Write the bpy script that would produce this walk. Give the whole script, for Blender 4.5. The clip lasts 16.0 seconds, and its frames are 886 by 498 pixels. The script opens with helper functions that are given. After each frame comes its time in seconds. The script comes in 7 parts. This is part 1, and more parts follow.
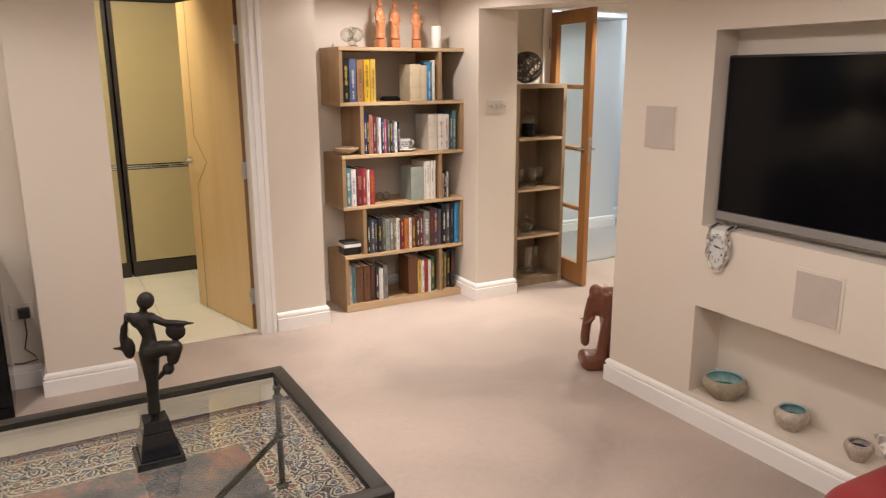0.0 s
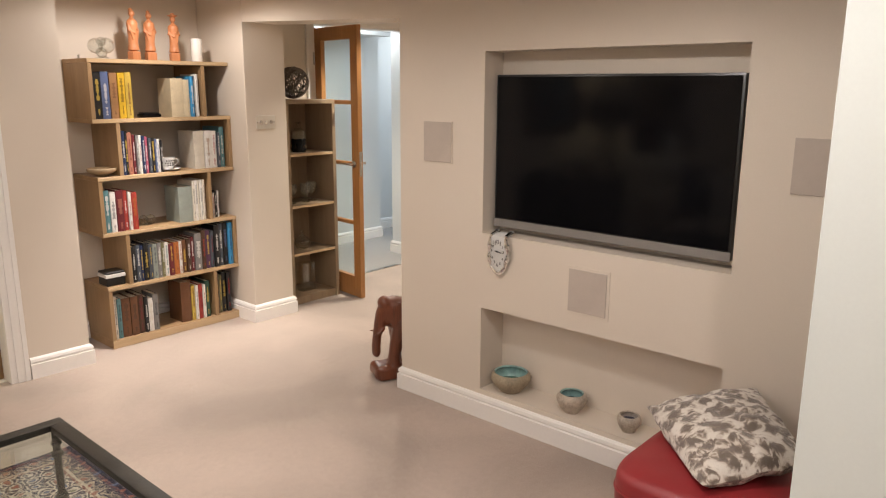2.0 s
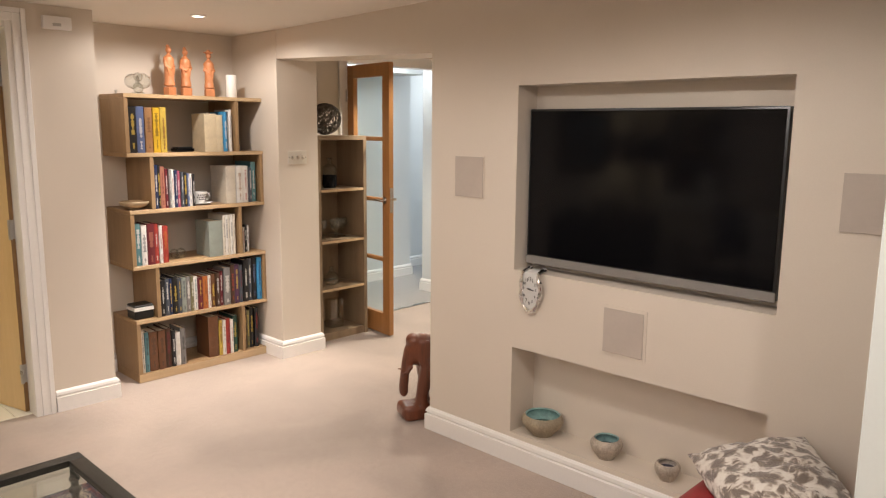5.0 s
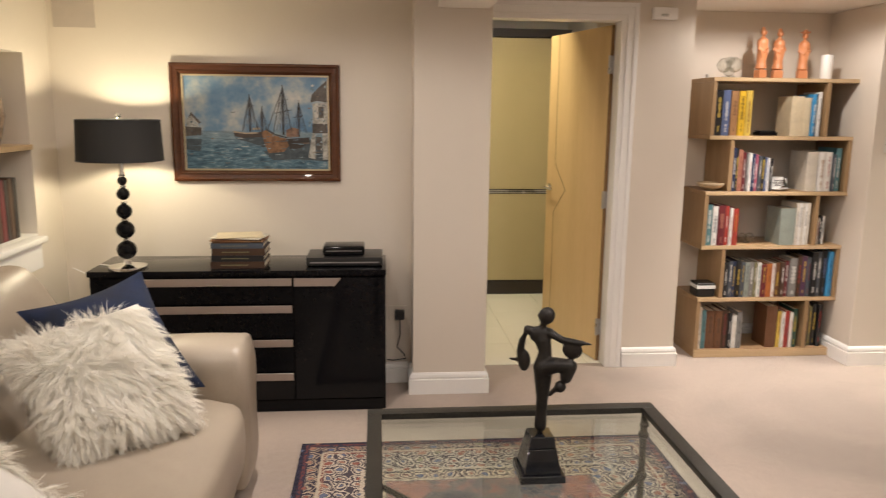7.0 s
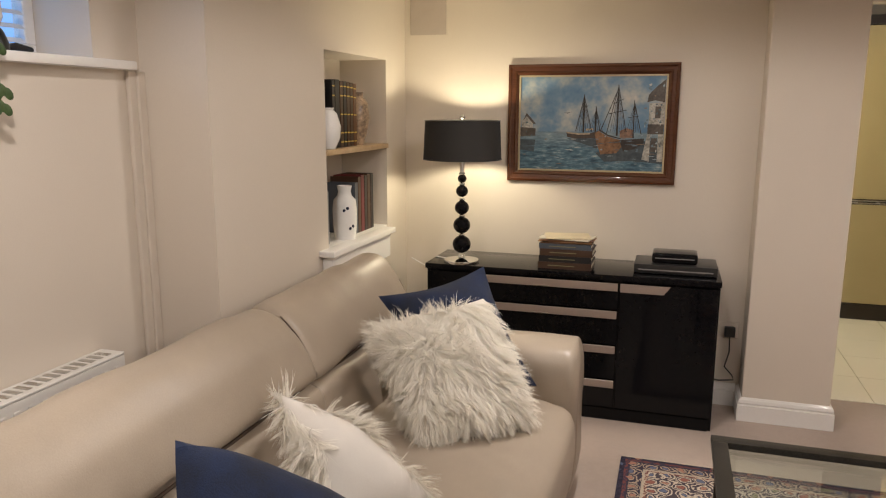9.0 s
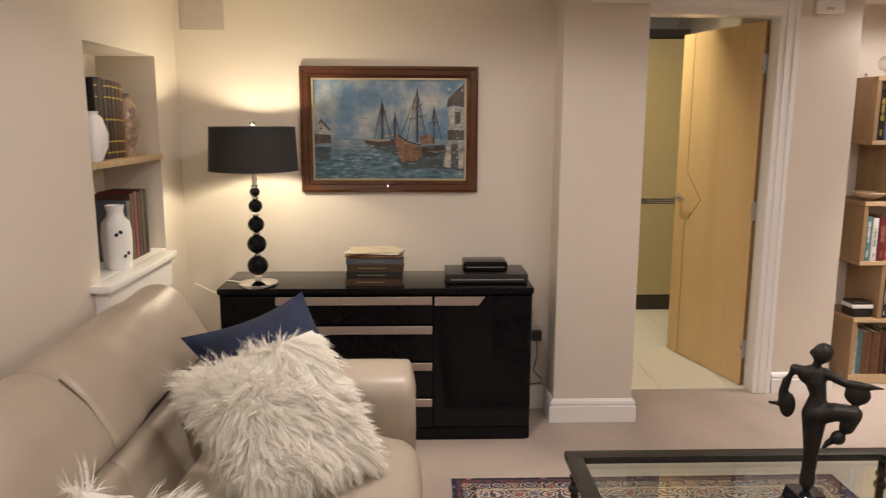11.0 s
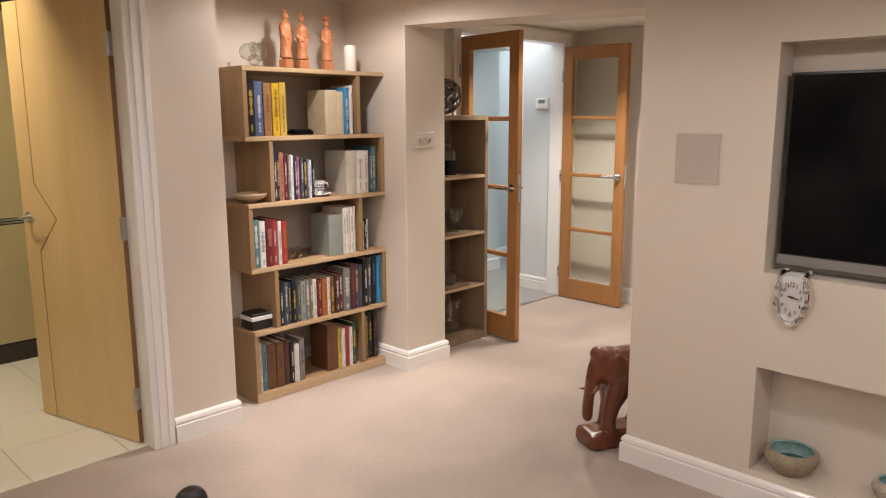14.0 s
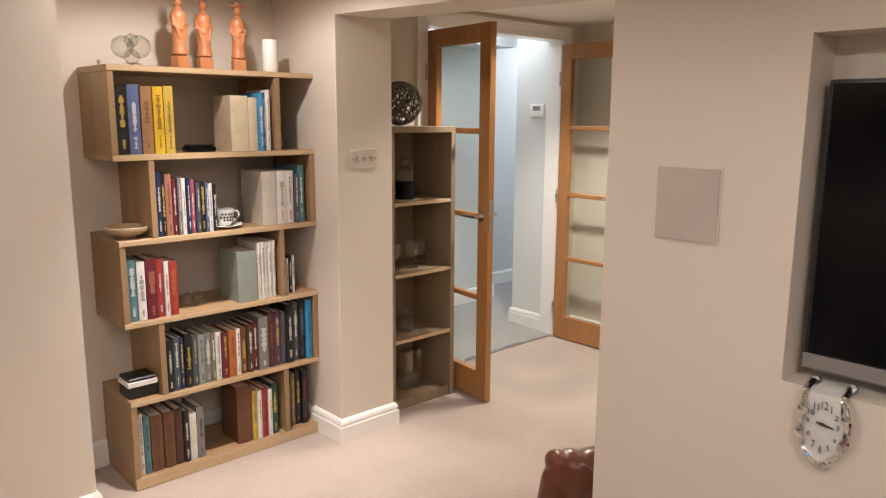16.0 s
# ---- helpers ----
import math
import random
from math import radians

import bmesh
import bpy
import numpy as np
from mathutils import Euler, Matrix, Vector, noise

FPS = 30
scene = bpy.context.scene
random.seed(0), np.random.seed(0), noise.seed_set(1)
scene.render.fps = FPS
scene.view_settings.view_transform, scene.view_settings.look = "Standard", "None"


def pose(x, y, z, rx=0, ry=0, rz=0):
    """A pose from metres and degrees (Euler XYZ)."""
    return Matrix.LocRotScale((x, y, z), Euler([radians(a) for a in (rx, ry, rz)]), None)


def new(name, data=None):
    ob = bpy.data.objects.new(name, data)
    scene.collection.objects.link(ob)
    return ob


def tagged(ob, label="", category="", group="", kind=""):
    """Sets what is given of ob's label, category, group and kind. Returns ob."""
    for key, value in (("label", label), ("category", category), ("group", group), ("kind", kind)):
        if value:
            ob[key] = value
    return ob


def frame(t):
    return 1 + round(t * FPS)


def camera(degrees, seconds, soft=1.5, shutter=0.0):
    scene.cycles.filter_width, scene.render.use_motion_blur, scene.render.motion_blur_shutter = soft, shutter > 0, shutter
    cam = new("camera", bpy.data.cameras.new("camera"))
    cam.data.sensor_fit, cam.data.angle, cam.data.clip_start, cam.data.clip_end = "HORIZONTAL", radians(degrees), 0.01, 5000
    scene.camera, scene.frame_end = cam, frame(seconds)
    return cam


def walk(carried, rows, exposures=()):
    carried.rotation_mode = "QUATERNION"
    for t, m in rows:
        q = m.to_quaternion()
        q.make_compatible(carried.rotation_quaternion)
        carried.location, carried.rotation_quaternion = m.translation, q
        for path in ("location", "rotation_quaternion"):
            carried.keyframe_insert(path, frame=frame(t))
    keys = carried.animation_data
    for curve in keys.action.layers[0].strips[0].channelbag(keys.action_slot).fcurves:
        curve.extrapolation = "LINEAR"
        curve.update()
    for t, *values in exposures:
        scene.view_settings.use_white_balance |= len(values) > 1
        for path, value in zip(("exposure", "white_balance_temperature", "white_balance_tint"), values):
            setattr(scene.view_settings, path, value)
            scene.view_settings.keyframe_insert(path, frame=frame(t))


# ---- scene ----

# ---- camera ----
cam = camera(61.9, 16.0, soft=1.15, shutter=0.2)
ROWS = [
    (0.0, 0.103, -0.036, 1.560, -29.19, -13.39, 0.19),
    (0.5, 0.016, -0.013, 1.558, -35.72, -13.18, -0.08),
    (1.0, -0.007, 0.024, 1.554, -43.94, -13.16, -0.09),
    (1.5, -0.010, 0.048, 1.556, -47.36, -13.15, -0.16),
    (2.0, -0.025, 0.064, 1.573, -48.37, -12.37, -0.27),
    (2.5, -0.024, 0.072, 1.588, -48.67, -9.62, -0.29),
    (3.0, -0.017, 0.087, 1.581, -49.17, -7.91, -0.42),
    (5.3, 0.026, 0.115, 1.538, -44.31, -9.97, -0.53),
    (5.5, 0.024, 0.114, 1.536, -40.65, -10.05, -0.65),
    (6.0, -0.018, 0.103, 1.540, -28.24, -10.32, -0.72),
    (6.5, -0.090, 0.106, 1.523, -14.96, -10.45, -0.82),
    (7.0, -0.134, 0.108, 1.513, -5.02, -10.64, -0.63),
    (7.5, -0.184, 0.117, 1.509, 5.16, -10.73, -0.41),
    (8.0, -0.233, 0.116, 1.514, 13.76, -10.76, -0.31),
    (8.2, -0.242, 0.116, 1.512, 17.61, -10.69, -0.16),
    (10.3, -0.519, 0.367, 1.509, 12.86, -11.02, -0.22),
    (10.5, -0.537, 0.386, 1.515, 8.70, -10.69, -0.29),
    (11.0, -0.613, 0.429, 1.494, -1.82, -10.06, -0.20),
    (11.5, -0.601, 0.593, 1.527, -10.72, -10.46, -0.20),
    (12.0, -0.583, 0.852, 1.529, -28.35, -10.25, -0.11),
    (12.5, -0.512, 1.032, 1.486, -41.52, -9.99, -0.08),
    (13.0, -0.465, 1.105, 1.506, -44.65, -9.97, 0.04),
    (13.5, -0.353, 1.131, 1.510, -45.49, -9.91, 0.03),
    (14.0, -0.098, 1.151, 1.484, -45.70, -10.28, 0.17),
    (14.5, 0.064, 1.160, 1.507, -45.72, -10.02, -0.04),
    (15.0, 0.260, 1.228, 1.540, -45.65, -10.14, -0.22),
    (15.5, 0.488, 1.326, 1.524, -45.86, -10.08, -0.32),
    (16.0, 0.849, 1.461, 1.543, -42.60, -10.31, -0.35),
]
# the camera's own slow exposure drift
EXPOSURES = [(0.0, -0.08, 6400, 11), (1.5, -0.14, 6450, 9), (3.0, -0.14, 6450, 9), (5.5, -0.06, 6500, 9), (6.5, -0.06, 6500, 9), (7.0, -0.16, 6450, 8),
             (8.0, -0.37, 6400, 8), (10.5, -0.38, 6450, 11), (11.5, -0.20, 6450, 11), (12.0, -0.18, 6400, 12), (12.5, -0.28, 6350, 12), (13.5, -0.32, 6350, 12),
             (14.5, -0.26, 6350, 11), (16.0, -0.22, 6400, 11)]
walk(cam, [(t, pose(x, y, z, 90 + pitch, roll, yaw)) for t, x, y, z, yaw, pitch, roll in ROWS], EXPOSURES)

# ---- light ----
world = bpy.data.worlds.new("dusk")
scene.world = world
world.use_nodes = True
world.node_tree.nodes["Background"].inputs[0].default_value = (0.16, 0.30, 0.62, 1)
world.node_tree.nodes["Background"].inputs[1].default_value = 2.6

WARM = (1.0, 0.898, 0.842)


def lamp(name, kind, place, power, colour, **more):
    data = bpy.data.lights.new(name, kind)
    data.energy, data.color = power, colour
    ob = new(name, data)
    ob.location = place
    return ob, data


# ceiling downlights: x, y, watts, cone
CEIL = 2.14
# the last two have no fitting: unseen, added to brighten partition and south end
DOWNLIGHTS = [(2.12, 4.02, 50, 3.6), (1.30, 2.60, 22, 3.0), (0.85, 2.85, 8, 3.5), (-0.52, 2.80, 54, 1.3),
              (0.30, 1.45, 44, 1.0), (1.36, 1.20, 60, 0.6), (-1.35, 1.15, 66, 0.6), (1.15, 0.0, 54, 0.6),
              (-1.0, -1.4, 44, 0.0)]
for x, y, power, tight in DOWNLIGHTS:
    ob, data = lamp("downlight_lamp", "SPOT", (x, y, CEIL - 0.012), power * 0.68, WARM)
    data.spot_size, data.spot_blend, data.shadow_soft_size = radians(171), 0.36, 0.03
    if tight:
        # the reflector's tighter beam
        ob, data = lamp("downlight_beam", "SPOT", (x, y, CEIL - 0.010), power * tight, WARM)
        data.spot_size, data.spot_blend, data.shadow_soft_size = radians(66), 1.0, 0.03
for x, y, power in [(4.0, 3.95, 200), (4.3, 2.7, 70)]:
    ob, data = lamp("passage_lamp", "SPOT", (x, y, CEIL - 0.012), power, (1.0, 0.92, 0.80))
    data.spot_size, data.spot_blend, data.shadow_soft_size = radians(130), 0.5, 0.09
ob, data = lamp("hall_lamp", "AREA", (4.5, 5.15, 2.28), 16, (0.90, 0.96, 1.0))
data.size = 0.9
ob, data = lamp("hall_lamp_back", "AREA", (6.2, 5.4, 2.28), 17, (0.90, 0.96, 1.0))
data.size = 0.9
ob, data = lamp("kitchen_lamp", "AREA", (0.35, 4.90, 2.38), 31, (1.0, 0.89, 0.66))
data.size = 0.3
ob, data = lamp("table_lamp_bulb", "POINT", (-1.352, 3.768, 1.345), 21, (1.0, 0.86, 0.60))
data.shadow_soft_size = 0.035


# ---- materials ----
def principled(name):
    m = bpy.data.materials.new(name)
    m.use_nodes = True
    return m, m.node_tree.nodes, m.node_tree.links, m.node_tree.nodes["Principled BSDF"]


def node(nodes, kind, **inputs):
    n = nodes.new(kind)
    for key, value in inputs.items():
        n.inputs[key.replace("_", " ")].default_value = value
    return n


def ramp(nodes, stops, constant=False):
    n = nodes.new("ShaderNodeValToRGB")
    if constant:
        n.color_ramp.interpolation = "CONSTANT"
    while len(n.color_ramp.elements) < len(stops):
        n.color_ramp.elements.new(1.0)
    for e, (p, c) in zip(n.color_ramp.elements, stops):
        e.position, e.color = p, (*c, 1)
    return n


def shade(c, k):
    return tuple(max(0.0, min(1.0, v * k)) for v in c)


def material(name, colour, rough=0.5, metal=0.0, fine=120.0, coarse=3.0, vary=0.08, bump=0.1, depth=0.002,
             coat=0.0, sheen=0.0, stretch=(1, 1, 1), per_object=0.0):
    """A surface with grain at two scales and a fine relief."""
    m, n, l, b = principled(name)
    tc = n.new("ShaderNodeTexCoord")
    mp = n.new("ShaderNodeMapping")
    mp.inputs["Scale"].default_value = stretch
    l.new(tc.outputs["Object"], mp.inputs["Vector"])
    big = node(n, "ShaderNodeTexNoise", Scale=coarse, Detail=4.0, Roughness=0.6)
    small = node(n, "ShaderNodeTexNoise", Scale=fine, Detail=3.0, Roughness=0.6)
    l.new(mp.outputs[0], big.inputs["Vector"])
    l.new(mp.outputs[0], small.inputs["Vector"])
    mixv = n.new("ShaderNodeMath")
    mixv.operation = "MULTIPLY_ADD"
    mixv.inputs[1].default_value = 0.45
    l.new(small.outputs["Fac"], mixv.inputs[0])
    half = n.new("ShaderNodeMath")
    half.operation = "MULTIPLY"
    half.inputs[1].default_value = 0.55
    l.new(big.outputs["Fac"], half.inputs[0])
    l.new(half.outputs[0], mixv.inputs[2])
    cr = ramp(n, [(0.30, shade(colour, 1 - vary * 1.6)), (0.70, shade(colour, 1 + vary))])
    l.new(mixv.outputs[0], cr.inputs["Fac"])
    out = cr.outputs["Color"]
    if per_object:
        info = n.new("ShaderNodeObjectInfo")
        hsv = n.new("ShaderNodeHueSaturation")
        span = n.new("ShaderNodeMapRange")
        span.inputs["To Min"].default_value, span.inputs["To Max"].default_value = 1 - per_object, 1 + per_object
        l.new(info.outputs["Random"], span.inputs["Value"])
        l.new(span.outputs[0], hsv.inputs["Value"])
        l.new(out, hsv.inputs["Color"])
        out = hsv.outputs["Color"]
    l.new(out, b.inputs["Base Color"])
    rr = n.new("ShaderNodeMapRange")
    rr.inputs["To Min"].default_value, rr.inputs["To Max"].default_value = max(0.02, rough - 0.07), min(1, rough + 0.07)
    l.new(big.outputs["Fac"], rr.inputs["Value"])
    l.new(rr.outputs[0], b.inputs["Roughness"])
    b.inputs["Metallic"].default_value = metal
    b.inputs["Coat Weight"].default_value = coat
    b.inputs["Coat Roughness"].default_value = 0.08
    b.inputs["Sheen Weight"].default_value = sheen
    if bump:
        bp = node(n, "ShaderNodeBump", Strength=bump, Distance=depth)
        l.new(small.outputs["Fac"], bp.inputs["Height"])
        l.new(bp.outputs[0], b.inputs["Normal"])
    return m


def wood(name, light, dark, axis="z", scale=9.0, rough=0.42, coat=0.0, fine=60.0):
    """Straight-grained timber, the grain along one axis."""
    m, n, l, b = principled(name)
    tc = n.new("ShaderNodeTexCoord")
    mp = n.new("ShaderNodeMapping")
    mp.inputs["Scale"].default_value = {"x": (0.06, 1, 1), "y": (1, 0.06, 1), "z": (1, 1, 0.06)}[axis]
    l.new(tc.outputs["Object"], mp.inputs["Vector"])
    big = node(n, "ShaderNodeTexNoise", Scale=scale, Detail=5.0, Roughness=0.62, Distortion=0.4)
    small = node(n, "ShaderNodeTexNoise", Scale=fine * 4, Detail=2.0)
    l.new(mp.outputs[0], big.inputs["Vector"])
    l.new(mp.outputs[0], small.inputs["Vector"])
    add = n.new("ShaderNodeMath")
    add.operation = "MULTIPLY_ADD"
    add.inputs[1].default_value = 0.35
    l.new(small.outputs["Fac"], add.inputs[0])
    sc = n.new("ShaderNodeMath")
    sc.operation = "MULTIPLY"
    sc.inputs[1].default_value = 0.65
    l.new(big.outputs["Fac"], sc.inputs[0])
    l.new(sc.outputs[0], add.inputs[2])
    mid = tuple((a + c) / 2 for a, c in zip(light, dark))
    cr = ramp(n, [(0.30, dark), (0.48, mid), (0.70, light)])
    l.new(add.outputs[0], cr.inputs["Fac"])
    l.new(cr.outputs["Color"], b.inputs["Base Color"])
    b.inputs["Roughness"].default_value = rough
    b.inputs["Coat Weight"].default_value = coat
    bp = node(n, "ShaderNodeBump", Strength=0.12, Distance=0.001)
    l.new(add.outputs[0], bp.inputs["Height"])
    l.new(bp.outputs[0], b.inputs["Normal"])
    return m


def glass(name, colour=(0.95, 0.98, 0.97), rough=0.0, thin=True):
    """Clear glass; thin panes let light straight through and mirror a little."""
    m, n, l, b = principled(name)
    if thin:
        tr = n.new("ShaderNodeBsdfTransparent")
        tr.inputs[0].default_value = (*colour, 1)
        gl = n.new("ShaderNodeBsdfGlossy")
        gl.inputs["Roughness"].default_value = max(rough, 0.01)
        lw = n.new("ShaderNodeLayerWeight")
        lw.inputs["Blend"].default_value = 0.5
        pw = n.new("ShaderNodeMath")
        pw.operation = "POWER"
        pw.inputs[1].default_value = 4.0
        l.new(lw.outputs["Facing"], pw.inputs[0])
        fr = n.new("ShaderNodeMath")
        fr.operation = "MULTIPLY_ADD"
        fr.inputs[1].default_value, fr.inputs[2].default_value = 0.75, 0.025
        l.new(pw.outputs[0], fr.inputs[0])
        mx = n.new("ShaderNodeMixShader")
        l.new(fr.outputs[0], mx.inputs[0])
        l.new(tr.outputs[0], mx.inputs[1])
        l.new(gl.outputs[0], mx.inputs[2])
        l.new(mx.outputs[0], n["Material Output"].inputs[0])
    else:
        b.inputs["Base Color"].default_value = (*colour, 1)
        b.inputs["Transmission Weight"].default_value = 1.0
        b.inputs["Roughness"].default_value = rough
        b.inputs["IOR"].default_value = 1.28
    return m


def glow(name, colour, strength):
    m, n, l, b = principled(name)
    b.inputs["Base Color"].default_value = (*colour, 1)
    b.inputs["Emission Color"].default_value = (*colour, 1)
    b.inputs["Emission Strength"].default_value = strength
    return m


def carpet(name, colour, patch=0.20):
    """Cut pile: fine tufts and the large soft patches left by feet and vacuum, deepened to suggest light pools."""
    m, n, l, b = principled(name)
    tc = n.new("ShaderNodeTexCoord")
    tuft = node(n, "ShaderNodeTexNoise", Scale=420.0, Detail=2.0, Roughness=0.7)
    mid = node(n, "ShaderNodeTexNoise", Scale=34.0, Detail=4.0, Roughness=0.65)
    foot = node(n, "ShaderNodeTexNoise", Scale=1.15, Detail=2.5, Roughness=0.5, Distortion=0.5)
    for t in (tuft, mid, foot):
        l.new(tc.outputs["Object"], t.inputs["Vector"])
    c1 = ramp(n, [(0.30, shade(colour, 1 - patch)), (0.68, shade(colour, 1.06))])
    l.new(foot.outputs["Fac"], c1.inputs["Fac"])
    c2 = ramp(n, [(0.25, (0.64, 0.64, 0.64)), (0.75, (1.20, 1.20, 1.20))])
    l.new(tuft.outputs["Fac"], c2.inputs["Fac"])
    c3 = ramp(n, [(0.3, (0.93, 0.93, 0.93)), (0.7, (1.05, 1.05, 1.05))])
    l.new(mid.outputs["Fac"], c3.inputs["Fac"])
    last = c1.outputs["Color"]
    for c in (c2, c3):
        mx = n.new("ShaderNodeMix")
        mx.data_type, mx.blend_type = "RGBA", "MULTIPLY"
        mx.inputs[0].default_value = 1.0
        l.new(last, mx.inputs[6])
        l.new(c.outputs["Color"], mx.inputs[7])
        last = mx.outputs[2]
    l.new(last, b.inputs["Base Color"])
    b.inputs["Roughness"].default_value = 0.95
    b.inputs["Specular IOR Level"].default_value = 0.15
    b.inputs["Sheen Weight"].default_value = 0.25
    bp = node(n, "ShaderNodeBump", Strength=0.55, Distance=0.004)
    l.new(tuft.outputs["Fac"], bp.inputs["Height"])
    l.new(bp.outputs[0], b.inputs["Normal"])
    return m


WALL = material("wall_paint", (0.71, 0.637, 0.545), 0.62, fine=230, coarse=1.6, vary=0.025, bump=0.10, depth=0.0015)
WALL_HALL = material("hall_wall_paint", (0.70, 0.72, 0.72), 0.6, fine=230, coarse=1.6, vary=0.025, bump=0.1, depth=0.0015)
CEILING = material("ceiling_paint", (0.86, 0.81, 0.73), 0.7, fine=200, coarse=1.5, vary=0.02, bump=0.08)
GLOSS = material("white_gloss_paint", (0.88, 0.86, 0.83), 0.32, fine=90, coarse=4, vary=0.02, bump=0.05, coat=0.2)
# white, with the green-blue cast of cool light put into the base colour
WHITE_DOOR = material("white_satin_paint", (0.80, 0.855, 0.83), 0.4, fine=90, coarse=3, vary=0.015, bump=0.05)
CARPET = carpet("beige_carpet", (0.555, 0.453, 0.383), 0.33)
CARPET_HALL = carpet("grey_carpet", (0.42, 0.40, 0.38), 0.1)
OAK = wood("oak_veneer_upright", (0.40, 0.265, 0.14), (0.25, 0.155, 0.075), "z", 14)
OAK_X = wood("oak_veneer_shelf", (0.44, 0.29, 0.15), (0.28, 0.17, 0.08), "x", 14)
OAK_EDGE = wood("oak_edge_light", (0.62, 0.46, 0.28), (0.46, 0.32, 0.17), "x", 20)
OAK_DARK = wood("oak_unit_dark", (0.34, 0.25, 0.16), (0.22, 0.15, 0.09), "z", 14)
DOOR_OAK = wood("oak_glazed_door", (0.46, 0.22, 0.075), (0.30, 0.13, 0.038), "z", 12, 0.35, 0.2)
ASH = wood("pale_maple_door", (0.72, 0.515, 0.255), (0.59, 0.395, 0.175), "z", 6, 0.3, 0.25)
ASH_EDGE = wood("door_lipping", (0.26, 0.15, 0.06), (0.18, 0.10, 0.04), "z", 10)
BLACK_GLOSS = material("black_gloss_lacquer", (0.006, 0.006, 0.007), 0.06, fine=60, coarse=2, vary=0.2, bump=0.0, coat=0.0)
BLACK_GLOSS.node_tree.nodes["Principled BSDF"].inputs["Specular IOR Level"].default_value = 0.20
BLACK_SATIN = material("black_satin", (0.012, 0.012, 0.012), 0.35, vary=0.15, bump=0.05)
BLACK_PLASTIC = material("black_plastic", (0.02, 0.02, 0.02), 0.3, vary=0.1, bump=0.03)
TAUPE_STRIP = material("taupe_handle_strip", (0.36, 0.29, 0.25), 0.35, vary=0.05, bump=0.03, metal=0.3)
CHROME = material("polished_chrome", (0.82, 0.82, 0.82), 0.08, metal=1.0, vary=0.02, bump=0.0)
STEEL = material("brushed_steel", (0.55, 0.54, 0.52), 0.28, metal=1.0, vary=0.05, bump=0.05)
SATIN_NICKEL = material("satin_nickel", (0.80, 0.77, 0.71), 0.42, metal=0.7, vary=0.04, bump=0.03)
SILVER = material("silver_plastic", (0.33, 0.32, 0.31), 0.38, metal=0.5, vary=0.04, bump=0.02)
SCREEN = material("black_screen_glass", (0.004, 0.004, 0.005), 0.10, vary=0.1, bump=0.0, coat=0.0)
SCREEN.node_tree.nodes["Principled BSDF"].inputs["Specular IOR Level"].default_value = 0.18
GRILLE = material("speaker_grille_cloth", (0.53, 0.465, 0.405), 0.75, fine=900, coarse=6, vary=0.10, bump=0.4, depth=0.001)
BRONZE = material("dark_bronze", (0.022, 0.018, 0.015), 0.46, metal=0.4, fine=160, coarse=14, vary=0.4, bump=0.25)
BLACK_STONE = material("black_marble", (0.012, 0.013, 0.016), 0.12, fine=40, coarse=9, vary=0.5, bump=0.03, coat=0.3)
IRON = material("wrought_iron", (0.055, 0.052, 0.045), 0.42, metal=0.7, fine=200, coarse=12, vary=0.25, bump=0.25)
TEAK = wood("red_carved_wood", (0.19, 0.052, 0.020), (0.075, 0.022, 0.010), "z", 16, 0.3, 0.3)
CARVED = wood("orange_carved_wood", (0.62, 0.26, 0.11), (0.42, 0.15, 0.06), "z", 22, 0.45)
WAX = material("white_wax", (0.85, 0.82, 0.76), 0.45, vary=0.02, bump=0.03)
LEATHER = material("taupe_leather", (0.378, 0.315, 0.245), 0.36, fine=260, coarse=5, vary=0.07, bump=0.30, depth=0.0015)

# soft creases in the sofa's hide
n, l = LEATHER.node_tree.nodes, LEATHER.node_tree.links
tc, mp = n.new("ShaderNodeTexCoord"), n.new("ShaderNodeMapping")
mp.inputs["Scale"].default_value = (1.0, 0.45, 1.0)
crease = node(n, "ShaderNodeTexNoise", Scale=7.0, Detail=3.0, Roughness=0.45, Distortion=0.5)
l.new(tc.outputs["Object"], mp.inputs["Vector"])
l.new(mp.outputs["Vector"], crease.inputs["Vector"])
fold = node(n, "ShaderNodeBump", Strength=0.32, Distance=0.012)
l.new(crease.outputs["Fac"], fold.inputs["Height"])
for k in [k for k in n if k.type == "BUMP" and k != fold]:
    l.new(fold.outputs[0], k.inputs["Normal"])

RED_LEATHER = material("red_leather", (0.26, 0.022, 0.026), 0.42, fine=260, coarse=5, vary=0.12, bump=0.3, depth=0.0015)
# dark brown that stands for the shade down in the sofa's creases
CREASE_SHADE = material("crease_shade_brown", (0.10, 0.07, 0.05), 0.8, vary=0.1)
NAVY = material("navy_velvet", (0.005, 0.0135, 0.045), 0.85, fine=300, coarse=12, vary=0.5, bump=0.5, sheen=0.04)
FUR = material("ivory_fur", (0.98, 0.935, 0.86), 0.8, fine=80, coarse=9, vary=0.06, bump=0.0, sheen=0.6)
# light passes through the fine strands
n, l = FUR.node_tree.nodes, FUR.node_tree.links
thin = n.new("ShaderNodeBsdfTranslucent")
thin.inputs["Color"].default_value = (0.97, 0.93, 0.86, 1)
both = n.new("ShaderNodeMixShader")
both.inputs[0].default_value = 0.42
l.new(n["Principled BSDF"].outputs[0], both.inputs[1])
l.new(thin.outputs[0], both.inputs[2])
l.new(both.outputs[0], n["Material Output"].inputs[0])
CERAMIC = material("white_ceramic", (0.80, 0.79, 0.77), 0.15, vary=0.03, bump=0.02, coat=0.4)
STONEWARE = material("brown_stoneware", (0.36, 0.30, 0.21), 0.6, fine=140, coarse=18, vary=0.3, bump=0.4, depth=0.003)
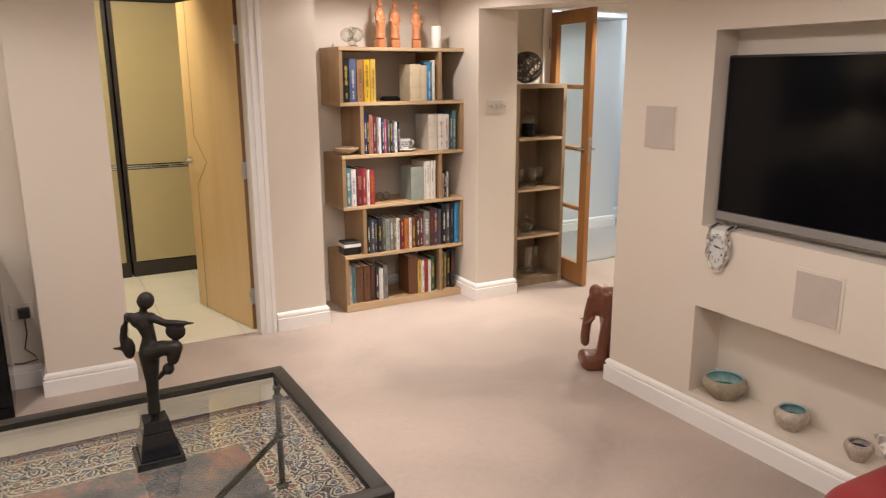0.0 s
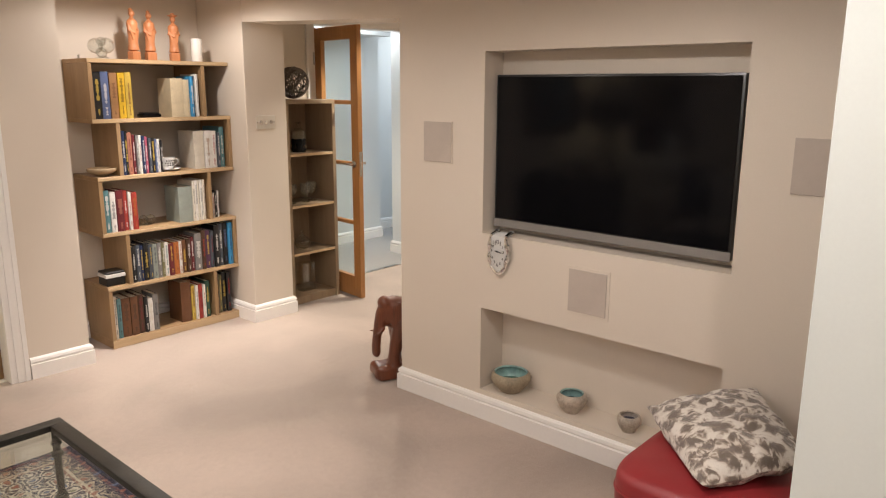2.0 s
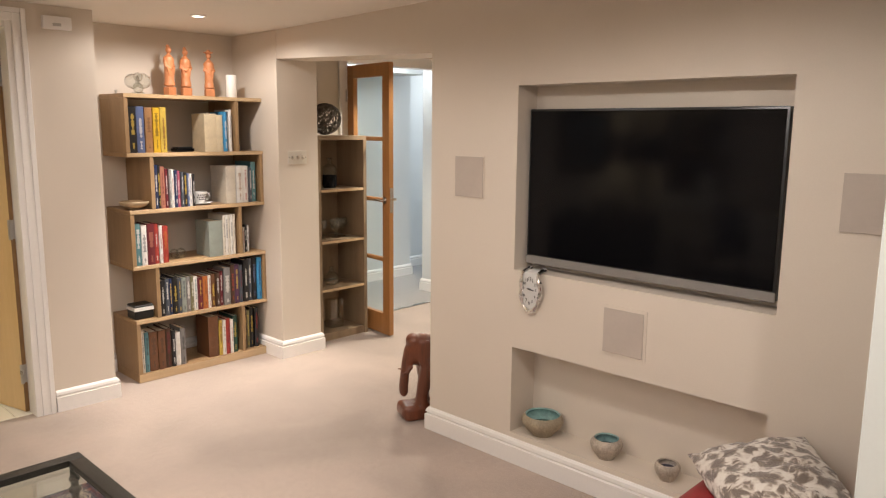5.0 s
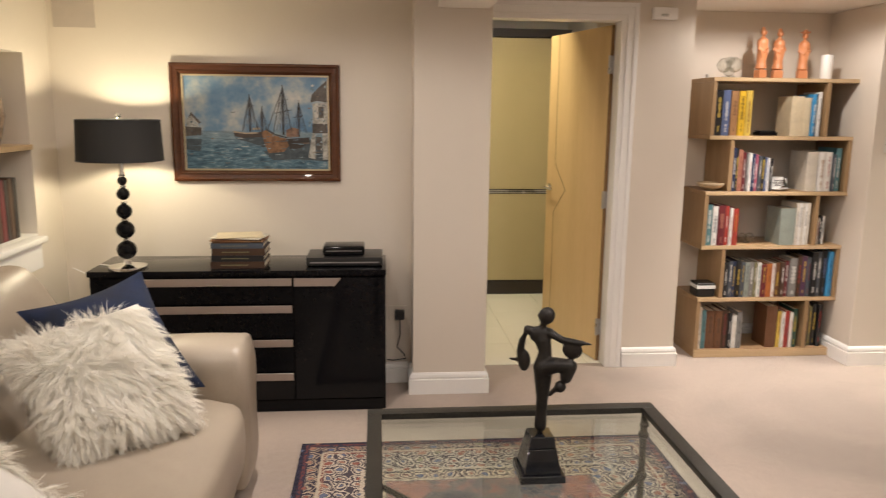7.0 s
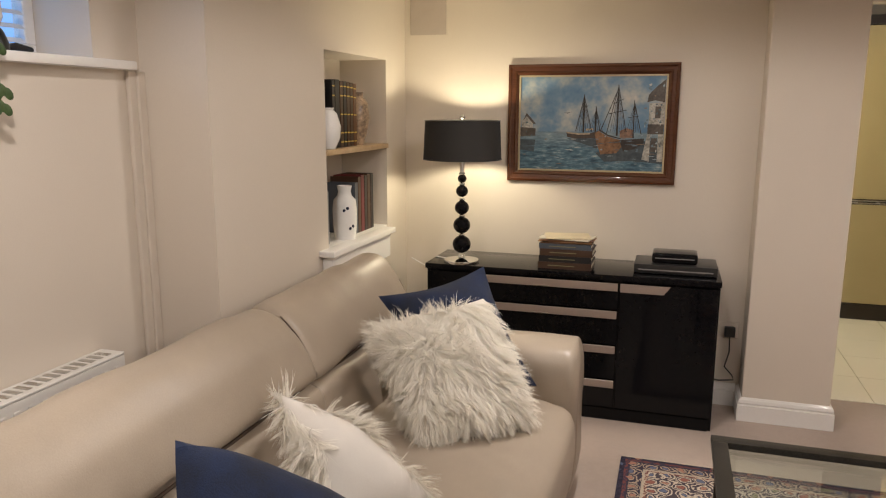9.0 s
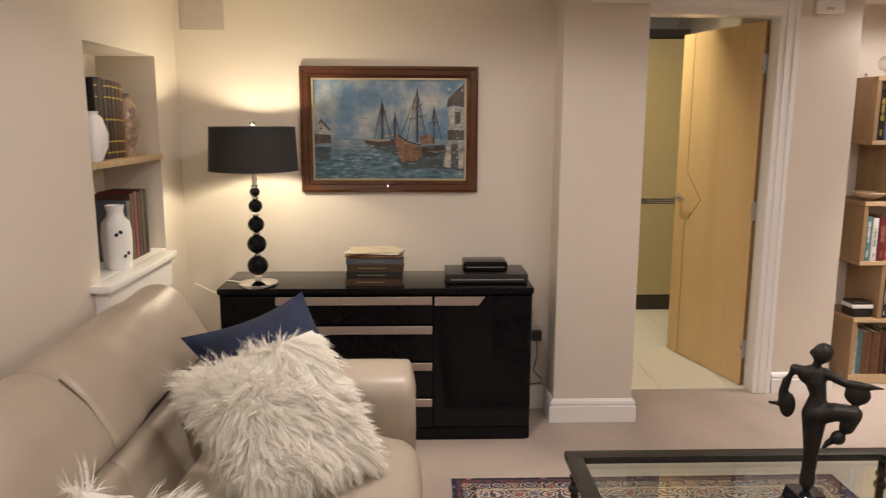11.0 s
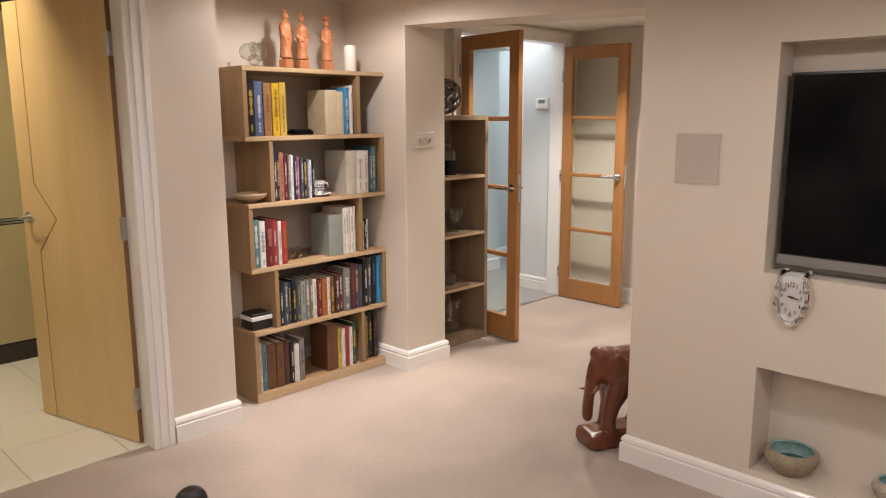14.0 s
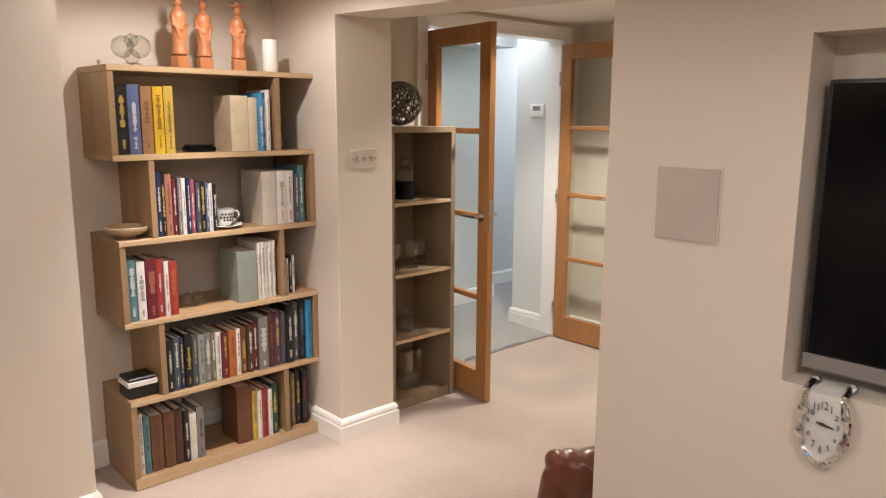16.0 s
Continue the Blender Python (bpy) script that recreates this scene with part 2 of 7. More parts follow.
STONEWARE_PALE = material("pale_stoneware", (0.50, 0.43, 0.35), 0.6, fine=140, coarse=30, vary=0.32, bump=0.4, depth=0.003)
GLAZE_TEAL = material("teal_crackle_glaze", (0.27, 0.44, 0.42), 0.1, fine=60, coarse=20, vary=0.25, bump=0.05, coat=0.6)
GLAZE_GREEN = material("green_glass_pool", (0.01, 0.13, 0.09), 0.05, fine=60, coarse=20, vary=0.3, bump=0.1, coat=0.7)
GLAZE_BLUE = material("blue_glass_pool", (0.008, 0.02, 0.11), 0.05, fine=60, coarse=20, vary=0.3, bump=0.1, coat=0.7)
SHADE_OUT = material("black_lamp_shade", (0.028, 0.027, 0.026), 0.8, fine=400, coarse=6, vary=0.1, bump=0.2)
SHADE_IN = material("pale_shade_lining", (0.75, 0.68, 0.55), 0.6, vary=0.03)
CREAM_UNIT = material("cream_kitchen_door", (0.47, 0.39, 0.215), 0.35, vary=0.03, bump=0.04)
DARK_TRIM = material("dark_brown_trim", (0.03, 0.022, 0.016), 0.4, vary=0.15)
FUR_BACK = material("off_white_cloth", (0.72, 0.68, 0.62), 0.85, fine=400, coarse=9, vary=0.05, bump=0.3, depth=0.001, sheen=0.2)
TILE = material("cream_floor_tile", (0.84, 0.81, 0.71), 0.50, fine=30, coarse=0.5, vary=0.004, bump=0.0, per_object=0.012)
GROUT = material("tile_grout", (0.60, 0.57, 0.48), 0.85, vary=0.08)
PANE = glass("clear_pane")
TABLE_GLASS = glass("table_glass", (0.90, 0.95, 0.93))
GLASSWARE = glass("clear_glassware", (0.93, 0.95, 0.94))
for k in GLASSWARE.node_tree.nodes:
    if k.type == "MATH" and k.operation == "POWER":
        k.inputs[1].default_value = 1.8
    if k.type == "MATH" and k.operation == "MULTIPLY_ADD":
        k.inputs[2].default_value = 0.07
PAPER = material("book_pages", (0.74, 0.67, 0.53), 0.8, fine=500, coarse=20, vary=0.10, bump=0.3, stretch=(1, 1, 0.05))


# ---- building helpers ----
def link_mesh(name, bm, mats, smooth=35.0):
    me = bpy.data.meshes.new(name)
    bmesh.ops.recalc_face_normals(bm, faces=bm.faces[:])
    bm.to_mesh(me)
    bm.free()
    for m in mats if isinstance(mats, (list, tuple)) else [mats]:
        me.materials.append(m)
    if smooth:
        for p in me.polygons:
            p.use_smooth = True
        me.set_sharp_from_angle(angle=radians(smooth))
    return new(name, me)


def thing(name, place, label, category, group="", kind=""):
    """An empty at the base of a thing that carries its parts."""
    ob = new(name)
    ob.location, ob.empty_display_size = place, 0.05
    return tagged(ob, label, category, group, kind)


def root_place(ob):
    p = Vector((0, 0, 0))
    while ob:
        p = p + ob.location
        ob = ob.parent
    return p


def part(name, bm, mats, parent, label="", smooth=35.0):
    """One mesh under a thing or a part, given in world metres."""
    bmesh.ops.translate(bm, verts=bm.verts[:], vec=-root_place(parent))
    ob = link_mesh(name, bm, mats, smooth)
    ob.parent = parent
    return tagged(ob, label)


def solo(name, bm, mats, label, category, group="", kind="", smooth=35.0):
    """A thing of one mesh, its origin at its base."""
    xs, ys, zs = zip(*(v.co for v in bm.verts))
    base = Vector(((min(xs) + max(xs)) / 2, (min(ys) + max(ys)) / 2, min(zs)))
    bmesh.ops.translate(bm, verts=bm.verts[:], vec=-base)
    ob = link_mesh(name, bm, mats, smooth)
    ob.location = base
    return tagged(ob, label, category, group, kind)


def structure(name, bm, mats, label, smooth=35.0):
    ob = link_mesh(name, bm, mats, smooth)
    return tagged(ob, label, name.split("_")[0], kind="structure")


def box(bm, x0, x1, y0, y1, z0, z1, bevel=0.0, seg=1, mat=0):
    vs = [bm.verts.new((x, y, z)) for x in (x0, x1) for y in (y0, y1) for z in (z0, z1)]
    fs = [bm.faces.new([vs[i] for i in q]) for q in
          ((0, 1, 3, 2), (4, 6, 7, 5), (0, 4, 5, 1), (2, 3, 7, 6), (0, 2, 6, 4), (1, 5, 7, 3))]
    if bevel:
        es = list({e for f in fs for e in f.edges})
        r = bmesh.ops.bevel(bm, geom=es, offset=bevel, segments=seg, profile=0.6, affect="EDGES")
        fs = list({f for v in vs if v.is_valid for f in v.link_faces} | set(r["faces"]))
        vs = list({v for f in fs if f.is_valid for v in f.verts})
    for f in fs:
        if f.is_valid:
            f.material_index = mat
    return [v for v in vs if v.is_valid]


def boxes(*rows, bevel=0.0, seg=1):
    bm = bmesh.new()
    for r in rows:
        box(bm, *r, bevel=bevel, seg=seg)
    return bm


def lathe(bm, profile, cx, cy, z0, seg=28, mat=0):
    """A turned shape from (radius, height) pairs, closed on its axis where the radius is nought."""
    rings = []
    for r, h in profile:
        if r < 1e-6:
            rings.append([bm.verts.new((cx, cy, z0 + h))])
        else:
            rings.append([bm.verts.new((cx + r * math.cos(2 * math.pi * i / seg), cy + r * math.sin(2 * math.pi * i / seg), z0 + h)) for i in range(seg)])
    made = []
    for a, b in zip(rings, rings[1:]):
        for i in range(seg):
            j = (i + 1) % seg
            if len(a) == 1 and len(b) == 1:
                continue
            if len(a) == 1:
                q = [a[0], b[i], b[j]]
            elif len(b) == 1:
                q = [a[i], a[j], b[0]]
            else:
                q = [a[i], a[j], b[j], b[i]]
            f = bm.faces.new(q)
            f.material_index = mat
            made.append(f)
    return [v for r in rings for v in r]


def tube(bm, points, radius, seg=8, mat=0):
    """A round bar along points; radius is a number or one for each point."""
    pts = [Vector(p) for p in points]
    rad = radius if isinstance(radius, (list, tuple)) else [radius] * len(pts)
    rings = []
    for i, p in enumerate(pts):
        d = (pts[min(i + 1, len(pts) - 1)] - pts[max(i - 1, 0)]).normalized()
        up = Vector((0, 0, 1)) if abs(d.z) < 0.9 else Vector((1, 0, 0))
        u = d.cross(up).normalized()
        w = d.cross(u)
        rings.append([bm.verts.new(p + rad[i] * (math.cos(2 * math.pi * k / seg) * u + math.sin(2 * math.pi * k / seg) * w)) for k in range(seg)])
    for a, b in zip(rings, rings[1:]):
        for k in range(seg):
            bm.faces.new((a[k], a[(k + 1) % seg], b[(k + 1) % seg], b[k])).material_index = mat
    bm.faces.new(rings[0]).material_index = mat
    bm.faces.new(rings[-1]).material_index = mat
    return [v for r in rings for v in r]


def ball(bm, centre, radii, u=16, v=10, mat=0, turn=None):
    m = Matrix.Translation(centre) @ (turn or Matrix()) @ Matrix.Diagonal((*radii, 1))
    made = bmesh.ops.create_uvsphere(bm, u_segments=u, v_segments=v, radius=1.0, matrix=m)["verts"]
    for f in {f for x in made for f in x.link_faces}:
        f.material_index = mat
    return made


def run(bm, profile, path, closed=False):
    """Sweep a profile of (out, up) pairs along floor points, out to the right of the way walked, mitred."""
    pts = [Vector((x, y, 0)) for x, y in path]
    rings = []
    for i, p in enumerate(pts):
        a = (p - pts[i - 1]).normalized() if i else (pts[1] - p).normalized()
        b = (pts[i + 1] - p).normalized() if i + 1 < len(pts) else a
        na, nb = Vector((a.y, -a.x, 0)), Vector((b.y, -b.x, 0))
        nm = (na + nb).normalized()
        k = 1 / max(0.3, nm.dot(na))
        rings.append([bm.verts.new(p + nm * (o * k) + Vector((0, 0, h))) for o, h in profile])
    for r, s in zip(rings, rings[1:]):
        for i in range(len(profile) - 1):
            bm.faces.new((r[i], r[i + 1], s[i + 1], s[i]))
    for r in (rings[0], rings[-1]):
        bm.faces.new(r)


SKIRT = [(0.0, 0.0), (0.020, 0.0), (0.020, 0.080), (0.011, 0.084), (0.011, 0.090), (0.017, 0.094), (0.013, 0.108), (0.005, 0.117), (0.0, 0.118)]


def skirting(name, path, label="white moulded skirting board along the wall"):
    bm = bmesh.new()
    run(bm, SKIRT, path)
    return structure(name, bm, GLOSS, label, 25)


def recessed_wall(face, back, y0, y1, z0, z1, holes):
    """A wall in the plane x = face, of one skin, with recesses (ya, yb, za, zb, rear); rear None goes right through."""
    bm = bmesh.new()
    ys = sorted({y0, y1, *(h[0] for h in holes), *(h[1] for h in holes)})
    zs = sorted({z0, z1, *(h[2] for h in holes), *(h[3] for h in holes)})

    def quad(*pts):
        bm.faces.new([bm.verts.new(p) for p in pts])

    def hole_at(y, z):
        for h in holes:
            if h[0] < y < h[1] and h[2] < z < h[3]:
                return h
    for ya, yb in zip(ys, ys[1:]):
        for za, zb in zip(zs, zs[1:]):
            h = hole_at((ya + yb) / 2, (za + zb) / 2)
            if h is None:
                quad((face, ya, za), (face, yb, za), (face, yb, zb), (face, ya, zb))
            if h is None or h[4] is not None:
                quad((back, ya, za), (back, yb, za), (back, yb, zb), (back, ya, zb))
            if h is not None and h[4] is not None:
                quad((h[4], ya, za), (h[4], yb, za), (h[4], yb, zb), (h[4], ya, zb))
    for ya, yb, za, zb, rear in holes:
        r = back if rear is None else rear
        zc = [z for z in zs if za <= z <= zb]
        yc = [y for y in ys if ya <= y <= yb]
        for a, b in zip(zc, zc[1:]):
            for y in (ya, yb):
                quad((face, y, a), (r, y, a), (r, y, b), (face, y, b))
        for a, b in zip(yc, yc[1:]):
            for z in (za, zb):
                quad((face, a, z), (r, a, z), (r, b, z), (face, b, z))
    for a, b in zip(zs, zs[1:]):
        for y in (y0, y1):
            quad((face, y, a), (back, y, a), (back, y, b), (face, y, b))
    for a, b in zip(ys, ys[1:]):
        for z in (z0, z1):
            quad((face, a, z), (back, a, z), (back, b, z), (face, b, z))
    bmesh.ops.remove_doubles(bm, verts=bm.verts[:], dist=1e-5)
    return bm


# ---- structure ----
structure("floor", boxes((-2.3, 5.2, -2.8, 4.33, -0.12, 0.0), (1.25, 3.0, 4.33, 4.80, -0.12, 0.0), (3.0, 5.2, 4.33, 4.67, -0.12, 0.0)), CARPET, "beige cut-pile carpet with soft footmarks")
structure("floor_hall", boxes((3.0, 7.6, 4.67, 7.4, -0.12, 0.004)), CARPET_HALL, "grey carpet of the hall beyond the glazed doors")
structure("ceiling", boxes((-2.3, 5.3, -2.8, 4.86, CEIL, CEIL + 0.1)), CEILING, "cream painted low ceiling")
structure("ceiling_kitchen", boxes((-1.0, 1.66, 4.40, 6.9, 2.40, 2.5)), CEILING, "white kitchen ceiling")
structure("ceiling_hall", boxes((2.9, 7.6, 4.78, 7.4, 2.32, 2.42)), CEILING, "white hall ceiling")

structure("wall_north", boxes((-2.3, 0.05, 4.09, 4.33, 0, CEIL)), WALL, "cream painted wall behind the sideboard")
structure("wall_column", boxes((0.05, 0.445, 3.905, 4.33, 0, CEIL), bevel=0.004), WALL, "cream painted square column beside the doorway")
structure("wall_beam", boxes((0.17, 0.43, 2.2, 3.903, 2.012, CEIL - 0.002), bevel=0.004), CEILING, "white boxed beam under the ceiling")
structure("wall_doorway", boxes((1.235, 1.648, 4.27, 4.80, 0, CEIL), (0.447, 1.235, 4.27, 4.37, 2.03, CEIL)), WALL, "cream wall around the kitchen doorway")
structure("wall_alcove", boxes((1.648, 2.74, 4.735, 4.84, 0, CEIL)), WALL, "cream back wall of the bookcase alcove")
structure("wall_pillar", boxes((2.74, 3.055, 4.213, 4.80, 0, CEIL), bevel=0.004), WALL, "cream painted pier beside the passage")


def header():
    bm = bmesh.new()
    ends = []
    for x, y, z in ((2.612, 2.69, 1.897), (2.742, 4.211, 1.965)):
        ends.append([bm.verts.new(p) for p in ((x, y, z), (x + 0.26, y, z), (x + 0.26, y, CEIL), (x, y, CEIL))])
    a, b = ends
    for i in range(4):
        bm.faces.new((a[i], a[(i + 1) % 4], b[(i + 1) % 4], b[i]))
    bm.faces.new(a)
    bm.faces.new(b)
    return bm


structure("wall_header", header(), WALL, "cream plastered beam over the passage opening")

# the wall with the two recesses: recess_1 the television's, recess_2 the low niche
TVX, TV_L, TV_R = 2.61, 2.158, 1.005
structure("wall_television", recessed_wall(TVX, 2.95, -0.2, 2.688, 0, CEIL, [(TV_R, TV_L, 0.914, 1.728, 2.745), (TV_R, TV_L, 0.142, 0.553, 2.785)]), WALL,
          "cream wall with a television recess and a low display niche")
structure("wall_partition", boxes((1.90, 1.99, -2.8, 0.548, 0, CEIL), bevel=0.003), WHITE_DOOR, "plain white painted partition end")
structure("wall_east_end", boxes((1.99, 2.61, -0.3, -0.2, 0, CEIL)), WALL, "cream wall closing the corner")

# left side: chimney-like pier with a book niche, then the window wall
LX = -1.772
structure("wall_west_pier", recessed_wall(LX, -2.3, 2.262, 4.09, 0, CEIL, [(3.095, 3.80, 0.878, 1.755, -2.03)]), WALL, "cream wall with a recessed book niche")
structure("wall_west_window", recessed_wall(-2.03, -2.3, -2.8, 2.262, 0, CEIL, [(0.95, 2.06, 1.63, 2.10, None)]), WALL, "cream wall with a high basement window")
structure("wall_south", boxes((-2.3, 1.9, -2.9, -2.8, 0, CEIL)), WALL, "cream wall behind the seating")

# passage and hall
structure("wall_passage", boxes((3.055, 3.63, 4.66, 4.78, 0, CEIL), (4.90, 5.2, 4.66, 4.78, 0, CEIL), (3.63, 4.90, 4.66, 4.78, 2.06, CEIL)), WALL, "cream wall around the glazed double doors")
structure("wall_passage_east", boxes((5.06, 5.2, 1.4, 4.66, 0, CEIL)), WALL, "cream wall behind the open glazed door")
structure("wall_passage_south", boxes((2.95, 5.2, 1.4, 1.5, 0, CEIL)), WALL, "cream wall at the end of the passage")
structure("wall_hall_side", boxes((4.905, 5.03, 4.78, 5.09, 0, 2.32)), WALL_HALL, "pale wall stub in the hall")
structure("wall_hall_west", boxes((3.0, 3.1, 4.78, 7.4, 0, 2.32)), WALL_HALL, "pale hall wall")


def slanted(p, q, thick, z1):
    (x0, y0), (x1, y1) = p, q
    d = Vector((x1 - x0, y1 - y0, 0)).normalized()
    nrm = Vector((-d.y, d.x, 0)) * thick
    bm = bmesh.new()
    low = [Vector((x0, y0, 0)), Vector((x1, y1, 0)), Vector((x1, y1, 0)) + nrm, Vector((x0, y0, 0)) + nrm]
    a = [bm.verts.new(v) for v in low]
    b = [bm.verts.new(v + Vector((0, 0, z1))) for v in low]
    bm.faces.new(a)
    bm.faces.new(b)
    for i in range(4):
        bm.faces.new((a[i], a[(i + 1) % 4], b[(i + 1) % 4], b[i]))
    return bm


structure("wall_hall_north", slanted((3.1, 5.73), (5.35, 5.73), 0.12, 2.32), WALL_HALL, "pale wall across the hall")
structure("wall_hall_north_far", slanted((5.352, 6.05), (7.5, 6.05), 0.12, 2.32), WALL_HALL, "pale wall set further back in the hall")
structure("wall_hall_beam", boxes((3.1, 5.2, 5.38, 5.72, 2.05, 2.318)), WALL_HALL, "pale boxed beam in the hall")
structure("wall_hall_east", boxes((7.5, 7.6, 4.7, 7.4, 0, 2.32), (5.2, 7.5, 4.6, 4.7, 0, 2.32)), WALL_HALL, "pale end walls of the hall")

# kitchen shell
structure("wall_kitchen", boxes((-1.0, 2.0, 6.75, 6.85, 0, 2.4), (-1.1, -1.0, 4.33, 6.85, 0, 2.4), (1.55, 1.648, 4.80, 6.85, 0, 2.4)), WALL, "pale kitchen walls")

# skirting boards
skirting("baseboard_column", [(0.05, 4.09), (0.05, 3.905), (0.445, 3.905), (0.445, 4.25)])
skirting("baseboard_north", [(LX, 4.09), (0.034, 4.09)])
skirting("baseboard_doorway", [(1.325, 4.27), (1.648, 4.27), (1.648, 4.73)])
skirting("baseboard_alcove", [(1.664, 4.735), (2.722, 4.735)])
skirting("baseboard_pillar", [(2.74, 4.73), (2.74, 4.213), (3.055, 4.213), (3.055, 4.645)])
skirting("baseboard_television", [(2.95, 2.688), (2.61, 2.688), (2.61, -0.2)])
skirting("baseboard_passage_east", [(5.06, 4.655), (5.06, 1.5)])
skirting("baseboard_west", [(-2.03, 2.262), (LX, 2.262), (LX, 4.07)])
skirting("baseboard_hall_stub", [(5.03, 5.09), (4.905, 5.09), (4.905, 4.79)])
skirting("baseboard_hall_north", [(3.1, 5.73), (5.352, 5.73), (5.352, 6.05), (7.5, 6.05)])


# ---- kitchen doorway ----
def architrave(bm, x0, x1, z1, y, w=0.095, depth=0.02, left=True, right=True, out=-1):
    """Moulded surround of an opening in a wall that faces -y: stepped in three bands."""
    for k, (a, b, d) in enumerate(((0.0, 0.030, 0.55), (0.030, 0.070, 0.8), (0.070, w, 1.0))):
        t = depth * d
        if left:
            box(bm, x0 - b, x0 - a, y - t, y, 0, z1 + b, 0.002)
        if right:
            box(bm, x1 + a, x1 + b, y - t, y, 0, z1 + b, 0.002)
        box(bm, x0 - a if left else x0, x1 + a if right else x1, y - t, y, z1 + a, z1 + b, 0.002)


bm = bmesh.new()
architrave(bm, 0.475, 1.222, 2.012, 4.268, left=False)
box(bm, 1.222, 1.236, 4.272, 4.375, 0, 2.026, 0.002)
box(bm, 0.447, 0.475, 4.272, 4.375, 0, 2.026, 0.002)
box(bm, 0.475, 1.222, 4.272, 4.375, 2.012, 2.028, 0.002)
structure("door_frame_kitchen", bm, GLOSS, "white gloss moulded door frame")


def along(hinge, tip, bm):
    """Turn a leaf modelled from x = 0 to its width, along +x from the hinge, into place."""
    a = math.atan2(tip[1] - hinge[1], tip[0] - hinge[0])
    bmesh.ops.transform(bm, verts=bm.verts[:], matrix=Matrix.Translation((hinge[0], hinge[1], 0)) @ Matrix.Rotation(a, 4, "Z"))
    return bm


def lever(bm, x, z, side, reach):
    """Lever handle on one face of a leaf: rose, neck and lever."""
    y0 = side * 0.022
    tube(bm, [(x, y0, z), (x, y0 + side * 0.008, z)], 0.026, 18)
    tube(bm, [(x, y0 + side * 0.006, z), (x, y0 + side * 0.05, z)], 0.009, 10)
    tube(bm, [(x, y0 + side * 0.048, z), (x + reach * 0.4, y0 + side * 0.052, z), (x + reach, y0 + side * 0.044, z - 0.004)], [0.010, 0.009, 0.007], 10)


def kitchen_door():
    hinge, tip, w = (1.222, 4.372), (1.042, 5.075), 0.735
    door = thing("door_kitchen", (hinge[0], hinge[1], 0.006), "pale maple veneer door with inlaid chevron line, standing open", "door", kind="structure")
    bm = bmesh.new()
    box(bm, 0.004, w, -0.021, 0.021, 0.006, 2.0, 0.002)
    leaf = part("leaf", along(hinge, tip, bm), ASH, door)
    bm = bmesh.new()
    box(bm, 0.0, 0.0038, -0.0215, 0.0215, 0.006, 2.0, 0.0008)
    part("edge_lipping", along(hinge, tip, bm), ASH_EDGE, leaf, "dark timber edge lipping")
    # chevron inlay on the face seen from the room
    bm = bmesh.new()
    xl = w - 0.115
    for sgn in (1, -1):
        line = [(xl, 2.0), (xl, 1.17), (xl - 0.15, 1.01), (xl, 0.85), (xl, 0.006)]
        for (xa, za), (xb, zb) in zip(line, line[1:]):
            d = Vector((xb - xa, 0, zb - za)).normalized()
            nrm = Vector((d.z, 0, -d.x)) * 0.0028
            q = [Vector((xa, sgn * 0.0214, za)) - nrm, Vector((xa, sgn * 0.0214, za)) + nrm, Vector((xb, sgn * 0.0214, zb)) + nrm, Vector((xb, sgn * 0.0214, zb)) - nrm]
            lo = [bm.verts.new(v) for v in q]
            hi = [bm.verts.new(v + Vector((0, sgn * 0.0006, 0))) for v in q]
            bm.faces.new(hi)
            for i in range(4):
                bm.faces.new((lo[i], lo[(i + 1) % 4], hi[(i + 1) % 4], hi[i]))
    part("inlay", along(hinge, tip, bm), ASH_EDGE, leaf, "dark inlaid chevron line")
    for sgn in (1, -1):
        bm = bmesh.new()
        lever(bm, w - 0.055, 1.01, sgn, -0.11)
        part("handle", along(hinge, tip, bm), CHROME, leaf, "chrome lever handle")
    for z in (0.22, 1.0, 1.78):
        bm = bmesh.new()
        box(bm, -0.0015, 0.002, -0.020, 0.034, z - 0.05, z + 0.05, 0.0006)
        tube(bm, [(-0.004, 0.026, z - 0.052), (-0.004, 0.026, z + 0.052)], 0.007, 10)
        part("hinge", along(hinge, tip, bm), STEEL, leaf, "steel butt hinge")
    return door


kitchen_door()


# ---- kitchen beyond ----
def kitchen_unit(x0, x1, name, label):
    """Tall cream fronted unit with dark frame, upper and lower door and a twin rail between."""
    y = 6.07
    u = thing(name, ((x0 + x1) / 2, y + 0.3, 0.0), label, "kitchen unit", "tall kitchen units")
    part("carcass", boxes((x0, x1, y + 0.02, y + 0.6, 0.0, 2.15)), DARK_TRIM, u)
    part("plinth", boxes((x0, x1, y - 0.002, y + 0.018, 0.0, 0.115), bevel=0.002), DARK_TRIM, u, "dark brown plinth")
    part("lower_door", boxes((x0 + 0.03, x1 - 0.03, y, y + 0.018, 0.122, 0.845), bevel=0.002), CREAM_UNIT, u)
    part("upper_door", boxes((x0 + 0.03, x1 - 0.03, y, y + 0.018, 0.885, 2.08), bevel=0.002), CREAM_UNIT, u)
    part("cornice", boxes((x0, x1, y - 0.012, y + 0.018, 2.086, 2.15), bevel=0.002), DARK_TRIM, u, "dark brown cornice strip")
    for z in (0.857, 0.873):
        bm = bmesh.new()
        tube(bm, [(x0 + 0.03, y + 0.002, z), (x1 - 0.03, y + 0.002, z)], 0.006, 8)
        part("rail", bm, STEEL, u, "thin brass-toned rail")
    return u


